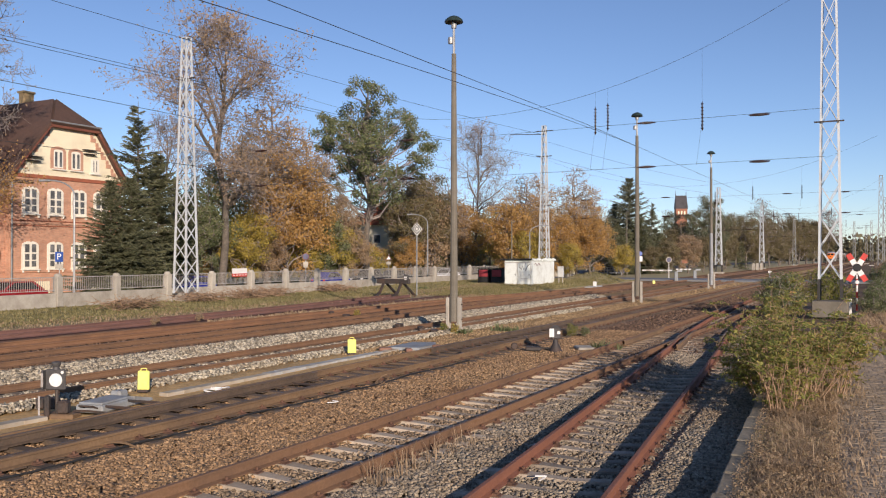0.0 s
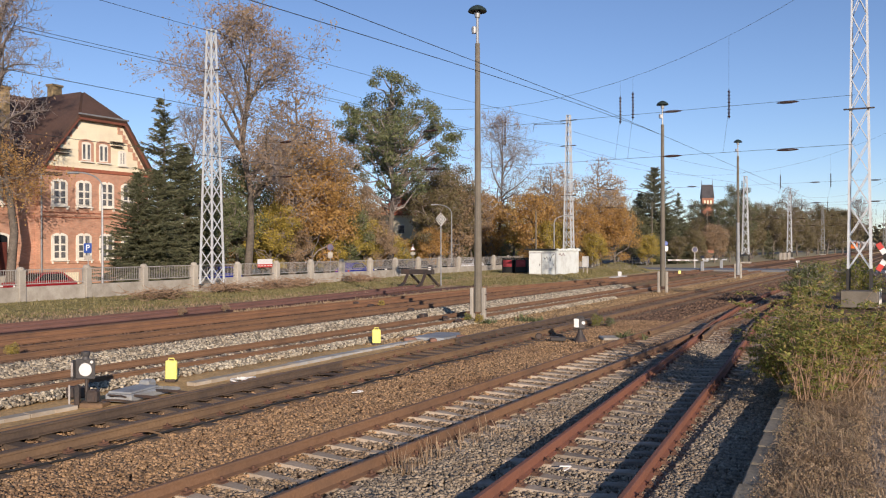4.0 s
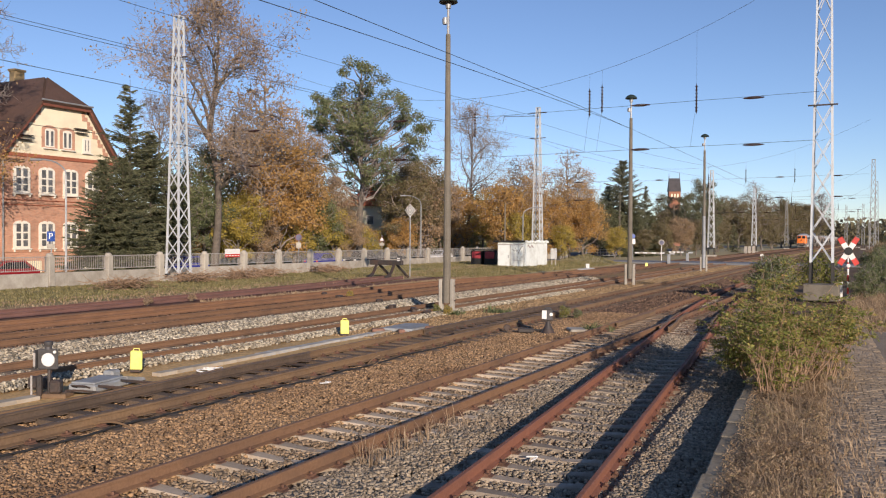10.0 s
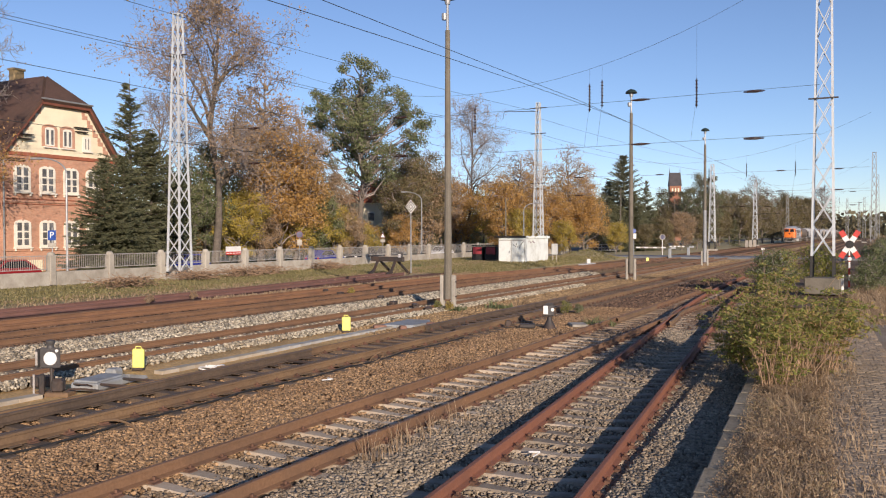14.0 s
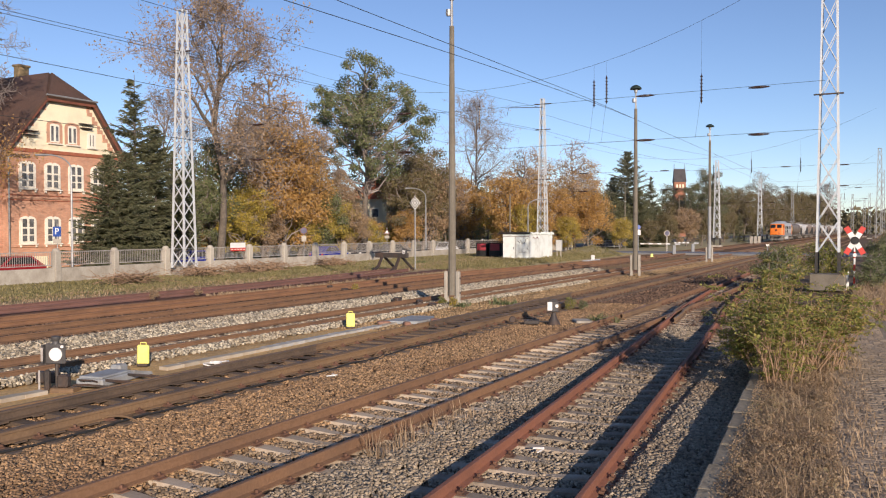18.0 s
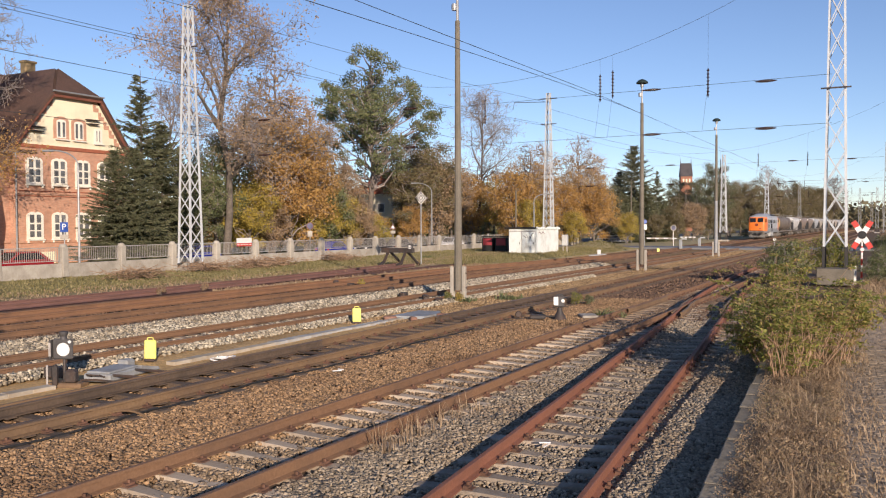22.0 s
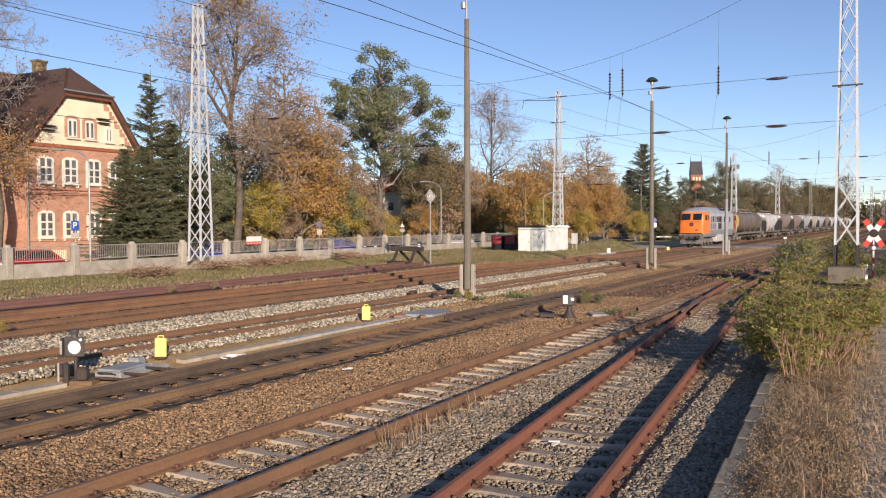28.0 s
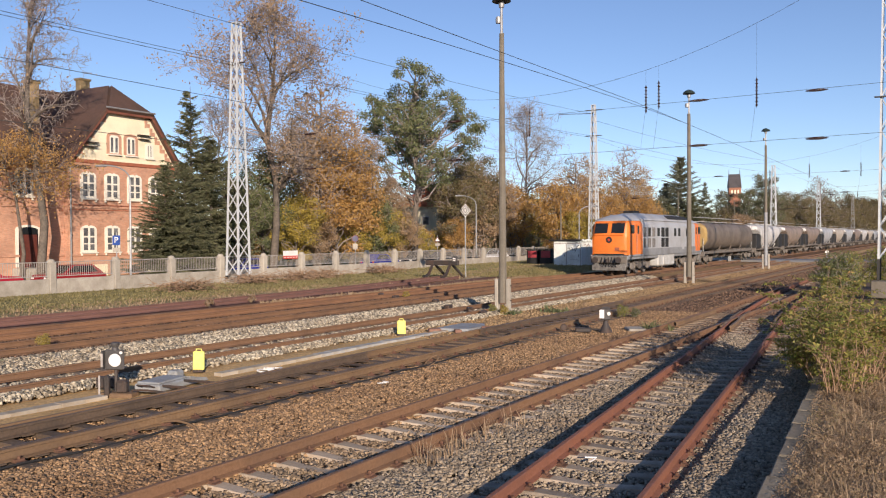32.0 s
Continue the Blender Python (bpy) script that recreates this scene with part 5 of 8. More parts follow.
# ---- train ----
M_ORANGE = surface("orange_loco_paint", (0.72, 0.17, 0.022), (0.80, 0.21, 0.03), (0.55, 0.13, 0.03), fine=12, coarse=0.8, rough=0.42, relief=0.03, stain=0.2)
M_LOCO_GREY = surface("silver_grey_loco_paint", (0.40, 0.41, 0.42), (0.47, 0.48, 0.49), (0.31, 0.30, 0.29), fine=12, coarse=0.6, rough=0.45, metal=0.15, relief=0.03)
M_LOCO_BAND = surface("darker_grey_loco_paint", (0.21, 0.22, 0.23), (0.28, 0.29, 0.3), (0.16, 0.155, 0.15), fine=12, coarse=0.8, rough=0.5, relief=0.03)
M_UNDER = surface("grimy_running_gear", (0.115, 0.103, 0.09), (0.215, 0.19, 0.162), (0.065, 0.054, 0.046), fine=18, coarse=1.5, rough=0.8, relief=0.3)
M_UNDER_PALE = surface("pale_grey_tank_paint", (0.42, 0.43, 0.42), (0.52, 0.53, 0.52), (0.28, 0.26, 0.22), fine=15, coarse=1.5, rough=0.6, relief=0.1)
WAGON_TONES = [surface("wagon_" + n, a, tuple(1.2 * v for v in a), tuple(0.6 * v for v in a), fine=6, coarse=0.5, rough=0.6, relief=0.05, stain=0.5)
               for n, a in (("brown_grey", (0.15, 0.122, 0.098)), ("dirty_white", (0.5, 0.49, 0.47)), ("dusty_brown", (0.23, 0.18, 0.145)),
                            ("beige", (0.40, 0.35, 0.29)), ("light_grey", (0.36, 0.37, 0.38)))]


M_OCHRE = surface("ochre_dust_paint", (0.36, 0.24, 0.085), (0.46, 0.32, 0.13), (0.2, 0.14, 0.08), fine=8, coarse=1.0, rough=0.7, relief=0.05)


M_GUARD = surface("dusty_grey_guard", (0.12, 0.117, 0.108), (0.25, 0.242, 0.225), (0.05, 0.045, 0.04), fine=9, coarse=2.5, rough=0.8, relief=0.2, stain=0.5)


def loft(sections, closed_ends=True):
    """Skins equal-length outlines (lists of points) in order."""
    g, n = Geo(), len(sections[0])
    v = [p for s in sections for p in s]
    f = [[k * n + i, k * n + (i + 1) % n, (k + 1) * n + (i + 1) % n, (k + 1) * n + i] for k in range(len(sections) - 1) for i in range(n)]
    if closed_ends:
        f += [list(range(n))[::-1], [(len(sections) - 1) * n + i for i in range(n)]]
    return g.add(v, f)


def cab_outline(y, w, low, brow, top):
    half = [(w, low), (w, 2.75), (w - 0.05, brow - 0.35), (w - 0.22, brow), (w * 0.62, top - 0.1), (w * 0.3, top)]
    return [(x, y, z) for x, z in half] + [(-x, y, z) for x, z in half[::-1]]


def wheelset(parent, y, r=0.52):
    g = Geo().tube((-0.75, 0, 0), (0.75, 0, 0), 0.08, 0.08, 8)
    ob = part("wheelset", g, M_UNDER, parent, at=pose(0, y, r))
    for s in (-1, 1):
        part("wheel", Geo().lathe([(0.0, -0.06), (0.2, -0.07), (r - 0.09, -0.045), (r, -0.065), (r, 0.065), (r + 0.025, 0.07), (r - 0.09, 0.045), (0.2, 0.07), (0.0, 0.06)], 24, (s * 0.78, 0, 0), 0), M_UNDER, ob)
    return ob


def bogie(parent, y, axles, r=0.52, mat=None):
    b = part("bogie_frame", Geo().box(0, 0, r + 0.16, 1.6, (axles - 1) * 1.85 + 1.4, 0.22, 0.04), mat or M_UNDER, parent, at=pose(0, y, 0))
    for s in (-1, 1):
        g = Geo().box(s * 1.08, 0, r + 0.13, 0.14, (axles - 1) * 1.85 + 1.5, 0.3, 0.05)
        for i in range(axles):
            yy = (i - (axles - 1) / 2) * 1.85
            g.box(s * 1.12, yy, r, 0.2, 0.5, 0.42, 0.06)
            for d in (-0.42, 0.42):
                g.lathe([(0.0, 0), (0.12, 0), (0.12, 0.4), (0.0, 0.4)], 10, (s * 1.12, yy + d, r - 0.1))
        part("side_frame", g, mat or M_UNDER, b)
    return [wheelset(parent, y + (i - (axles - 1) / 2) * 1.85, r) for i in range(axles)]


def buffers(parent, y, out):
    part("headstock", Geo().box(0, y, 1.08, 2.7, 0.25, 0.5, 0.04), M_UNDER, parent)
    for s in (-1, 1):
        g = Geo().tube((s * 0.875, y, 1.06), (s * 0.875, y + out * 0.45, 1.06), 0.1, 0.1, 10)
        g.lathe([(0.0, 0.0), (0.22, 0.0), (0.23, 0.04), (0.22, 0.07), (0.0, 0.09)], 16, (s * 0.875, y + out * 0.45 - (0.09 if out < 0 else 0), 1.06), 1)
        part("buffer", g, M_STEEL_DARK, parent)
    part("coupling", Geo().box(0, y + out * 0.3, 1.0, 0.14, 0.5, 0.3, 0.05), M_STEEL_DARK, parent)


def locomotive():
    t = thing("locomotive", "orange and silver-grey six-axle diesel locomotive hauling hopper wagons", "locomotive", Matrix.LocRotScale((-22, 417, 0.21), None, (1.03, 1.03, 1.03)))
    L = 22.2
    for end in (0, 1):
        def fy(y):
            return y if not end else L - y
        secs = [cab_outline(fy(y), w, 1.42, b, tp) for y, w, b, tp in ((0.55, 1.16, 2.86, 2.95), (0.62, 1.30, 3.0, 3.1), (0.98, 1.40, 3.86, 3.98), (1.5, 1.46, 3.98, 4.2), (2.95 if end else 3.85, 1.47, 4.0, 4.28))]
        cab = part("cab", loft(secs if not end else secs[::-1]), M_ORANGE, t, "orange cab")
        sgn = 1 if not end else -1
        tilt = Matrix.Rotation(sgn * -0.38, 3, "X")
        for s in (-1, 1):
            part("windscreen", Geo().box(s * 0.63, fy(0.785) - sgn * 0.05, 3.37, 0.98, 0.05, 0.80, 0.06, tilt), M_GLASS_DARK, cab, "dark windscreen")
            part("cab_side_window", Geo().box(s * 1.455, fy(1.55), 3.28, 0.06, 0.72, 0.62, 0.03), M_GLASS_DARK, cab)
            part("cab_door", Geo().box(s * 1.468, fy(2.75), 2.6, 0.03, 0.66, 2.1, 0.012), M_ORANGE, cab)
            part("door_window", Geo().box(s * 1.475, fy(2.75), 3.25, 0.05, 0.36, 0.6, 0.03), M_GLASS_DARK, cab)
            part("handrail", Geo().tube((s * 1.53, fy(2.3), 1.5), (s * 1.53, fy(2.3), 3.0), 0.018, 0.018, 6), M_TIN, cab)
            part("headlight", Geo().lathe([(0.0, -0.02), (0.09, -0.02), (0.1, 0.05), (0.0, 0.06)], 12, (s * 0.95, fy(0.5), 1.3), 1), M_TIN, cab, "round headlight")
        part("emblem_dot", Geo().lathe([(0.0, -0.012), (0.1, -0.012), (0.1, 0.012), (0.0, 0.012)], 16, (0.02, fy(0.545), 2.52), 1), M_RED, cab, "red emblem centre")
        part("emblem_ring", Geo().lathe([(0.1, -0.015), (0.23, -0.015), (0.23, 0.015), (0.1, 0.015), (0.1, -0.015)], 24, (0, fy(0.545), 2.52), 1), M_RUBBER, cab, "dark round emblem")
        part("front_handrail", Geo().tube((-1.1, fy(0.5), 2.86), (1.1, fy(0.5), 2.86), 0.018, 0.018, 6), M_ORANGE, cab)
        part("marker_plate", Geo().box(0.62, fy(0.53), 1.85, 0.34, 0.03, 0.24, 0.01), M_BRICK_DARK, cab, "dark plate")
        part("sill_band", Geo().box(0, fy(0.53), 1.46, 2.3, 0.08, 0.1, 0.02), M_RUBBER, cab)
        buffers(t, fy(0.55), -sgn)
        g = Geo().box(0, fy(0.5), 0.5, 2.6, 0.12, 0.45, 0.04)
        for s in (-1, 1):
            g.box(s * 1.05, fy(0.75), 0.85, 0.5, 0.5, 0.7, 0.05)
        part("snow_guard", g, M_GUARD, t, "dusty grey snow guard")
        g = Geo()
        for i in range(5):
            g.pipe([(-0.5 + 0.25 * i, fy(0.42), 1.25), (-0.48 + 0.25 * i, fy(0.22), 0.8), (-0.42 + 0.25 * i, fy(0.4), 0.55)], 0.03, 5)
        part("brake_hose", g, M_RUBBER, t)
    half = [(1.47, 1.42), (1.47, 3.5), (1.43, 3.72), (1.25, 4.0), (0.9, 4.22), (0.45, 4.3)]
    ring = [(x, z) for x, z in half] + [(-x, z) for x, z in half[::-1]]
    part("engine_body", loft([[(x, y, z) for x, z in ring] for y in (3.85, L - 2.95)]), M_LOCO_GREY, t, "silver-grey engine room body")
    part("lower_band", Geo().box(0, L / 2 + 0.45, 1.63, 2.972, L - 6.82, 0.42, 0.01), M_LOCO_BAND, t, "darker grey band")
    arch = [(1.30, 3.92), (1.26, 4.02), (0.9, 4.26), (0.45, 4.42), (-0.45, 4.42), (-0.9, 4.26), (-1.26, 4.02), (-1.30, 3.92)]
    def arched(y, k, v, dz=0.0):
        return [(x * k, y, 3.92 + (z - 3.92) * v + dz) for x, z in arch]
    ends = [(0.93, 0.93, 0.16, -0.02), (1.3, 1.04, 0.55, 0.0), (2.2, 1.05, 0.9, 0.0), (4.2, 1.05, 1.05, 0.02), (5.0, 1.05, 1.15, 0.08)]
    part("roof", loft([arched(*e) for e in ends] + [arched(L - e[0], *e[1:]) for e in ends[::-1]]), M_LOCO_GREY, t, "silver roof")
    part("exhaust", Geo().box(0, 5.6, 4.62, 0.9, 1.3, 0.28, 0.06), M_RUBBER, t, "black exhaust hood")
    for s in (-1, 1):
        # two rows of louvred panels, some of them dark, and small windows
        for y0, w, dark in ((4.35, 0.7, 0), (5.45, 0.8, 0), (6.6, 0.8, 0), (9.1, 0.85, 1), (10.2, 0.85, 1)):
            for z0 in (3.1, 2.27):
                frame_ob = part("grille", Geo().box(s * 1.475, y0, z0, 0.035, w, 0.74, 0.01), (M_LOCO_BAND, M_GLASS_DARK)[dark], t, ("grey ventilation grille", "dark ventilation grille")[dark])
                for i in range(4):
                    part("louvre", Geo().box(s * 1.49, y0 - w / 2 + (i + 0.5) * w / 4, z0, 0.03, w / 9, 0.66), (M_UNDER, M_RUBBER)[dark], frame_ob)
        part("engine_door", Geo().box(s * 1.478, 15.1, 2.6, 0.03, 0.7, 1.9, 0.01), M_LOCO_GREY, t)
        for y0 in (5.45, 7.85, 12.6, 13.85, 16.3):
            part("side_window", Geo().box(s * 1.488, y0, 3.1, 0.05, 0.55, 0.66, 0.1), M_GLASS_DARK, t)
        g = Geo()
        for i in range(6):
            g.box(s * 1.12, 11.6 + i * 1.05, 4.33, 0.5, 0.85, 0.05, 0.01, Matrix.Rotation(s * 0.62, 3, "Y"))
        part("roof_grille", g, M_RUBBER, t, "dark roof louvre")
        for y0, y1 in ((8.0, 9.3), (9.4, 12.6)):
            part("fuel_tank", Geo().box(s * 1.05, (y0 + y1) / 2, 0.85, 0.75, y1 - y0, 0.95, 0.1), M_UNDER_PALE, t, "pale grey tank")
        part("sill", Geo().box(s * 1.44, L / 2, 1.36, 0.1, L - 1.4, 0.14, 0.02), M_LOCO_BAND, t)
        for k in range(2):
            part("step", Geo().box(s * 1.3, 2.9 if k == 0 else L - 2.9, 0.85, 0.25, 0.5, 0.04, 0.005), M_UNDER, t)
    part("frame", Geo().box(0, L / 2, 1.22, 2.8, L - 1.2, 0.3, 0.03), M_LOCO_BAND, t)
    wheels = bogie(t, 4.2, 3) + bogie(t, L - 4.2, 3)
    return t, wheels


def hopper_wagon(tone, label, length, straight, at):
    t = thing("hopper_wagon", label, "wagon", at, "hopper wagons of the goods train")
    ys = [1.0, 1.5, 2.6, length - 2.6, length - 1.5, length - 1.0] if straight else [0.9, 1.2, 2.4, 6.0, length - 6.0, length - 2.4, length - 1.2, length - 0.9]
    lows = [1.45, 1.42, 1.4, 1.4, 1.42, 1.45] if straight else [3.5, 3.3, 2.75, 1.2, 1.2, 2.75, 3.3, 3.5]
    tops = [3.95, 4.15, 4.2, 4.2, 4.15, 3.95] if straight else [3.85, 4.1, 4.22, 4.25, 4.25, 4.22, 4.1, 3.85]
    ks = [0.9, 0.98, 1.0, 1.0, 0.98, 0.9] if straight else [0.86, 0.96, 1.0, 1.0, 1.0, 1.0, 0.96, 0.86]
    secs = []
    for y, lo, hi, k in zip(ys, lows, tops, ks):
        pts = []
        for i in range(18):
            a = -math.pi / 2 + 2 * math.pi * i / 18
            x, z = math.cos(a), math.sin(a)
            mid, hh = (lo + hi) / 2, (hi - lo) / 2
            w = 1.45 if z > -0.2 else 1.45 * (1 - 0.38 * (-z - 0.2))
            pts.append((k * w * math.copysign(abs(x) ** 0.62, x), y, mid + hh * math.copysign(abs(z) ** 0.72, z)))
        secs.append(pts)
    part("hopper", loft(secs), tone, t)
    for pick in ((0, 1, 2), (-3, -2, -1)):
        push = -0.02 if pick[0] == 0 else 0.02
        rim = [[(x * 1.012, y + push, z + 0.012) for x, y, z in secs[i]] for i in (pick[:2] if pick[0] == 0 else pick[1:])]
        if not straight or pick[0] == 0:
            part("end_cap", loft(rim), M_OCHRE if straight else M_WHITE, t, "ochre end" if straight else "white rim of the slanted end")
    part("walkway", Geo().box(0, length / 2, 4.3, 0.7, length - 4.0, 0.05, 0.01), M_UNDER_PALE, t)
    for i in range(4):
        part("hatch", Geo().lathe([(0.0, 0.12), (0.3, 0.1), (0.34, -0.1)], 12, (0.0, length * (0.2 + 0.2 * i), 4.32)), tone, t)
    for s in (-1, 1):
        part("sill", Geo().box(s * 1.2, length / 2, 1.18, 0.12, length - 1.2, 0.26, 0.02), M_UNDER, t)
        part("handrail", Geo().tube((s * 0.36, 2.6, 4.75), (s * 0.36, length - 2.6, 4.75), 0.018, 0.018, 5), M_UNDER_PALE, t)
        for y in (0.9, length - 0.9):
            part("end_post", Geo().tube((s * 1.15, y, 1.2), (s * 1.15, y, 2.6), 0.035, 0.035, 6), M_UNDER_PALE, t)
        for k in range(3):
            part("chute_rib", Geo().box(s * 1.18, length * (0.3 + 0.2 * k), 1.5, 0.1, 0.12, 0.7, 0.02, Matrix.Rotation(s * 0.35, 3, "Y")), tone, t)
    part("ladder", Geo().pipe([(1.3, length - 1.15, 1.2), (1.3, length - 1.15, 4.1)], 0.02, 5).pipe([(1.0, length - 1.15, 1.2), (1.0, length - 1.15, 4.1)], 0.02, 5), M_UNDER, t)
    part("underframe", Geo().box(0, length / 2, 1.12, 2.2, length - 1.0, 0.22, 0.02), M_UNDER, t)
    g = Geo()
    for k in range(3 if not straight else 4):
        y = length * (0.36 + 0.14 * k)
        g.add([(-0.9, y - 0.9, 1.4), (0.9, y - 0.9, 1.4), (0.9, y + 0.9, 1.4), (-0.9, y + 0.9, 1.4), (-0.5, y - 0.3, 0.55), (0.5, y - 0.3, 0.55), (0.5, y + 0.3, 0.55), (-0.5, y + 0.3, 0.55)],
              [[0, 1, 5, 4], [1, 2, 6, 5], [2, 3, 7, 6], [3, 0, 4, 7], [4, 5, 6, 7]])
    part("discharge_chute", g, M_UNDER, t)
    if not straight:
        for y in (2.3, length - 2.3):
            # Added black boxes stand in for the shaded gaps below the slanted ends.
            part("end_support", Geo().box(0, y, 2.15, 2.74, 2.9, 1.9, 0.1), M_RUBBER, t, "black box standing in for shade under the slanted end")
    bogie(t, 3.0, 2, 0.46)
    bogie(t, length - 3.0, 2, 0.46)
    for y, out in ((0.6, -1), (length - 0.6, 1)):
        buffers(t, y, out)
    return t


loco, LOCO_WHEELS = locomotive()
TRAIN = [(loco, 0.0)]
FIRST = hopper_wagon(WAGON_TONES[0], "brown-grey round-topped hopper wagon coupled behind the locomotive", 25.2, True, pose(-22, 440, 0.21))
TRAIN.append((FIRST, 23.3))
WAGON_LABELS = {1: "dirty white hopper wagon with slanted ends", 2: "dusty brown hopper wagon with slanted ends", 3: "beige hopper wagon with slanted ends", 4: "light grey hopper wagon with slanted ends"}
WAGON_KINDS = {}
for n, tone in enumerate((1, 2, 2, 4, 3, 4, 2, 1, 3, 4, 2, 3, 1)):
    at = pose(-22, 470 + 20.8 * n, 0.21)
    if tone not in WAGON_KINDS:
        WAGON_KINDS[tone] = wagon = hopper_wagon(WAGON_TONES[tone], WAGON_LABELS[tone], 20.2, False, at)
    else:
        wagon = copy_thing(WAGON_KINDS[tone], at)
    TRAIN.append((wagon, 49.0 + 20.8 * n))


# ---- signals, boxes and clutter between the tracks ----
def shunting_signal(x, y):
    t = thing("shunting_signal", "dwarf shunting signal with a white disc on a dark grey plate", "signal", pose(x, y, 0, 0, 0, 24))
    part("post", Geo().tube((0, 0.05, 0), (0, 0.05, 0.6), 0.035, 0.035, 8), M_STEEL_DARK, t)
    plate = part("face_plate", Geo().box(0, 0, 0.70, 0.40, 0.05, 0.40, 0.02), M_SIGNAL_GREY, t)
    part("disc", Geo().lathe([(0.0, -0.012), (0.125, -0.012), (0.13, 0.0), (0.125, 0.012), (0.0, 0.012)], 28, (0.02, -0.035, 0.69), 1), M_WHITE, plate, "round white disc")
    part("lamp_hood", Geo().lathe([(0.075, 0.0), (0.06, 0.06), (0.085, 0.1), (0.085, 0.15), (0.0, 0.17)], 12, (0.0, 0.02, 0.88)), M_SIGNAL_GREY, t)
    part("side_shield", Geo().box(-0.21, -0.04, 0.70, 0.035, 0.16, 0.36, 0.008), M_SIGNAL_GREY, t)
    part("side_strip", Geo().box(-0.205, -0.122, 0.70, 0.045, 0.006, 0.26), M_SIGNAL_PALE, t)
    part("small_lens", Geo().lathe([(0.0, -0.01), (0.03, -0.01), (0.03, 0.01), (0.0, 0.01)], 10, (0.15, -0.035, 0.84), 1), M_WHITE, plate)
    part("gear_box", Geo().box(0.16, 0.0, 0.17, 0.22, 0.2, 0.26, 0.04), M_STEEL_DARK, t, "dark gear box")
    part("cabinet", Geo().box(-0.42, 0.5, 0.16, 0.42, 0.22, 0.22, 0.03), M_STEEL_DARK, t, "low dark cabinet")
    part("crank", Geo().box(-0.1, -0.12, 0.2, 0.1, 0.12, 0.42, 0.03), M_STEEL_DARK, t)
    part("rod", Geo().pipe([(0.4, -0.1, 0.12), (0.75, -0.2, 0.14), (1.1, -0.15, 0.1)], 0.022, 6), M_STEEL_DARK, t)
    part("stake", Geo().tube((-0.25, -0.14, 0), (-0.25, -0.14, 0.4), 0.02, 0.02, 6), M_SIGNAL_PALE, t, "pale stake")
    part("base", Geo().box(0.05, 0.05, 0.0, 0.7, 0.35, 0.1, 0.02), M_RAIL_DARK, t)
    return t


M_SIGNAL_GREY = surface("dark_signal_grey", (0.055, 0.052, 0.052), (0.085, 0.08, 0.08), (0.04, 0.035, 0.03), fine=20, coarse=3, rough=0.6, relief=0.1)
M_SIGNAL_PALE = surface("pale_grey_strip", (0.36, 0.33, 0.30), (0.44, 0.41, 0.38), fine=20, coarse=3, rough=0.7, relief=0.1)
shunting_signal(-14.12, 10.98)


def small_signal(x, y):
    t = thing("point_indicator", "low switch lantern with white faces on a dark rusty foot", "signal", pose(x, y, 0, 0, 0, 20))
    part("foot", Geo().lathe([(0.24, 0), (0.2, 0.08), (0.09, 0.3), (0.06, 0.42)], 12), M_STEEL_DARK, t)
    part("lantern", Geo().box(0, 0, 0.62, 0.3, 0.2, 0.36, 0.03), M_SIGNAL_GREY, t)
    part("face", Geo().box(-0.12, -0.11, 0.63, 0.15, 0.015, 0.27, 0.004), M_WHITE, t, "white rectangular face")
    part("face", Geo().lathe([(0.0, -0.01), (0.055, -0.01), (0.055, 0.01), (0.0, 0.01)], 14, (0.1, -0.115, 0.64), 1), M_WHITE, t, "small round white face")
    part("hood", Geo().box(0, 0, 0.82, 0.2, 0.16, 0.06, 0.02), M_SIGNAL_GREY, t)
    part("lever", Geo().box(-0.7, -0.1, 0.12, 0.5, 0.2, 0.14, 0.03), M_STEEL_DARK, t)
    part("rod", Geo().tube((-0.9, -0.1, 0.12), (0, 0, 0.15), 0.025, 0.025, 6), M_STEEL_DARK, t)
    part("counterweight", Geo().lathe([(0.0, -0.06), (0.09, -0.06), (0.11, 0.0), (0.09, 0.06), (0, 0.06)], 14, (-1.3, -0.15, 0.2), 1), M_STEEL_DARK, t)
    return t


small_signal(-9.32, 25.55)


def marker_box(x, y, turn=25):
    t = thing("track_marker", "bright yellow plastic marker box between the tracks", "marker", pose(x, y, 0, random.uniform(-3, 3), 0, turn), "yellow markers")
    part("body", Geo().box(0, 0, 0.26, 0.265, 0.10, 0.44, 0.025), M_YELLOW, t)
    part("carry_handle", Geo().pipe([(-0.07, 0, 0.47), (-0.06, 0, 0.53), (0.06, 0, 0.53), (0.07, 0, 0.47)], 0.012, 6), M_YELLOW, t)
    part("foot", Geo().box(0, 0, 0.03, 0.24, 0.16, 0.06, 0.01), M_STEEL_DARK, t)


for mx, my in ((-14.84, 13.82), (-14.72, 22.05), (-21.4, 88.2), (-9.6, 86.5), (-8.9, 86.9)):
    marker_box(mx, my)


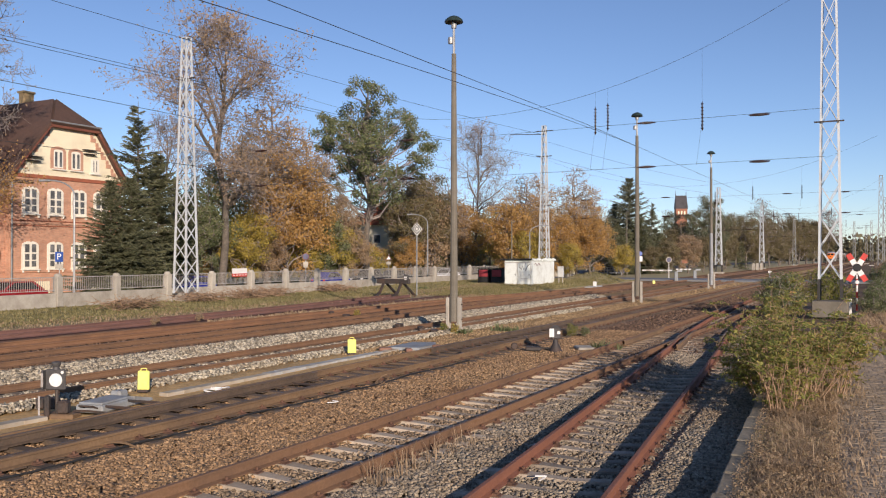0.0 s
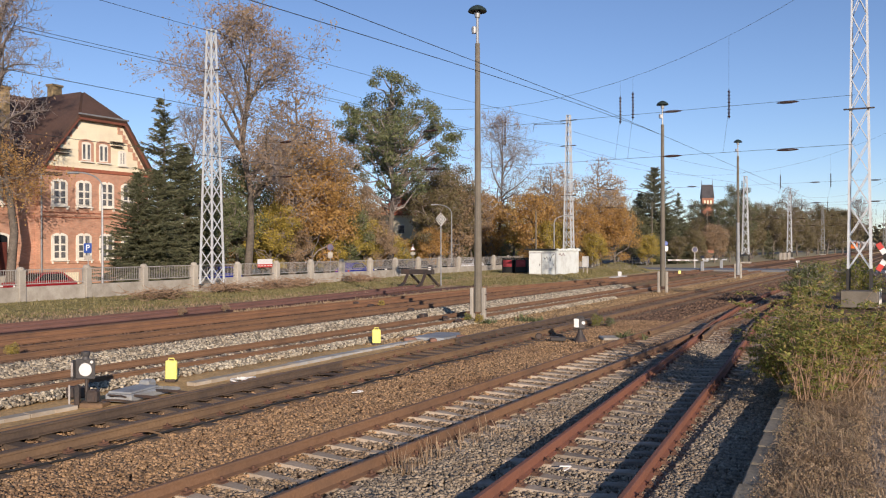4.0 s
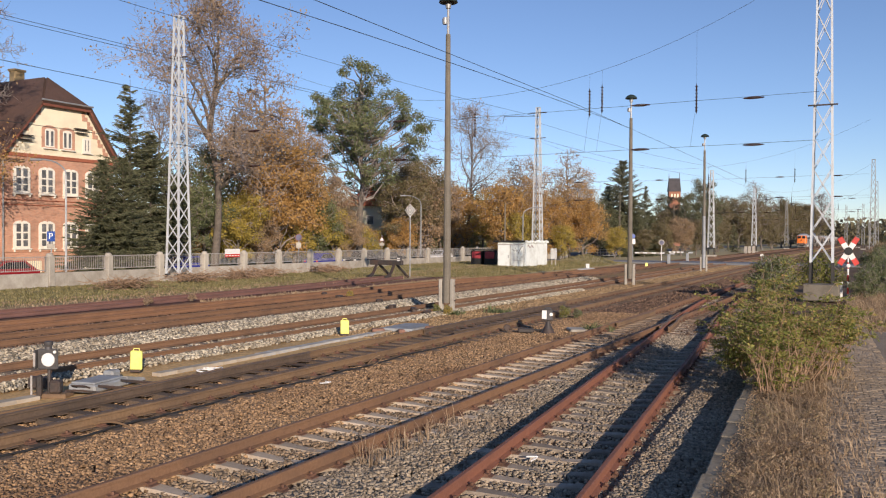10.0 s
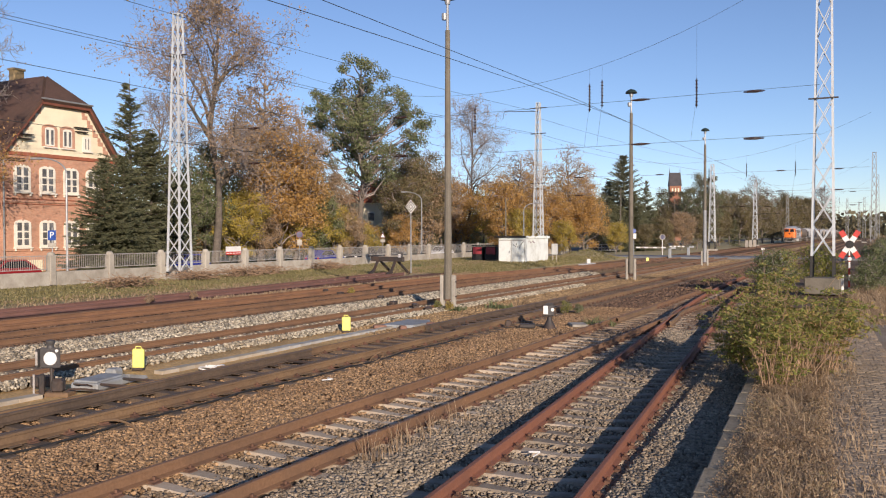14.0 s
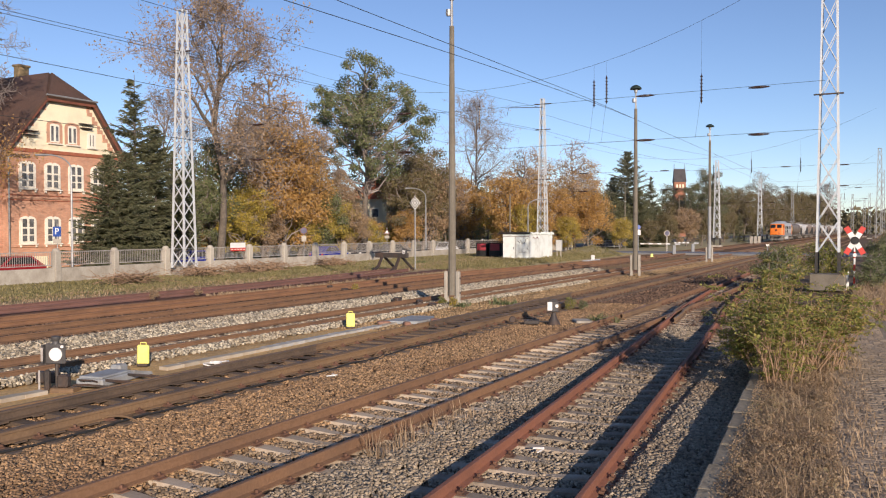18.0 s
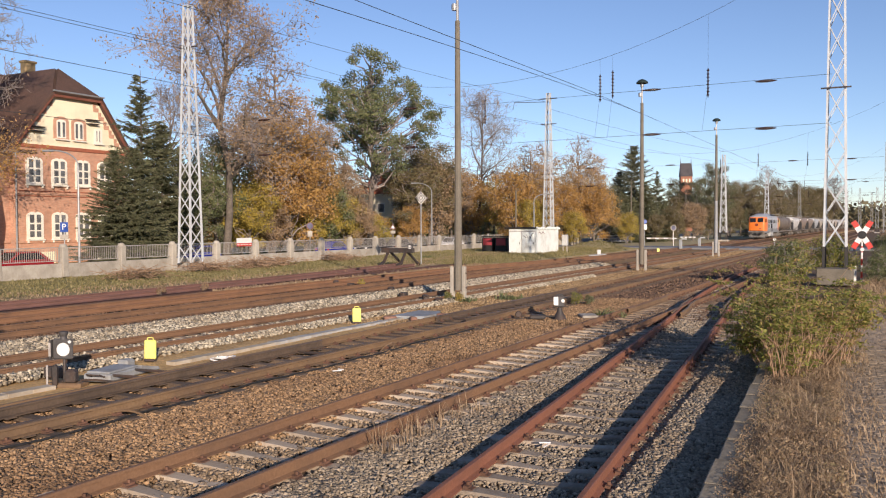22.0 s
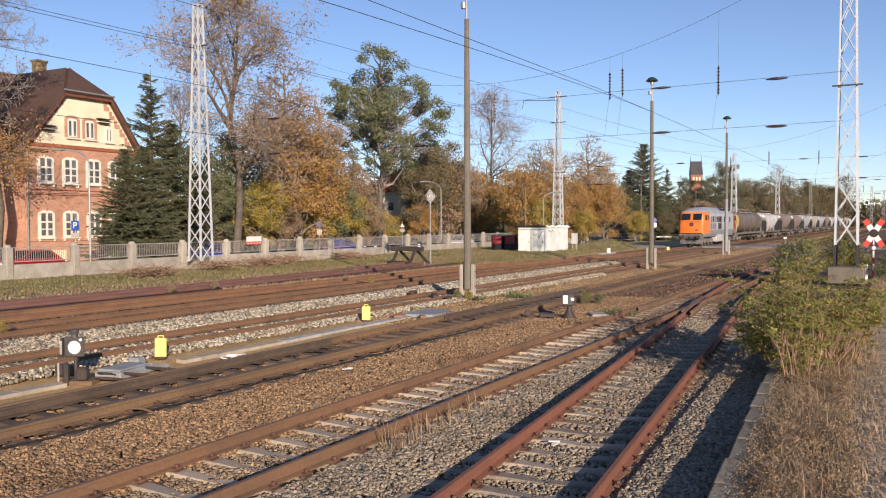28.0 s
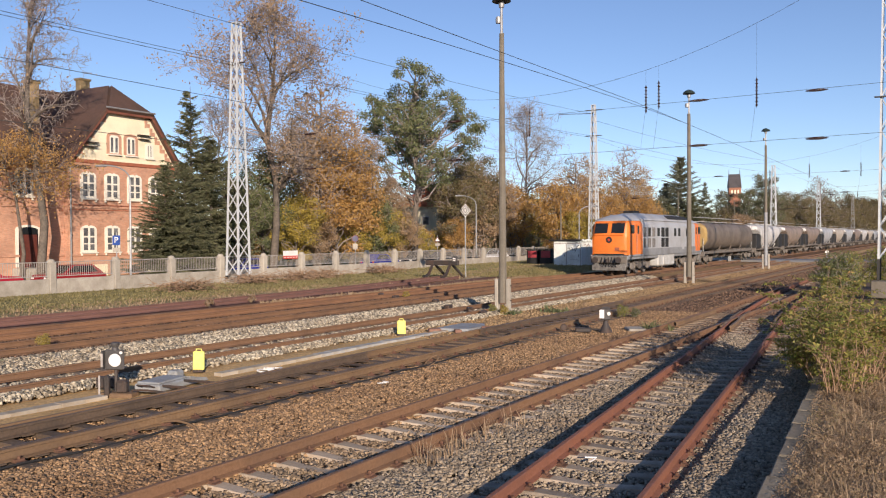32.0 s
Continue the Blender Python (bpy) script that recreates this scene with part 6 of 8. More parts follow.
def point_machine(x, y, turn):
    t = thing("point_machine", "flat grey-painted point machine box beside the dark rails", "machine", pose(x, y, 0, 0, 0, turn))
    part("housing", Geo().box(0, -0.1, 0.07, 0.62, 1.05, 0.16, 0.03), M_GREY_PAINT, t)
    part("lid", Geo().box(-0.02, -0.1, 0.165, 0.54, 0.92, 0.05, 0.02), M_GREY_PAINT, t, "grey lid with rounded edges")
    part("tail", Geo().prism([(0.42, 0.0), (1.05, 0.0), (1.0, 0.06), (0.42, 0.17)], 0, 0.0, 0.3), M_GREY_PAINT, t, "sloping grey cover plate")
    part("motor", Geo().box(-0.3, 0.72, 0.12, 0.26, 0.3, 0.22, 0.04), M_GREY_PAINT, t)
    for k in (-0.5, 0.2):
        part("rod", Geo().tube((0.3, k, 0.12), (1.5, k, 0.1), 0.03, 0.03, 6), M_STEEL_DARK, t)
    part("lock_handle", Geo().pipe([(0.2, -0.62, 0.1), (0.2, -0.78, 0.16), (-0.1, -0.78, 0.16), (-0.1, -0.62, 0.1)], 0.018, 6), M_STEEL_DARK, t)


point_machine(-13.95, 12.1, 12)


def cover_slab():
    t = thing("cover_slab", "flat grey concrete cover slab lying in the sand path", "slab", pose(-14.0, 24.75, 0, 0, 0, 6))
    part("slab", Geo().prism([(-0.62, -1.0), (0.5, -0.8), (0.62, 0.25), (0.35, 1.0), (-0.45, 0.9)], 2, -0.04, 0.09), M_GREY_PAINT, t)
    for u, v, w in ((-0.5, -1.25, 0.3), (0.3, -1.2, 0.22), (0.75, 0.1, 0.2)):
        part("broken_piece", Geo().box(u, v, 0.05, w, w * 1.4, 0.12, 0.03, Matrix.Rotation(u * 2, 3, "Z")), M_BRICK_SHARD, t, "reddish broken lump")


M_BRICK_SHARD = surface("reddish_broken_lump", (0.2, 0.1, 0.07), (0.3, 0.17, 0.12), (0.12, 0.08, 0.06), fine=20, coarse=3, rough=0.9)
cover_slab()
b = thing("flat_stone", "pale flat stone slab lying on the brown ballast", "stone", pose(-8.75, 26.7, 0.0, 0, 0, 30))
part("slab", Geo().box(0, 0, 0.06, 0.55, 0.8, 0.1, 0.03), M_CONCRETE, b)


M_LID = surface("pale_grey_lid_concrete", (0.34, 0.345, 0.335), (0.43, 0.43, 0.41), (0.3, 0.25, 0.18), fine=20, coarse=1.5, rough=0.95, relief=0.2, vary=0.1)
M_TROUGH = surface("sandy_trough_concrete", (0.37, 0.325, 0.255), (0.46, 0.41, 0.33), (0.31, 0.24, 0.16), fine=20, coarse=1.5, rough=0.95, relief=0.3, vary=0.15)


def cable_trough():
    t = thing("cable_trough", "concrete cable trough with pale and grey lids in the sand path", "cable duct")
    rng = random.Random(4)
    pale = Geo().box(0, 0, 0.02, 0.26, 0.496, 0.09, 0.008).mesh("lid")
    grey = Geo().box(0, 0, 0.025, 0.3, 0.495, 0.1, 0.008).mesh("lid")
    grey.materials.append(M_LID)
    for i in range(40):
        y = 4.0 + i * 0.5
        if 10.6 < y < 13.6:
            continue
        g = 17.4 < y < 22.9
        part("lid", grey if g else pale, M_TROUGH, t, at=pose(-14.15 + rng.uniform(-0.01, 0.01), y, -0.02 + rng.uniform(-0.008, 0.006), rng.uniform(-0.6, 0.6), rng.uniform(-0.8, 0.8), rng.uniform(-1, 1)))


cable_trough()


def switch_blades(x, s0, s1, side, label):
    """A pair of thin dark switch rails that lie close to the stock rails, with slide plates and rods."""
    t = thing("turnout", label, "track part")
    pts0 = [(x + side * (HEAD - 0.12 - 0.0016 * (s1 - s) ** 2), s, 0.065) for s in np.arange(s0, s1 + 0.1, 1.0)]
    pts1 = [(x - side * (HEAD - 0.08 - 0.0005 * (s - s0) ** 2), s, 0.065) for s in np.arange(s0, s1 + 0.1, 1.0)]
    for pts in (pts0, pts1):
        part("blade", Geo().sweep(RAIL, pts), M_BLADE, t)
    for s in np.arange(s0, s1, 0.63):
        for k in (-1, 1):
            part("slide_plate", PLATE, M_BLADE, t, at=pose(x + k * (HEAD - 0.1), s, 0.055))
    for s in (s0 + 1.0, s1 - 1.0):
        part("tie_rod", Geo().tube((x - 0.8, s, 0.08), (x + 0.8, s, 0.08), 0.025, 0.025, 6), M_STEEL_DARK, t)


PLATE = Geo().box(0, 0, 0, 0.45, 0.2, 0.02, 0.004).mesh("slide_plate")
switch_blades(-11.75, 6, 17, -1, "black oiled switch blades of the dark track")
switch_blades(-11.75, 23, 36, 1, "black oiled switch blades beside the switch lantern")


def crossing_frog():
    t = thing("switch_frog", "worn steel frog where two rusty tracks meet", "track part")
    g = Geo()
    for d in (-0.14, 0.14):
        g.sweep(RAIL, [(x_yard(s) - HEAD + 0.05 + d, s, 0.062) for s in np.arange(27.5, 34, 1.0)])
    part("wing_rail", g, M_RAIL_DARK, t)
    for fx, k in ((x_yard, 1), (line(-7.14), -1)):
        part("guard_rail", Geo().sweep(RAIL, [(fx(s) + k * (HEAD - 0.13), s, 0.062) for s in np.arange(28, 34, 0.5)]), M_RAIL_DARK, t)


crossing_frog()


def ground_scraps():
    t = thing("rope_scrap", "pale loop of rope dropped beside the dark track", "rope", pose(-13.4, 14.42, 0.03))
    pts = [((0.13 + 0.012 * a) * math.cos(a) * (1 + 0.25 * math.sin(3 * a)), 0.28 * math.sin(a) + 0.03 * a, 0.03 + 0.02 * math.sin(2 * a)) for a in np.linspace(0, 9.5, 34)]
    part("loop", Geo().pipe(pts, 0.018, 6), M_WHITE, t)
    for x, y, turn in ((-10.0, 14.25, 20), (-4.08, 10.67, 60), (-11.3, 10.6, 80)):
        p = thing("paper_scrap", "crumpled white scrap lying on the ballast", "litter", pose(x, y, 0.09, 0, 0, turn))
        g = Geo().box(0, 0, 0, 0.2, 0.02, 0.02, 0.005, Matrix.Rotation(0.5, 3, "Z")).box(0.05, 0.1, 0.01, 0.16, 0.03, 0.02, 0.005, Matrix.Rotation(-0.6, 3, "Z"))
        part("scrap", g, M_WHITE, p)
    h = thing("hose_loop", "bent wire hoop sticking out beside the rail", "wire", pose(-10.55, 9.35, 0))
    part("hoop", Geo().pipe([(0.5 * math.cos(a), 0.05 * math.sin(a), 0.16 * math.sin(a)) for a in np.linspace(0.1, 3.0, 12)], 0.018, 6), M_RAIL_DARK, h)


ground_scraps()


def ground_cable():
    """A cable lying along the ends of the timber sleepers."""
    t = thing("ground_cable", "black signal cable lying along the dark track", "cable")
    rng = random.Random(6)
    pts, y = [], 4.0
    while y < 22:
        pts.append((-10.62 + 0.05 * math.sin(0.9 * y) + rng.uniform(-0.02, 0.02), y, 0.055 + 0.03 * max(0.0, math.sin(2.1 * y))))
        y += 0.35
    part("sheath", Geo().pipe(pts, 0.017, 6), M_RUBBER, t)
    part("loop", Geo().pipe([(-10.62 + 0.12 * math.cos(a), 17.2 + 0.25 * math.sin(a), 0.12 + 0.1 * math.sin(a)) for a in np.linspace(0, 6.0, 16)], 0.015, 6), M_RAIL_DARK, t, "rusty wire loop")


ground_cable()
# ballast: rusty between the near tracks, grey on the siding, pale ridges along the main lines
stones("small brown rust-stained ballast stones", M_STONE_BROWN, (-10.85, -8.05), (3.5, 34), 42000, 0.029, 0.015, 0.03, 1)
stones("brown ballast inside the dark track", M_STONE_BROWN, (-12.7, -10.8), (5, 34), 7000, 0.036, -0.02, 0.0, 2)
stones("brownish ballast between the pale sleepers", M_STONE_MIX, (-7.8, -6.5), (4, 36), 12000, 0.036, 0.0, 0.01, 3)
stones("brown ballast shoulder of the pale track", M_STONE_BROWN, (-8.8, -7.75), (4, 40), 10000, 0.036, 0.02, 0.02, 4)
stones("grey ballast between the two near tracks", M_STONE_GREY, (0.85, 2.2), (4, 27), 18000, 0.034, 0.02, 0.03, 5, lambda s: -7.14)
stones("grey ballast of the rusty siding", M_STONE_GREY, (-1.6, 1.9), (4, 30), 36000, 0.031, 0.005, 0.0, 6, x_yard)
stones("pale coarse ballast ridge along the main line", M_STONE_PALE, (-20.4, -18.5), (9, 62), 26000, 0.052, 0.02, 0.16, 7)
stones("pale coarse ballast edge by the sand path", M_STONE_PALE, (-15.75, -15.2), (5, 48), 9000, 0.047, 0.02, 0.12, 8)
stones("pale ballast inside the main line", M_STONE_PALE, (-17.3, -15.9), (8, 60), 5000, 0.05, 0.0, 0.0, 9)
stones("brown ballast inside the train's track", M_STONE_RUST, (-24.3, -20.9), (12, 80), 12000, 0.05, 0.0, 0.02, 10)
stones("loose brown stones by the sand path", M_STONE_BROWN, (-13.3, -12.6), (4, 40), 5000, 0.035, 0.0, 0.0, 11)


stones("fine sandy gravel of the path between the tracks", M_STONE_SAND, (-15.3, -12.9), (22, 100), 14000, 0.035, -0.005, 0.0, 17)
stones("brown ballast about the turnout", M_STONE_RUST, (-1.9, 2.2), (26, 60), 14000, 0.045, 0.005, 0.0, 16, x_yard)
stones("brown ballast farther along the near tracks", M_STONE_RUST, (-12.6, -5.2), (34, 95), 22000, 0.06, 0.0, 0.02, 12)
stones("dull brown ballast around the main lines", M_STONE_RUST, (-24.5, -20.3), (60, 100), 9000, 0.06, 0.0, 0.0, 13)
stones("rusty ballast of the sidings", M_STONE_RUST, (-26.6, -24.0), (12, 60), 7000, 0.045, 0.0, 0.0, 14)
stones("grey ballast heaped against the platform edge", M_STONE_GREY, (-1.25, -0.02), (4, 27), 20000, 0.033, 0.02, 0.03, 15, x_edge)
stones("grey ballast lying higher along the platform edge", M_STONE_GREY, (-1.0, -0.02), (4, 27), 20000, 0.033, 0.085, 0.035, 18, x_edge)
for bx, by, turn in ((-15.6, 29.1, 10), (-16.8, 30.2, 40), (-18.3, 31.0, 0), (-20.4, 33.4, 15), (-23.5, 34.7, 5), (-25.3, 36.0, 25), (-17.6, 56.5, 0)):
    b = thing("rail_brake_shoe", "dark rusty steel block lying by the rail", "track part", pose(bx, by, 0.02, 0, 0, turn), "dark blocks by the rails")
    part("block", Geo().box(0, 0, 0.1, 0.24, 0.38, 0.18, 0.03), M_STEEL_DARK, b)
    part("grip", Geo().pipe([(-0.08, -0.2, 0.1), (-0.04, -0.3, 0.18), (0.08, -0.2, 0.1)], 0.018, 6), M_STEEL_DARK, b)


def brush_pile(x, y, spread, count, seed):
    rng = np.random.default_rng(seed)
    p0 = np.stack([rng.normal(0, spread, count), rng.normal(0, spread * 1.3, count), 0.1 + 0.45 * rng.random(count)], 1)
    d = rng.normal(0, 1, (count, 3)) * np.array([1, 1, 0.3])
    d /= np.linalg.norm(d, axis=1, keepdims=True)
    L = 0.4 + 0.9 * rng.random(count)
    p1 = p0 + d * L[:, None]
    p1[:, 2] = np.clip(p1[:, 2], 0.03, 0.9)
    t = thing("brushwood", "heap of dry cut brushwood before the fence", "brushwood", pose(x, y, 0), "brush heaps", kind="stuff")
    part("twig_tangle", raw_mesh("twig_tangle", *tubes(p0, p1, np.full(count, 0.018), np.full(count, 0.008), 4)), M_STEM, t)


for x, y, k in ((-38.2, 34.8, 1), (-40.5, 43.0, 2), (-41.5, 51.0, 3), (-40.8, 47.5, 4), (-41.8, 60.0, 5)):
    brush_pile(x, y, 0.7, 260, k)


# ---- platform growth ----
def blades(name, label, material, xs, ys, count, height, lean, seed, fx=None, z=PLATFORM, width=0.006, power=1.6):
    rng = np.random.default_rng(seed)
    y = ys[0] + (ys[1] - ys[0]) * rng.random(count) ** power
    x = xs[0] + (xs[1] - xs[0]) * rng.random(count)
    if fx is not None:
        x = x + np.array([fx(v) for v in y])
    clump = np.array([0.45 + 1.1 * max(0.0, noise.noise((a * 1.7, b * 1.7, 3.0)) + 0.35) for a, b in zip(x, y)])
    h = height * (0.35 + 0.8 * rng.random(count)) * clump
    a = rng.random(count) * 2 * np.pi
    d = np.stack([np.cos(a), np.sin(a), np.zeros(count)], 1)
    tilt = lean * h * (0.3 + rng.random(count))
    base = np.stack([x, y, z - 0.01 + (np.array([bank(a, b) for a, b in zip(x, y)]) if z == 0 else np.zeros(count))], 1)
    side = np.stack([-d[:, 1], d[:, 0], np.zeros(count)], 1) * width * (0.6 + rng.random(count))[:, None]
    mid = base + d * (tilt * 0.35)[:, None] + np.stack([0 * h, 0 * h, 0.6 * h], 1)
    tip = base + d * tilt[:, None] + np.stack([0 * h, 0 * h, h], 1)
    v = np.stack([base - side, base + side, mid + side * 0.8, mid - side * 0.8, tip + side * 0.2, tip - side * 0.2], 1)
    i = 6 * np.arange(count)[:, None]
    f = np.concatenate([i + np.array([[0, 1, 2, 3]]), i + np.array([[3, 2, 4, 5]])], 0)
    return solid(name, raw_mesh(name, v.reshape(-1, 3), f), material, label, "grass", kind="stuff")


blades("dry_grass", "dense dry brown grass along the platform edge", M_DRY_GRASS, (0.45, 1.3), (4, 24), 45000, 0.09, 2.2, 1, x_edge, width=0.0045)
blades("dry_grass", "feathery dry weeds along the platform edge", M_DRY_GRASS, (0.55, 1.2), (5, 17), 1200, 0.24, 1.4, 21, x_edge, width=0.003)
blades("dry_grass", "sparse dry grass over the paving", M_DRY_GRASS, (1.2, 1.9), (4, 26), 5000, 0.12, 0.9, 2, x_edge)
blades("dry_grass", "tall dry weed stalks at the platform edge", M_DRY_GRASS, (0.5, 1.2), (7, 18), 110, 0.42, 0.5, 3, x_edge, width=0.004)
blades("dry_grass", "dry tufts beside the pale track", M_DRY_GRASS, (0.9, 1.3), (9.5, 12.5), 220, 0.3, 0.6, 4, line(-7.14), z=0.03)
blades("verge_grass", "short green and brown verge grass by the fence", M_GRASS, (-43.6, -33.5), (18, 110), 60000, 0.1, 0.9, 5, None, z=0, width=0.02, power=1.0)
blades("verge_grass", "dry yellowish grass along the stub track", M_DRY_GRASS, (-35.5, -31.2), (18, 95), 9000, 0.12, 0.8, 6, None, z=0, width=0.02, power=1.0)
blades("verge_grass", "dry grass strip between the sidings", M_DRY_GRASS, (-28.2, -26.6), (30, 60), 5000, 0.14, 0.8, 7, None, z=0, width=0.02, power=1.0)
for gx, gy in ((-15.3, 30.4), (-8.2, 27.2), (-36.5, 66), (-19.5, 12.0), (-13.9, 32.0)):
    blades("weed_tuft", "green weeds growing beside the track", M_LEAF_OAK, (gx - 0.5, gx + 0.6), (gy - 0.4, gy + 0.4), 150, 0.22, 0.9, int(-gx * 10), None, z=0, width=0.022, power=1.0)
for wx_, wy_, ws_, wm_ in ((-10.5, 30.6, 0.13, M_LEAF_BUSH), (-10.1, 30.9, 0.1, M_LEAF_OAK), (-15.1, 29.9, 0.1, M_LEAF_YELLOW), (-15.7, 30.1, 0.1, M_LEAF_BUSH), (-21.8, 14.6, 0.11, M_LEAF_YELLOW), (-28.3, 29.7, 0.11, M_LEAF_BROWN), (-28.4, 27.1, 0.12, M_LEAF_BROWN), (-23.4, 35.5, 0.1, M_LEAF_YELLOW)):
    plant_tree(SHRUB, "small leafy weed bush growing between the tracks", wx_, wy_, wx_ * 77, ws_, wm_, "weed", group="weeds between the tracks")
blades("verge_grass", "short olive grass before the white hut", M_GRASS, (-33.0, -26.8), (58, 103), 26000, 0.16, 0.8, 15, None, z=0, width=0.02, power=1.0)
blades("dry_grass", "brown grass bank beyond the platform end", M_DRY_GRASS, (-1.2, 2.2), (27, 60), 16000, 0.35, 0.8, 12, None, z=0, width=0.012, power=1.2)


def dry_weeds():
    """Scrubby dead weeds and litter in low mounds behind the edge stones."""
    rng = np.random.default_rng(44)
    n = 34000
    y = 5 + 20 * rng.random(n) ** 1.7
    k = rng.random(n)
    x = np.array([x_edge(v) for v in y]) + 0.17 + 1.2 * k
    mound = np.array([max(0.0, 0.5 + noise.noise((a * 2.3, b * 2.3, 7.0))) for a, b in zip(x, y)])
    z = PLATFORM + rng.random(n) ** 1.6 * 0.17 * mound * np.clip(k * 3.0, 0.15, 1.0)
    return solid("dry_weeds", raw_mesh("dry_weeds", *leaf_cards(rng, np.stack([x, y, z], 1), 4, 0.025, 0.0125)), M_DRY_WEED, "scrubby dead brown weeds along the platform edge", "weeds", kind="stuff")


M_DRY_WEED = foliage("dead_brown_weeds", [(0.22, 0.15, 0.09), (0.32, 0.225, 0.14), (0.42, 0.31, 0.195), (0.3, 0.25, 0.12)], through_light=0.3)
dry_weeds()


def setts():
    """Worn paving stones; the nearest are single pieces."""
    t = tagged(new("paving"), "worn grey sett paving on the platform", kind="structure")
    rng = random.Random(9)
    shapes = [Geo().box(0, 0, 0, 0.152 + 0.01 * k, 0.1, 0.06, 0.012).mesh("sett") for k in range(3)]
    for me in shapes:
        me.materials.append(M_SETT)
    rest, n = Geo(), 0
    for j in range(-1, 230):
        y = 6.5 + j * 0.105
        for i in range(9):
            x = x_edge(y) + 1.15 + i * 0.165 + (0.08 if j % 2 else 0) + rng.uniform(-0.01, 0.01)
            if x > 0.45 or rng.random() < 0.04 or (x < x_edge(y) + 1.3 and rng.random() < 0.5):
                continue
            m = pose(x, y, PLATFORM - 0.018 + rng.uniform(-0.008, 0.008), rng.uniform(-1.2, 1.2), rng.uniform(-1.2, 1.2), rng.uniform(-5, 5))
            if n < 300 and y > 8.0:
                part("sett", shapes[n % 3], M_SETT, t, at=m)
                n += 1
            else:
                q = m.to_3x3()
                rest.box(*m.translation, 0.158, 0.1, 0.06, 0.012, q)
    tagged(part("far_sett", rest, M_SETT, t), kind="stuff")


M_SETT = surface("worn_grey_sett", (0.25, 0.19, 0.13), (0.36, 0.285, 0.2), (0.2, 0.15, 0.1), fine=25, coarse=2, rough=0.9, relief=0.3, vary=0.2, island=0.2)
setts()


def foreground_bush():
    """A man-high thicket from several roots: bare upright stems below, long feathered leaves above, hanging over the platform edge."""
    t = thing("bush", "leafy yellow-green bush with brown stems growing on the platform edge", "bush", pose(-1.7, 16.0, PLATFORM - 0.05))
    rng = np.random.default_rng(17)
    p0, p1, r0, r1, leaf_v = [], [], [], [], []
    roots = ((0.05, 0.0, 0.36, 1.5, 46, 0.0, 0.75), (-0.4, 3.3, 0.4, 2.1, 38, -0.08, 0.5), (0.65, 2.3, 0.36, 1.6, 32, 0.18, 0.55), (-0.45, 1.7, 0.3, 1.15, 22, -0.4, 0.12), (0.2, 1.3, 0.4, 1.7, 16, 0.05, 0.7))
    for cx, cy, wide, tall, stems, lean, bare in roots:
        for i in range(stems):
            a, rad = rng.random() * 2 * np.pi, wide * np.sqrt(rng.random())
            p = np.array([cx + rad * np.cos(a), cy + rad * np.sin(a) * 1.4, 0.0])
            d = np.array([np.cos(a) * rad * 0.9 + lean, np.sin(a) * rad * 1.1, 1.0]) + rng.normal(0, 0.2, 3)
            d /= np.linalg.norm(d)
            L = tall * (0.5 + 0.62 * rng.random())
            n, r = 7, 0.007 + 0.006 * rng.random()
            for k in range(n):
                q = p + d * L / n
                p0.append(p); p1.append(q); r0.append(r * (1 - 0.6 * k / n)); r1.append(r * (1 - 0.6 * (k + 1) / n))
                d = d + rng.normal(0, 0.13, 3)
                d /= np.linalg.norm(d)
                if q[2] > bare + 0.4 * rng.random() or rng.random() < 0.12:
                    for _ in range(4):
                        b = rng.random() * 2 * np.pi
                        out = np.array([np.cos(b), np.sin(b), 0.55 * rng.random() - 0.05])
                        Lf = 0.16 + 0.2 * rng.random()
                        tip = q + out * Lf - np.array([0, 0, 0.06])
                        p0.append(q); p1.append(tip); r0.append(0.0035); r1.append(0.0015)
                        sd = np.cross(out, [0, 0, 1.0]); sd /= np.linalg.norm(sd)
                        for m in range(6):
                            c = q + (tip - q) * (0.2 + 0.15 * m)
                            for s in (-1, 1):
                                e = (sd * s + out * 0.45 + np.array([0, 0, rng.normal(-0.35, 0.6)]))
                                e /= np.linalg.norm(e)
                                ln, w = 0.085 * (0.6 + 0.6 * rng.random()), 0.013
                                wv = (out + np.array([0, 0, rng.normal(0, 0.8)])) * w
                                leaf_v += [c, c + e * ln * 0.5 + wv, c + e * ln, c + e * ln * 0.5 - wv]
                p = q
    part("stem_growth", raw_mesh("stem_growth", *tubes(np.array(p0), np.array(p1), np.array(r0), np.array(r1), 4)), M_STEM, t, "thin brown stems")
    lv = np.array(leaf_v)
    part("foliage", raw_mesh("foliage", lv, np.arange(len(lv)).reshape(-1, 4)), M_LEAF_BUSH, t)


foreground_bush()


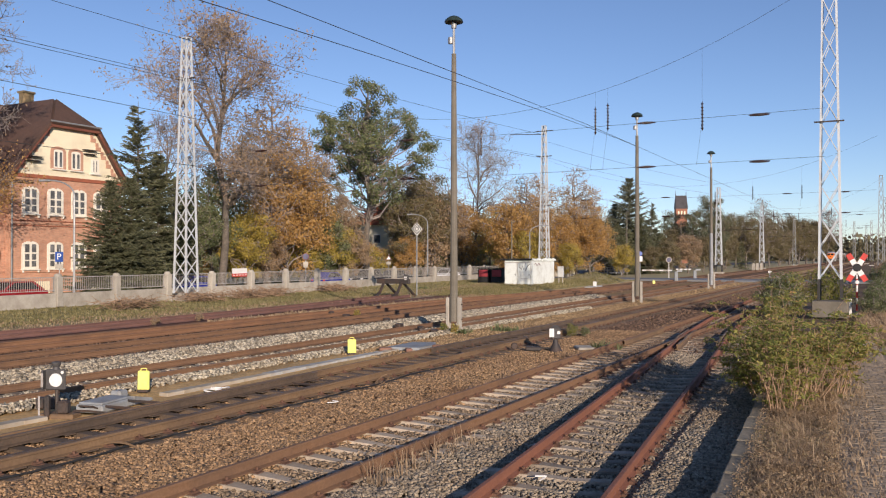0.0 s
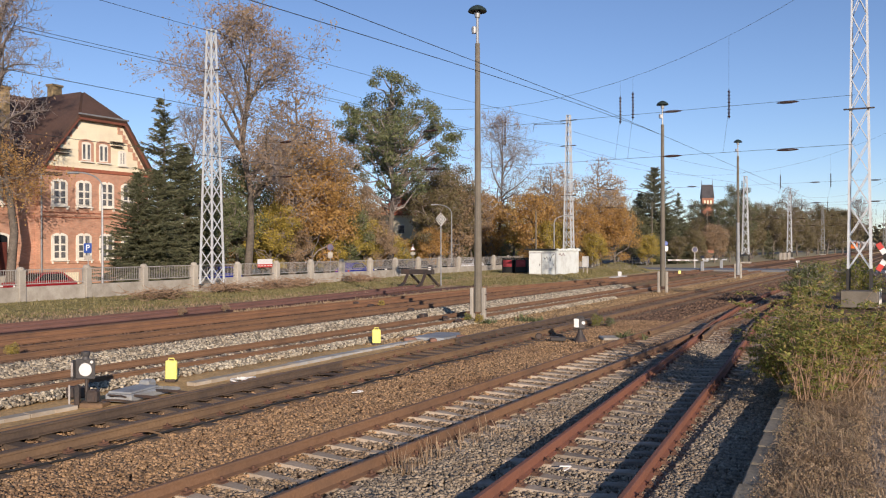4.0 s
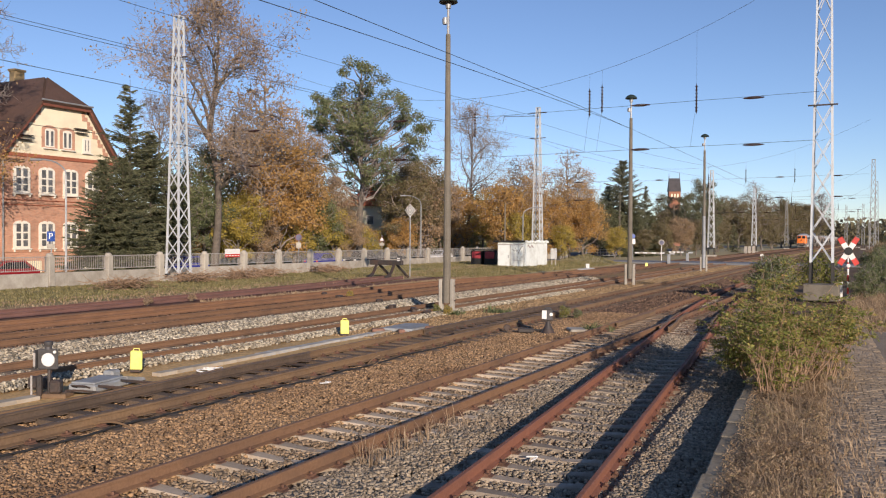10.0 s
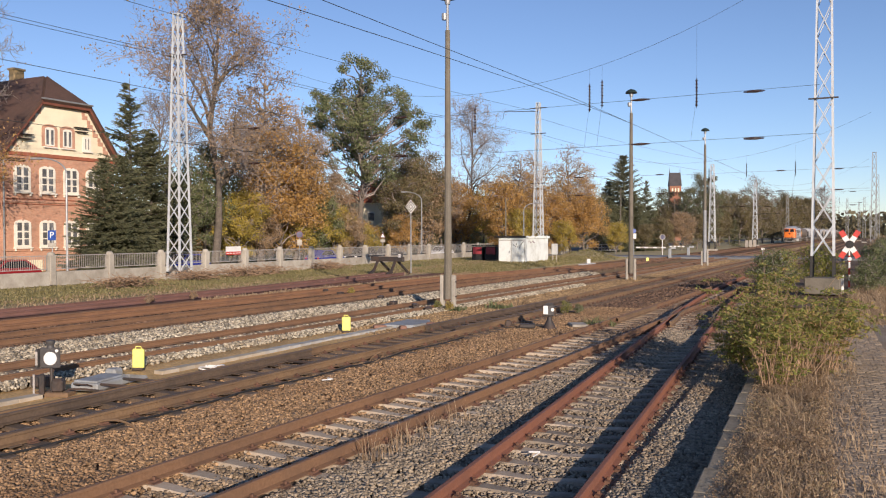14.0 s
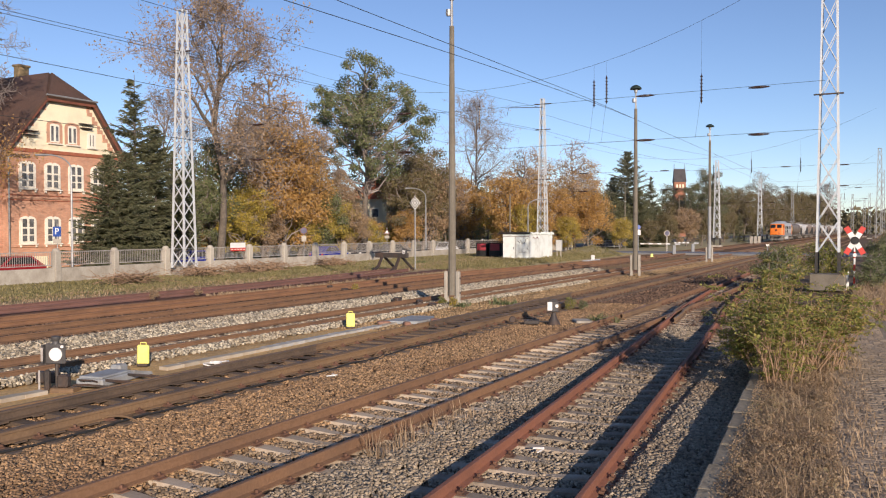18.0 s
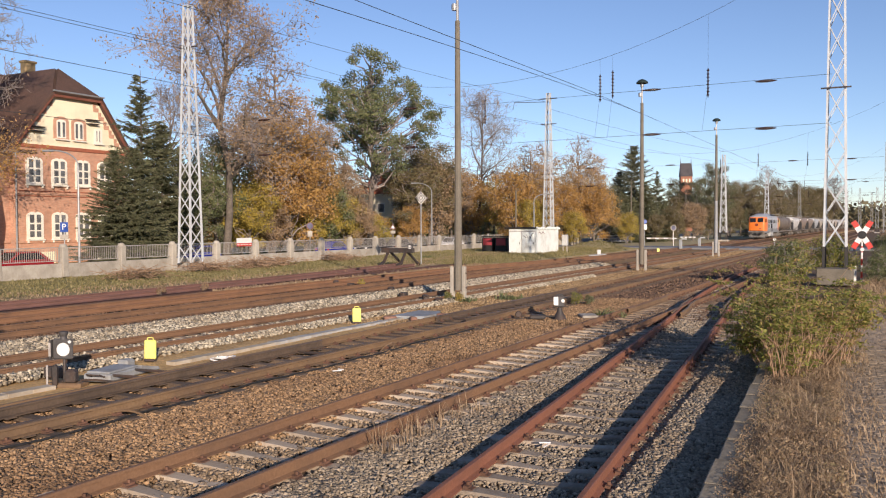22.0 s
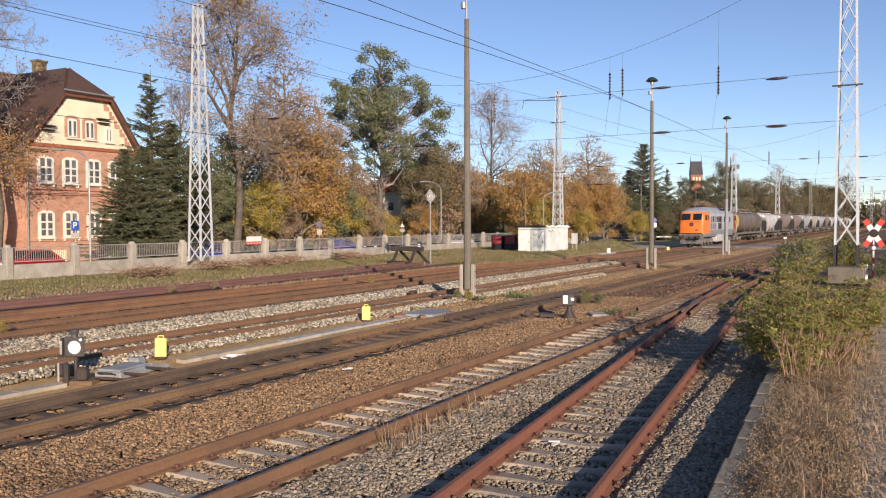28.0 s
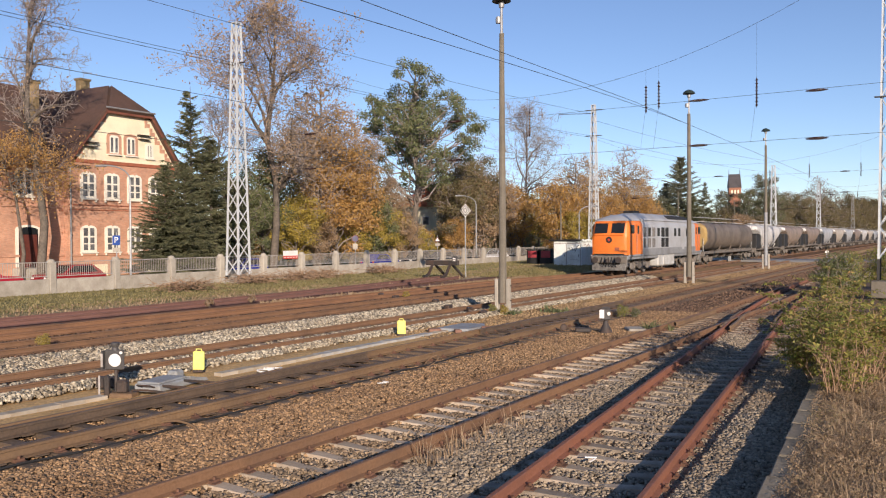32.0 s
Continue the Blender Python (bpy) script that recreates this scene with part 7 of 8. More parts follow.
def crossbuck(x, y):
    t = thing("crossbuck_sign", "red and white level crossing cross on a striped post", "sign", pose(x, y, 0, 0, 0, 8))
    for k in range(6):
        part("post_band", Geo().tube((0, 0.06, 0.32 * k), (0, 0.06, 0.32 * k + 0.32), 0.05, 0.05, 10), (M_WHITE, M_RED)[k % 2] if k else M_CONCRETE, t)
    part("upper_post", Geo().tube((0, 0.06, 1.92), (0, 0.06, 2.65), 0.04, 0.04, 10), M_WHITE, t)
    for s in (-1, 1):
        turn = Matrix.Rotation(s * radians(31), 3, "Y")
        for off, mat in ((-0.62, M_RED), (-0.29, M_WHITE), (0.29, M_WHITE), (0.62, M_RED)):
            c = turn @ Vector((0, 0, off))
            part("arm", Geo().box(c.x, -0.012 * s - 0.02, 2.48 + c.z, 0.26, 0.02, 0.33, 0.004, turn), mat, t)
    part("lamp_backplate", Geo().lathe([(0.0, -0.02), (0.2, -0.02), (0.2, 0.02), (0.0, 0.02)], 20, (0, -0.05, 2.48), 1), M_RUBBER, t, "round black centre")
    part("warning_lamp", Geo().lathe([(0.0, -0.05), (0.09, -0.05), (0.1, 0.02)], 14, (0, -0.08, 1.75), 1), M_WHITE, t)
    part("marker_post", Geo().box(-0.35, 0.1, 0.45, 0.22, 0.2, 0.95, 0.03), M_WHITE, t, "flaking white painted kerb post")


crossbuck(-1.3, 47.2)


# ---- things beyond the tracks ----
def hut():
    t = thing("signal_hut", "white painted flat-roofed brick relay hut with scribbles", "hut", Matrix.LocRotScale((-31.33, 78.55, 0.2), None, (0.92, 0.92, 0.92)))
    part("wall", Geo().box(0, 0, 1.3, 3.1, 6.6, 2.68, 0.03), M_HUT, t, "white painted wall")
    part("roof", Geo().box(-0.2, -0.05, 2.74, 3.5, 7.0, 0.14, 0.03), M_RUBBER, t, "dark tar roof")
    rng = random.Random(2)
    for i in range(26):
        part("edge_brick", Geo().box(1.62 + rng.uniform(-0.05, 0.05), -3.25 + i * 0.26, 2.68 + rng.uniform(-0.06, 0.06), 0.2, 0.24, 0.18 + rng.uniform(0, 0.1), 0.03), M_HUT, t, "crumbling white roof edge")
    for x, w in ((-0.83, 1.36), (0.68, 1.42)):
        d = part("door", Geo().box(x, -3.32, 1.2, w, 0.05, 2.3, 0.01), M_HUT, t, "white steel door")
        part("door_frame", Geo().box(x, -3.31, 2.4, w + 0.1, 0.07, 0.08, 0.01), M_SIGNAL_PALE, d)
        part("door_gap", Geo().box(x + w / 2 + 0.04, -3.31, 1.2, 0.05, 0.06, 2.3), M_SIGNAL_PALE, d)
        part("door_latch", Geo().box(x + w / 2 - 0.15, -3.36, 1.15, 0.05, 0.05, 0.22, 0.01), M_SIGNAL_GREY, d)
    pts = [(0.15, 1.95), (0.4, 1.7), (0.5, 2.05), (0.65, 1.65), (0.8, 1.9), (0.85, 1.55), (1.1, 2.1), (1.3, 2.25)]
    part("scribble", Geo().pipe([(x, -3.355, z) for x, z in pts], 0.03, 5), M_RUBBER, t, "black sprayed scribble")
    part("scribble", Geo().pipe([(0.3 + 0.14 * i, -3.355, 0.75 + 0.05 * math.sin(3 * i)) for i in range(7)], 0.02, 5), M_SIGNAL_PALE, t)
    part("scribble", Geo().pipe([(1.562, -2.6 + 0.3 * i, 2.2 + 0.15 * math.sin(2 * i)) for i in range(7)], 0.03, 5), M_RED_FADED_DIM, t, "faded red scribble")
    c = thing("switch_cabinet", "pale grey cabinet on posts beside the hut", "cabinet", pose(-29.35, 82.0, 0.2))
    part("body", Geo().box(0, 0, 1.25, 0.55, 0.5, 1.1, 0.03), M_UNDER_PALE, c)
    part("cabinet_door", Geo().box(0, -0.255, 1.25, 0.46, 0.02, 0.98, 0.005), M_UNDER_PALE, c)
    for s in (-1, 1):
        part("leg", Geo().box(s * 0.2, 0, 0.3, 0.1, 0.1, 0.9, 0.01), M_CONCRETE, c)


# Fading and the no-stopping sign's shaded face, both put into this red.
M_RED_FADED_DIM = surface("faded_red_sign", (0.16, 0.07, 0.075), (0.2, 0.09, 0.09), fine=10, coarse=3, rough=0.6, relief=0)
hut()
for k, (bx, by) in enumerate(((-36.75, 80.0), (-35.35, 80.0))):
    b = thing("waste_skip", "black steel skip with a red upper panel by the hut", "container", pose(bx, by, 0.2, 0, 0, 6 * k), "skips beside the hut")
    part("body", Geo().box(0, 0, 0.75, 1.25, 1.6, 1.5, 0.06), M_RUBBER, b)
    part("red_panel", Geo().box(0.03, -0.82, 1.08, 1.0, 0.04, 0.7, 0.02), M_RED_DULL, b, "dull red panel")
    part("lid", Geo().box(0, 0, 1.6, 1.3, 1.65, 0.1, 0.03), M_RUBBER, b)


def buffer_stop():
    t = thing("buffer_stop", "rusty bent-rail buffer stop with a dark wooden beam", "buffer stop", pose(-32.38, 54.2, 0))
    part("beam", Geo().box(0, -0.2, 1.18, 2.75, 0.3, 0.36, 0.03), M_STEEL_DARK, t, "dark beam")
    for s in (-1, 1):
        part("upright", Geo().sweep([(-0.09, -0.09), (0.09, -0.09), (0.09, 0.09), (-0.09, 0.09)], [(s * 0.75, -1.6, 0.05), (s * 0.75, -0.9, 0.35), (s * 0.75, -0.3, 1.1)]), M_STEEL_DARK, t)
        part("strut", Geo().tube((s * 0.75, -0.1, 1.1), (s * 0.75, 1.7, 0.05), 0.1, 0.1, 6), M_STEEL_DARK, t)
    part("lamp_box", Geo().box(1.15, -0.3, 1.5, 0.35, 0.2, 0.38, 0.02), M_SIGNAL_GREY, t)
    part("lamp_face", Geo().box(1.15, -0.41, 1.5, 0.22, 0.02, 0.1).box(1.15, -0.41, 1.36, 0.22, 0.02, 0.08), M_WHITE, t)


buffer_stop()


def post_sign(name, label, x, y, height, boards, pole_r=0.035, pole=None, turn=27):
    """boards: (outline kind, width, height, z, material, proud)."""
    t = thing(name, label, "sign", pose(x, y, 0, 0, 0, turn))
    part("pole", Geo().tube((0, 0, 0), (0, 0, height), pole_r, pole_r, 8), pole or M_TIN, t)
    for n, (kind, w, h, z, mat, proud) in enumerate(boards):
        y0 = -pole_r - 0.01 - proud
        if kind == "round":
            g = Geo().lathe([(0.0, -0.012), (w / 2, -0.012), (w / 2, 0.012), (0, 0.012)], 20, (0, y0, z), 1)
        elif kind == "diamond":
            g = Geo().prism([(-w / 2, z), (0, z - h / 2), (w / 2, z), (0, z + h / 2)], 1, y0 - 0.012, y0 + 0.012)
        elif kind == "triangle":
            g = Geo().prism([(-w / 2, z - h / 2), (w / 2, z - h / 2), (0, z + h / 2)], 1, y0 - 0.012, y0 + 0.012)
        else:
            g = Geo().box(0, y0, z, w, 0.024, h, 0.006)
        part("board" if n == 0 else "emblem", g, mat, t)
    return t


# Dark blue holds fading plus the shade on the no-stopping sign's face.
M_BLUE_FADED_DIM = surface("faded_blue_sign", (0.10, 0.10, 0.16), (0.13, 0.13, 0.2), fine=10, coarse=3, rough=0.6, relief=0)
M_BLUE = surface("blue_sign_paint", (0.02, 0.07, 0.30), (0.03, 0.09, 0.36), fine=10, coarse=3, rough=0.4, relief=0)
post_sign("diamond_sign", "black and white diamond signal board on a pale post", -32.3, 57.4, 5.0,
          [("diamond", 0.84, 1.04, 5.15, M_WHITE, 0), ("diamond", 0.74, 0.91, 5.15, M_RUBBER, 0.02), ("diamond", 0.54, 0.66, 5.15, M_WHITE, 0.04), ("diamond", 0.4, 0.5, 5.15, M_RUBBER, 0.06), ("diamond", 0.2, 0.24, 5.15, M_WHITE, 0.08)], 0.05, M_TIN)
sign_p = post_sign("parking_sign", "blue parking sign with a white P on a grey pole", -45.6, 35.7, 3.5, [("rect", 0.5, 0.62, 3.0, M_BLUE, 0), ("rect", 0.5, 0.28, 2.4, M_CONCRETE, 0)])
letter = bpy.data.curves.new("letter", "FONT")
letter.body, letter.size, letter.extrude, letter.align_x, letter.align_y = "P", 0.55, 0.004, "CENTER", "CENTER"
part("letter", letter, M_WHITE, sign_p, "white letter P", at=pose(0, -0.065, 3.0, 90, 0, 0))
post_sign("no_stopping_sign", "round blue sign with a red rim over a small plate", -45.4, 60.7, 3.3, [("round", 0.62, 0.62, 3.0, M_RED_FADED_DIM, 0), ("round", 0.48, 0.48, 3.0, M_BLUE_FADED_DIM, 0.02), ("rect", 0.42, 0.5, 2.3, M_CONCRETE, 0)])
post_sign("warning_sign", "red-rimmed warning triangle over a small plate", -46.5, 76.6, 3.3, [("triangle", 0.62, 0.56, 2.9, M_RED_FADED_DIM, 0), ("triangle", 0.4, 0.36, 2.87, M_WHITE, 0.02), ("rect", 0.5, 0.3, 2.3, M_CONCRETE, 0)])
post_sign("round_sign", "round blue traffic sign at the level crossing", -26.56, 118, 2.8, [("round", 0.8, 0.8, 2.5, M_CONCRETE, 0), ("round", 0.64, 0.64, 2.5, M_BLUE_FADED_DIM, 0.02)], 0.05, M_WHITE)
post_sign("blue_plate_sign", "blue round sign over white plates beyond the crossing", -29.0, 112.0, 3.6, [("round", 0.6, 0.6, 3.35, M_BLUE, 0), ("rect", 0.62, 0.7, 2.65, M_WHITE, 0)], 0.05, M_TIN)
post_sign("stop_board", "small white board on a short post by the crossing", -11.0, 96, 1.4, [("rect", 0.35, 0.2, 1.35, M_WHITE, 0)], 0.05, M_TIN)


def banner():
    t = thing("banner", "white and red advertising banner tied to the fence", "banner", pose(-43.72, 50.15, 0))
    part("cloth", Geo().box(0, 0, 1.9, 0.02, 1.7, 0.42, 0.004), M_WHITE, t)
    part("red_band", Geo().box(0.004, 0, 1.6, 0.02, 1.7, 0.24, 0.004), M_RED, t, "red lower band with writing")
    for k in range(5):
        part("writing_bar", Geo().box(0.018, -0.66 + 0.33 * k, 1.6, 0.006, 0.22, 0.06), M_WHITE, t)


banner()


def street_lamp(x, y, h, reach, turn, label="grey street lamp with a curved arm"):
    t = thing("street_lamp", label, "lamp", pose(x, y, 0, 0, 0, turn), "street lamps")
    part("pole", Geo().tube((0, 0, 0), (0, 0, h - reach * 0.6), 0.085, 0.06, 8), M_TIN, t)
    arc = [(-reach * (1 - math.cos(a)), 0, h - reach * 0.6 + reach * 0.6 * math.sin(a)) for a in np.linspace(0, math.pi / 2, 8)]
    part("arm", Geo().pipe(arc, 0.05, 6), M_TIN, t)
    part("head", Geo().box(-reach - 0.3, 0, h - 0.02, 0.75, 0.26, 0.14, 0.05), M_TIN, t)


street_lamp(-46.2, 84.6, 7.8, 1.7, 27)
street_lamp(-46.0, 37.1, 7.9, 1.6, 27)
street_lamp(-37.4, 93.7, 6.67, 1.55, 207)
for px_, py_, ph_ in ((-44.5, 104.5, 7.0), (-36.0, 131.0, 10.0), (-36.5, 173.0, 10.0), (-37.5, 88.5, 7.0)):
    t = thing("pole", "slender grey wooden pole near the crossing road", "pole", pose(px_, py_, 0), "poles by the road")
    part("shaft", Geo().tube((0, 0, 0), (0, 0, ph_), 0.1, 0.07, 8), M_CONCRETE_POLE, t)


# ---- parked cars ----
CAR_PAINT = {}


def car(colour, rgb, x, y, turn, tall=1.0):
    mat = CAR_PAINT.setdefault(colour, surface("car_paint_" + colour.replace(" ", "_"), rgb, tuple(1.1 * v for v in rgb), tuple(0.85 * v for v in rgb), fine=5, coarse=2, rough=0.3, metal=0.1, relief=0, stain=0.1))
    t = thing("car", colour + " car parked in the street behind the fence", "car", pose(x, y, 0, 0, 0, turn), "parked cars")
    low = [(-2.1, 0.35), (-2.15, 0.7), (-1.95, 0.88), (-1.0, 0.95), (1.75, 0.95), (2.1, 0.85), (2.15, 0.4), (1.9, 0.28), (-1.9, 0.28)]
    body = part("body", Geo().prism(low, 0, -0.85, 0.85), mat, t)
    top = [(-0.95, 0.93), (-0.25, 1.45 * tall), (1.15, 1.48 * tall), (1.95, 0.95)]
    part("cabin", Geo().prism(top, 0, -0.72, 0.72), mat, t)
    for s in (-1, 1):
        part("side_window", Geo().prism([(-0.7, 0.98), (-0.18, 1.38 * tall), (1.05, 1.4 * tall), (1.6, 0.98)], 0, s * 0.715, s * 0.735), M_GLASS_DARK, t)
        for y0 in (-1.35, 1.3):
            w = part("wheel", Geo().lathe([(0.0, -0.09), (0.2, -0.1), (0.31, -0.08), (0.31, 0.08), (0.2, 0.1), (0.0, 0.09)], 16, (s * 0.78, y0, 0.31), 0), M_RUBBER, t)
            part("rim", Geo().lathe([(0.0, -0.005), (0.19, -0.005), (0.19, 0.01), (0.0, 0.02)], 14, (s * 0.885, y0, 0.31), 0), M_TIN, w)
        part("headlight", Geo().box(s * 0.65, -2.12, 0.68, 0.3, 0.08, 0.14, 0.02), M_WHITE, t)
        part("tail_light", Geo().box(s * 0.7, 2.12, 0.72, 0.2, 0.06, 0.16, 0.02), M_RED, t)
    part("windscreen", Geo().add([(-0.66, -0.93, 0.97), (0.66, -0.93, 0.97), (0.62, -0.31, 1.42 * tall), (-0.62, -0.31, 1.42 * tall), (-0.66, -0.9, 0.95), (0.66, -0.9, 0.95), (0.62, -0.28, 1.4 * tall), (-0.62, -0.28, 1.4 * tall)], CUBE_Q), M_GLASS_DARK, t)
    return t


CUBE_Q = [[0, 1, 2, 3], [7, 6, 5, 4], [0, 4, 5, 1], [1, 5, 6, 2], [2, 6, 7, 3], [3, 7, 4, 0]]
car("dark red", (0.28, 0.015, 0.02), -48.4, 34.3, 0)
car("red", (0.42, 0.02, 0.04), -48.6, 28.6, 180)
car("blue", (0.02, 0.035, 0.28), -48.5, 49.8, 0)
car("blue", (0.02, 0.035, 0.28), -48.5, 68.9, 180)
car("black", (0.02, 0.022, 0.03), -48.5, 75.6, 0, 1.1)
car("dark grey", (0.06, 0.065, 0.07), -48.5, 81.5, 180)
car("white", (0.7, 0.71, 0.72), -48.5, 93.7, 0)
car("dark blue", (0.03, 0.045, 0.09), -39.6, 135.5, 70)


def road_railing():
    t = thing("railing", "low galvanised tube railing beside the crossing road", "railing", pose(-41.1, 130.2, 0.1, 0, 0, 19))
    for k in range(3):
        part("post", Geo().tube((2.15 * k, 0, -0.15), (2.15 * k, 0, 1.2), 0.05, 0.05, 8), M_TIN, t)
    for k in range(2):
        for z in (0.25, 0.7, 1.16):
            part("rail", Geo().tube((2.15 * k, 0, z), (2.15 * k + 2.15, 0, z), 0.04, 0.04, 8), M_TIN, t)
        for i in range(1, 9):
            part("bar", Geo().tube((2.15 * k + 0.24 * i, 0, 0.25), (2.15 * k + 0.24 * i, 0, 1.16), 0.014, 0.014, 6), M_TIN, t)


def corner_fence():
    t = thing("fence", "short concrete post fence at the street corner", "fence")
    at = ((-41.3, 113.2), (-40.0, 114.0), (-42.2, 123.5))
    for x, y in at:
        part("post", Geo().box(x, y, 0.9, 0.46, 0.42, 1.8, 0.03).lathe([(0.23, 1.78), (0.22, 1.88), (0.16, 1.97), (0.0, 2.0)], 12, (x, y, 0)), M_CONCRETE, t)
    for (xa, ya), (xb, yb) in zip(at, at[1:]):
        n = int(math.hypot(xb - xa, yb - ya) / 0.2)
        for z in (0.4, 1.7):
            part("fence_rail", Geo().tube((xa, ya, z), (xb, yb, z), 0.03, 0.03, 6), M_FENCE_BAR, t)
        for i in range(1, n):
            x, y = xa + (xb - xa) * i / n, ya + (yb - ya) * i / n
            part("bar", Geo().tube((x, y, 0.05), (x, y, 1.75), 0.014, 0.014, 6), M_FENCE_BAR, t)


road_railing()
corner_fence()


# ---- level crossing ----
def crossing():
    road = Geo().box(-20, 107.5, 0.04, 44, 7.0, 0.31, 0.01)
    solid("road", road, M_ASPHALT, "grey asphalt road over the level crossing", kind="structure")
    solid("road", Geo().box(-52, 107.5, -0.02, 19.9, 7.0, 0.24, 0.01), M_ASPHALT, "grey asphalt road leading to the crossing", kind="structure")
    solid("road", Geo().box(22, 107.5, -0.02, 39.9, 7.0, 0.24, 0.01), M_ASPHALT, "grey asphalt road beyond the crossing", kind="structure")
    solid("street", Geo().box(-51.2, 50, 0.0, 8.5, 106, 0.08, 0.01), M_ASPHALT, "grey asphalt street behind the fence", kind="structure")
    for x0, x1, y in ((-26.9, -23.3, 103.4), (-24.8, -22.9, 112.6)):
        t = thing("crossing_barrier", "white level crossing barrier boom beside its drive box", "barrier", pose(x1 + 0.9, y, 0), "crossing barriers")
        part("drive_box", Geo().box(0, 0, 0.6, 0.36, 0.36, 1.2, 0.05), M_GREY_PAINT, t)
        part("counterweight", Geo().box(0.4, 0, 1.25, 0.6, 0.25, 0.2, 0.04), M_UNDER_PALE, t)
        n = 7
        for i in range(n):
            a, b = (x0 - x1) * i / n - 0.5, (x0 - x1) * (i + 1) / n - 0.5
            part("boom_section", Geo().box((a + b) / 2, 0, 1.3, abs(b - a), 0.09, 0.17, 0.01), (M_WHITE, M_CONCRETE)[i % 2], t)
    w = thing("concrete_panels", "stack of pale concrete panels beside the line", "panels", pose(-25.0, 190, 0))
    for k in range(3):
        part("panel", Geo().box(0.4 * k, 3.2 * k, 0.75, 0.3, 3.0, 1.5, 0.04), M_CONCRETE, w)
    c = thing("point_rodding", "pale wheel stop and rods lying by the train's track", "track part", pose(-24.8, 78.5, 0))
    part("bar", Geo().box(0, 0, 0.12, 0.5, 4.0, 0.1, 0.02), M_UNDER_PALE, c)
    part("block", Geo().box(0, 0.4, 0.35, 0.3, 0.3, 0.5, 0.03), M_WHITE, c)


M_ASPHALT = surface("worn_grey_asphalt", (0.14, 0.145, 0.152), (0.19, 0.195, 0.205), (0.22, 0.215, 0.205), fine=12, coarse=0.4, rough=0.6, relief=0.2)
crossing()


# ---- church tower and a pale house behind the trees ----
def tower():
    x, y = sited(0.2807, 350)
    t = thing("church_tower", "red brick church tower with a steep dark slate saddle roof", "tower", pose(x, y, 0, 0, 0, 20))
    part("shaft", Geo().box(0, 0, 11.1, 4.6, 4.6, 23, 0.05), M_TOWER_BRICK, t)
    for k in (-1.2, 0, 1.2):
        part("belfry_opening", Geo().box(k, -2.32, 20.6, 0.6, 0.1, 1.6, 0.05), M_PLASTER, t)
    part("roof", Geo().add([(-2.5, -2.5, 22.4), (2.5, -2.5, 22.4), (2.5, 2.5, 22.4), (-2.5, 2.5, 22.4), (-2.2, -0.6, 27.9), (2.2, -0.6, 27.9), (2.2, 0.6, 27.9), (-2.2, 0.6, 27.9)], [[0, 1, 5, 4], [1, 2, 6, 5], [2, 3, 7, 6], [3, 0, 4, 7], [4, 5, 6, 7]]), M_SLATE, t, "dark slate roof")
    for s in (-1, 1):
        part("pinnacle", Geo().tube((s * 2.1, 0, 27.5), (s * 2.1, 0, 30.2), 0.16, 0.02, 6), M_SLATE, t)


M_TOWER_BRICK = surface("old_tower_brick", (0.3, 0.125, 0.075), (0.38, 0.17, 0.105), (0.24, 0.12, 0.08), fine=3, coarse=0.3, rough=0.9)
M_SLATE = surface("dark_slate", (0.035, 0.03, 0.035), (0.055, 0.05, 0.055), fine=8, coarse=0.5, rough=0.6)
tower()


def pale_house():
    x, y = sited(-0.072, 132)
    t = thing("house", "cream rendered house with a red roof hidden behind trees", "house", pose(x, y, 0.6, 0, 0, 40))
    part("wall", Geo().box(0, 0, 3.5, 12, 9, 7.4, 0.03), M_PLASTER, t)
    part("roof", Geo().prism([(-6.5, 7.1), (6.5, 7.1), (0, 10.6)], 1, -4.9, 4.9), M_BRICK_DARK, t, "red tile roof")
    for k in (-4, -1.4, 1.4, 4):
        for z in (1.9, 5.0):
            w = part("window", Geo().box(k, -4.52, z, 1.1, 0.1, 1.4, 0.02), M_TRIM, t)
            part("pane", Geo().box(k, -4.57, z, 0.9, 0.04, 1.2, 0.01), M_PANE, w)


pale_house()


# ---- overhead line ----
def wire(label, pts, r=0.01):
    t = tagged(part("overhead_wire", Geo().pipe(pts, r, 5), M_WIRE), label, "wire", "overhead wires")
    return t


def level(x, z, a, b, sag=0.0, span=60.0, start=-15.0, step=5.0):
    pts, s = [], a
    while s <= b:
        k = ((s - start) % span) / span
        pts.append((x, s, z - sag * 4 * k * (1 - k)))
        s += step
    return pts


def insulator(x, y, z, axis, n=8):
    t = thing("insulator", "ribbed brown porcelain insulator in the overhead wires", "insulator", pose(x, y, z), "insulators")
    prof = []
    for i in range(n):
        h = (-0.42 + 0.84 * i / (n - 1)) * (1.5 if axis == 2 else 1.0)
        r = 0.085 if axis == 2 else 0.035 + 0.055 * math.cos(h * 3.2)
        prof += [(0.035 if axis == 2 else 0.7 * r, h - 0.04), (r, h - 0.01), (0.035 if axis == 2 else 0.7 * r, h + 0.03)]
    part("ribs", Geo().lathe([(0.0, -0.54 * (1.5 if axis == 2 else 1.0))] + prof + [(0.0, 0.54 * (1.5 if axis == 2 else 1.0))], 10, (0, 0, 0), axis), M_INSULATOR, t)


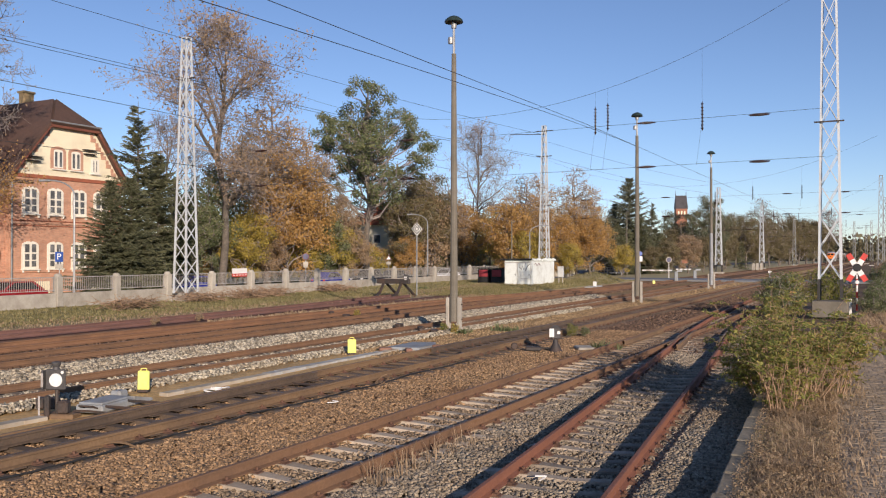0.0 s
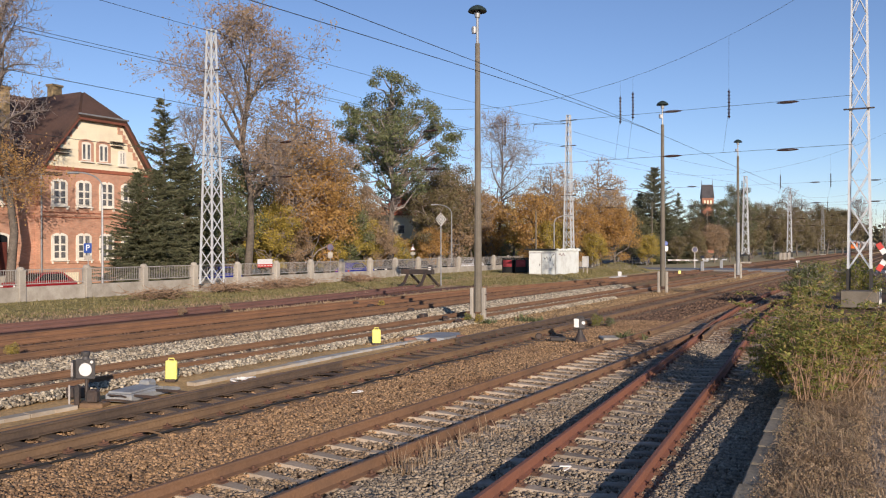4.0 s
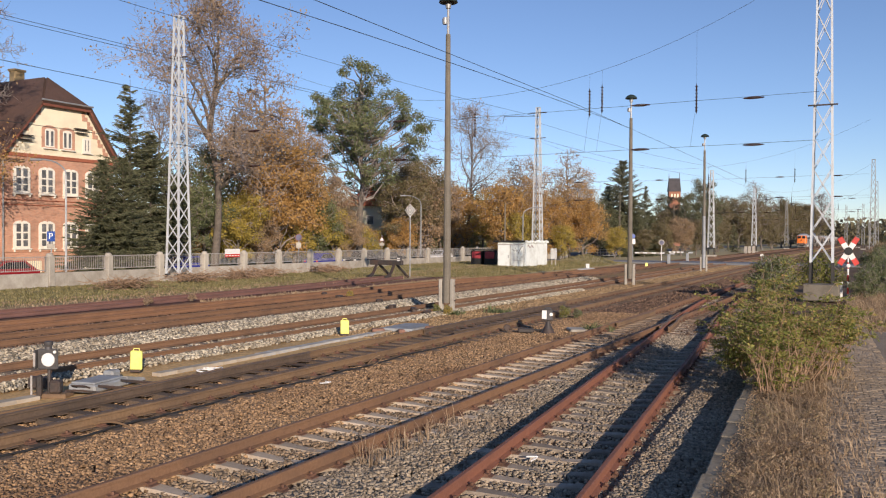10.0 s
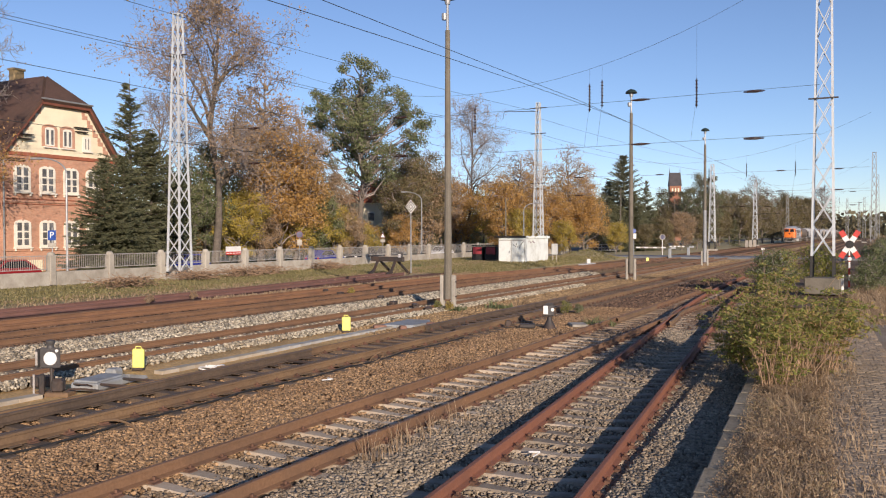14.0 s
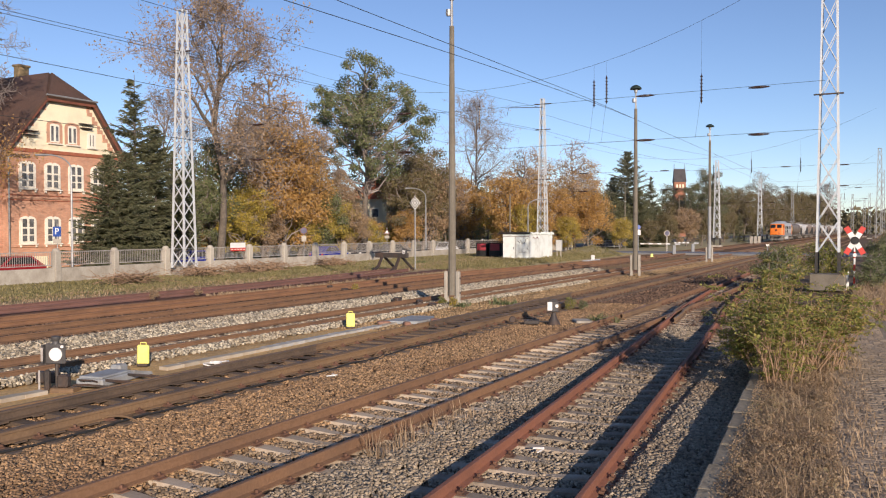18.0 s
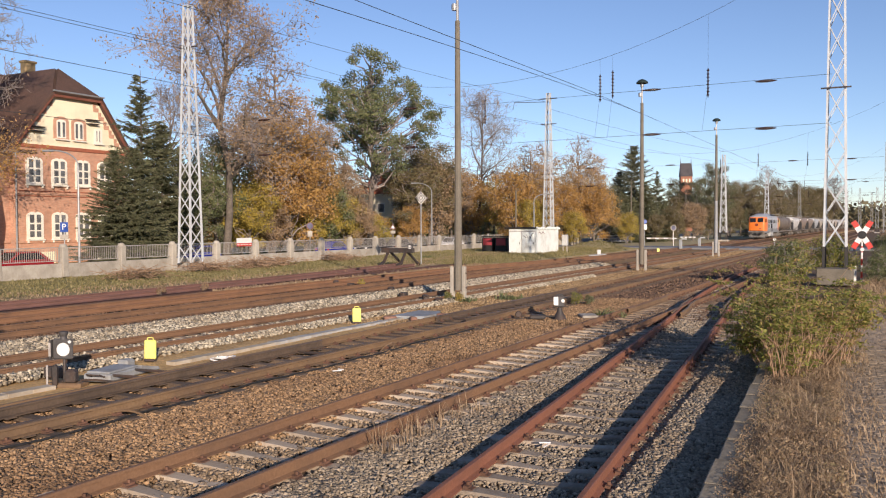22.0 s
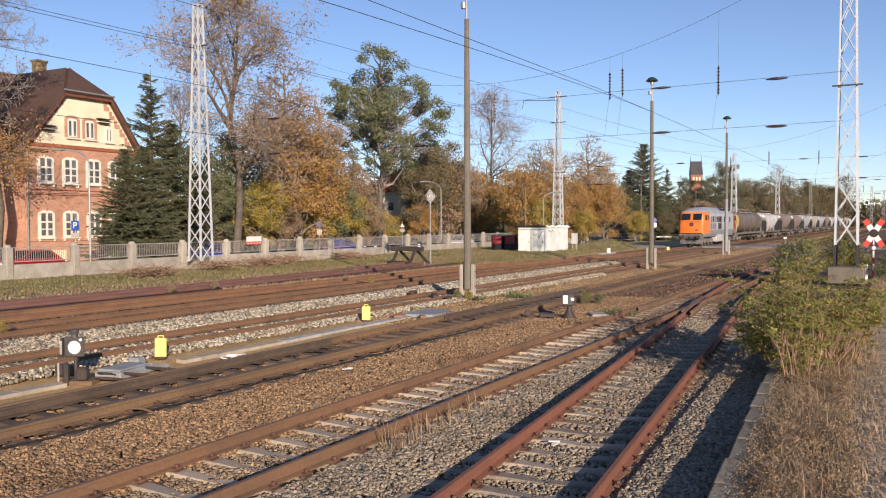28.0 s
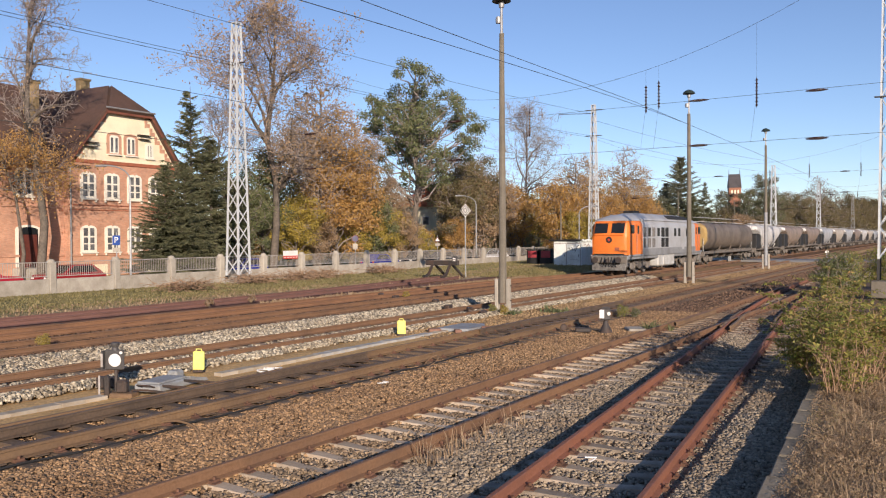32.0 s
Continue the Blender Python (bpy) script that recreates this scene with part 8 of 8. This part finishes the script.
wire("dark overhead wire above a track", [(-11.75, s, 8.9 - 0.0155 * max(0, 36 - s)) for s in range(-12, 420, 4)])
for tx, z in ((-22.0, 8.0), (-22.0, 6.3)):
    wire("dark overhead wire above a track", level(tx, z, -12, 420))
wire("thin sagging wire above the dark track", [(-11.75, s, 8.9 - 0.9 * ((45 - s) / 33) ** 1.6) for s in range(-3, 46, 4)])
for x, z in ((-42.6, 15.25), (-42.6, 15.05), (-42.3, 17.85)):
    a, b = (-42.6, 43.4), (-37.2, 98.0)
    wire("dark feeder wire from mast to mast", [(x, s, z - 0.25 * math.sin(math.pi * (s + 12) / 55)) for s in range(-12, 44, 5)] + [(x + (b[0] - a[0]) * k, 43.4 + 54.6 * k, z - 1.2 * k * (1 - k)) for k in np.linspace(0, 1, 10)], 0.017)
for x, z in ((-37.2, 15.25), (-37.2, 17.2)):
    wire("dark feeder wire beyond the hut", [(x + 11.2 * k, 98 + 56 * k, z - 1.5 * k - 2 * k * (1 - k)) for k in np.linspace(0, 1, 12)], 0.016)


def cross_span(y, xa, za, xb, zb, low, rows, hangers):
    """Carrier cable sagging between two masts, level cross wires with insulators, and hangers."""
    n = 24
    def cable(x):
        k = (x - xa) / (xb - xa)
        return za + (zb - za) * k - 4 * ((za + zb) / 2 - low) * k * (1 - k)
    wire("sagging head cable across the tracks", [(xa + (xb - xa) * i / n, y, cable(xa + (xb - xa) * i / n)) for i in range(n + 1)], 0.009)
    for z in rows:
        wire("level cross wire between the masts", [(xa, y, z + 0.1), ((xa + xb) / 2, y, z - 0.1), (xb, y, z + 0.1)])
        for x in (xb - 3.0, xb - 8.7, (xa + xb) / 2 - 3.5, xa + 5.0):
            insulator(x, y, z, 0)
    for x in hangers:
        wire("short hanger wire of the cross span", [(x, y, cable(x)), (x, y, rows[0])], 0.005)
        insulator(x, y, cable(x) - 1.55 if cable(x) - rows[0] < 2.4 else rows[0] + 0.15, 2)
        wire("dropper wire to the contact line", [(x, y, rows[0]), (x - 0.3, y, rows[1])], 0.006)


cross_span(45.0, -42.4, 17.8, -2.6, 16.6, 11.2, (10.15, 7.8), (-8.4, -13.4, -14.1, -21.0))
for y, ra in ((98.5, -37.2), (154.0, -26.0), (212.0, -26.0), (292.0, -26.0)):
    cross_span(y, ra, 15.0, -0.8, 15.5, 11.0, (9.8, 7.6), (-8.0, -13.0, -17.0))
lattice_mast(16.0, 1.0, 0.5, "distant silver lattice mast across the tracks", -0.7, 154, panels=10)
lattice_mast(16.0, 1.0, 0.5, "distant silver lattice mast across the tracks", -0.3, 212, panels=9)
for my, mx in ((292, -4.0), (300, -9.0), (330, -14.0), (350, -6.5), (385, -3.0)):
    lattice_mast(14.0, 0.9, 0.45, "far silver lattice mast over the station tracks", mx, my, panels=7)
lattice_mast(15.0, 1.0, 0.5, "lattice mast out of the crossing's far side", 1.6, 98.5, panels=9)


def bracket(x, y, z, reach):
    t = thing("cantilever", "grey tube bracket holding the contact wire", "bracket", pose(x, y, z), "contact line brackets")
    part("tube", Geo().tube((0, 0, 0), (reach, 0, 0.25), 0.04, 0.04, 6), M_STEEL_DARK, t)
    part("drop", Geo().tube((reach, 0, 0.25), (reach * 1.05, 0, -0.7), 0.03, 0.03, 6), M_STEEL_DARK, t)


bracket(-37.3, 98.0, 18.0, -4.4)
bracket(-26.0, 154.0, 7.4, 3.2)
bracket(-26.0, 212.0, 7.4, 3.2)
for z in (15.3, 9.2):
    part("crossarm", Geo().box(0, 0, z, 2.0, 0.12, 0.1, 0.02), M_STEEL_DARK, MASTS[1])
part("crossarm", Geo().box(0, 0, 18.4, 2.2, 0.12, 0.12, 0.02), M_STEEL_DARK, MASTS[1])
part("crossarm", Geo().box(0, -0.52, 9.2, 1.35, 0.08, 0.07, 0.01), M_STEEL_DARK, MASTS[2])
part("crossarm", Geo().box(0, 0, 15.25, 1.6, 0.1, 0.1, 0.02), M_STEEL_DARK, MASTS[0])


def nose(t):
    """Where the locomotive's front stands along the track: it slows a little."""
    return 416.0 - 12.1 * t + 0.0315 * t * t


def motions():
    for ob, back in TRAIN:
        walk(ob, [(t, pose(-22.0, nose(t) - 0.55 + back, 0.21)) for t in range(0, 33, 2)])
    for ob in LOCO_WHEELS:
        at = ob.matrix_basis.translation.copy()
        steps = [i * 0.05 for i in range(641)]
        walk(ob, [(t, Matrix.Translation(at) @ Matrix.Rotation((nose(0) - nose(t)) / 0.52, 4, "X")) for t in steps])


motions()
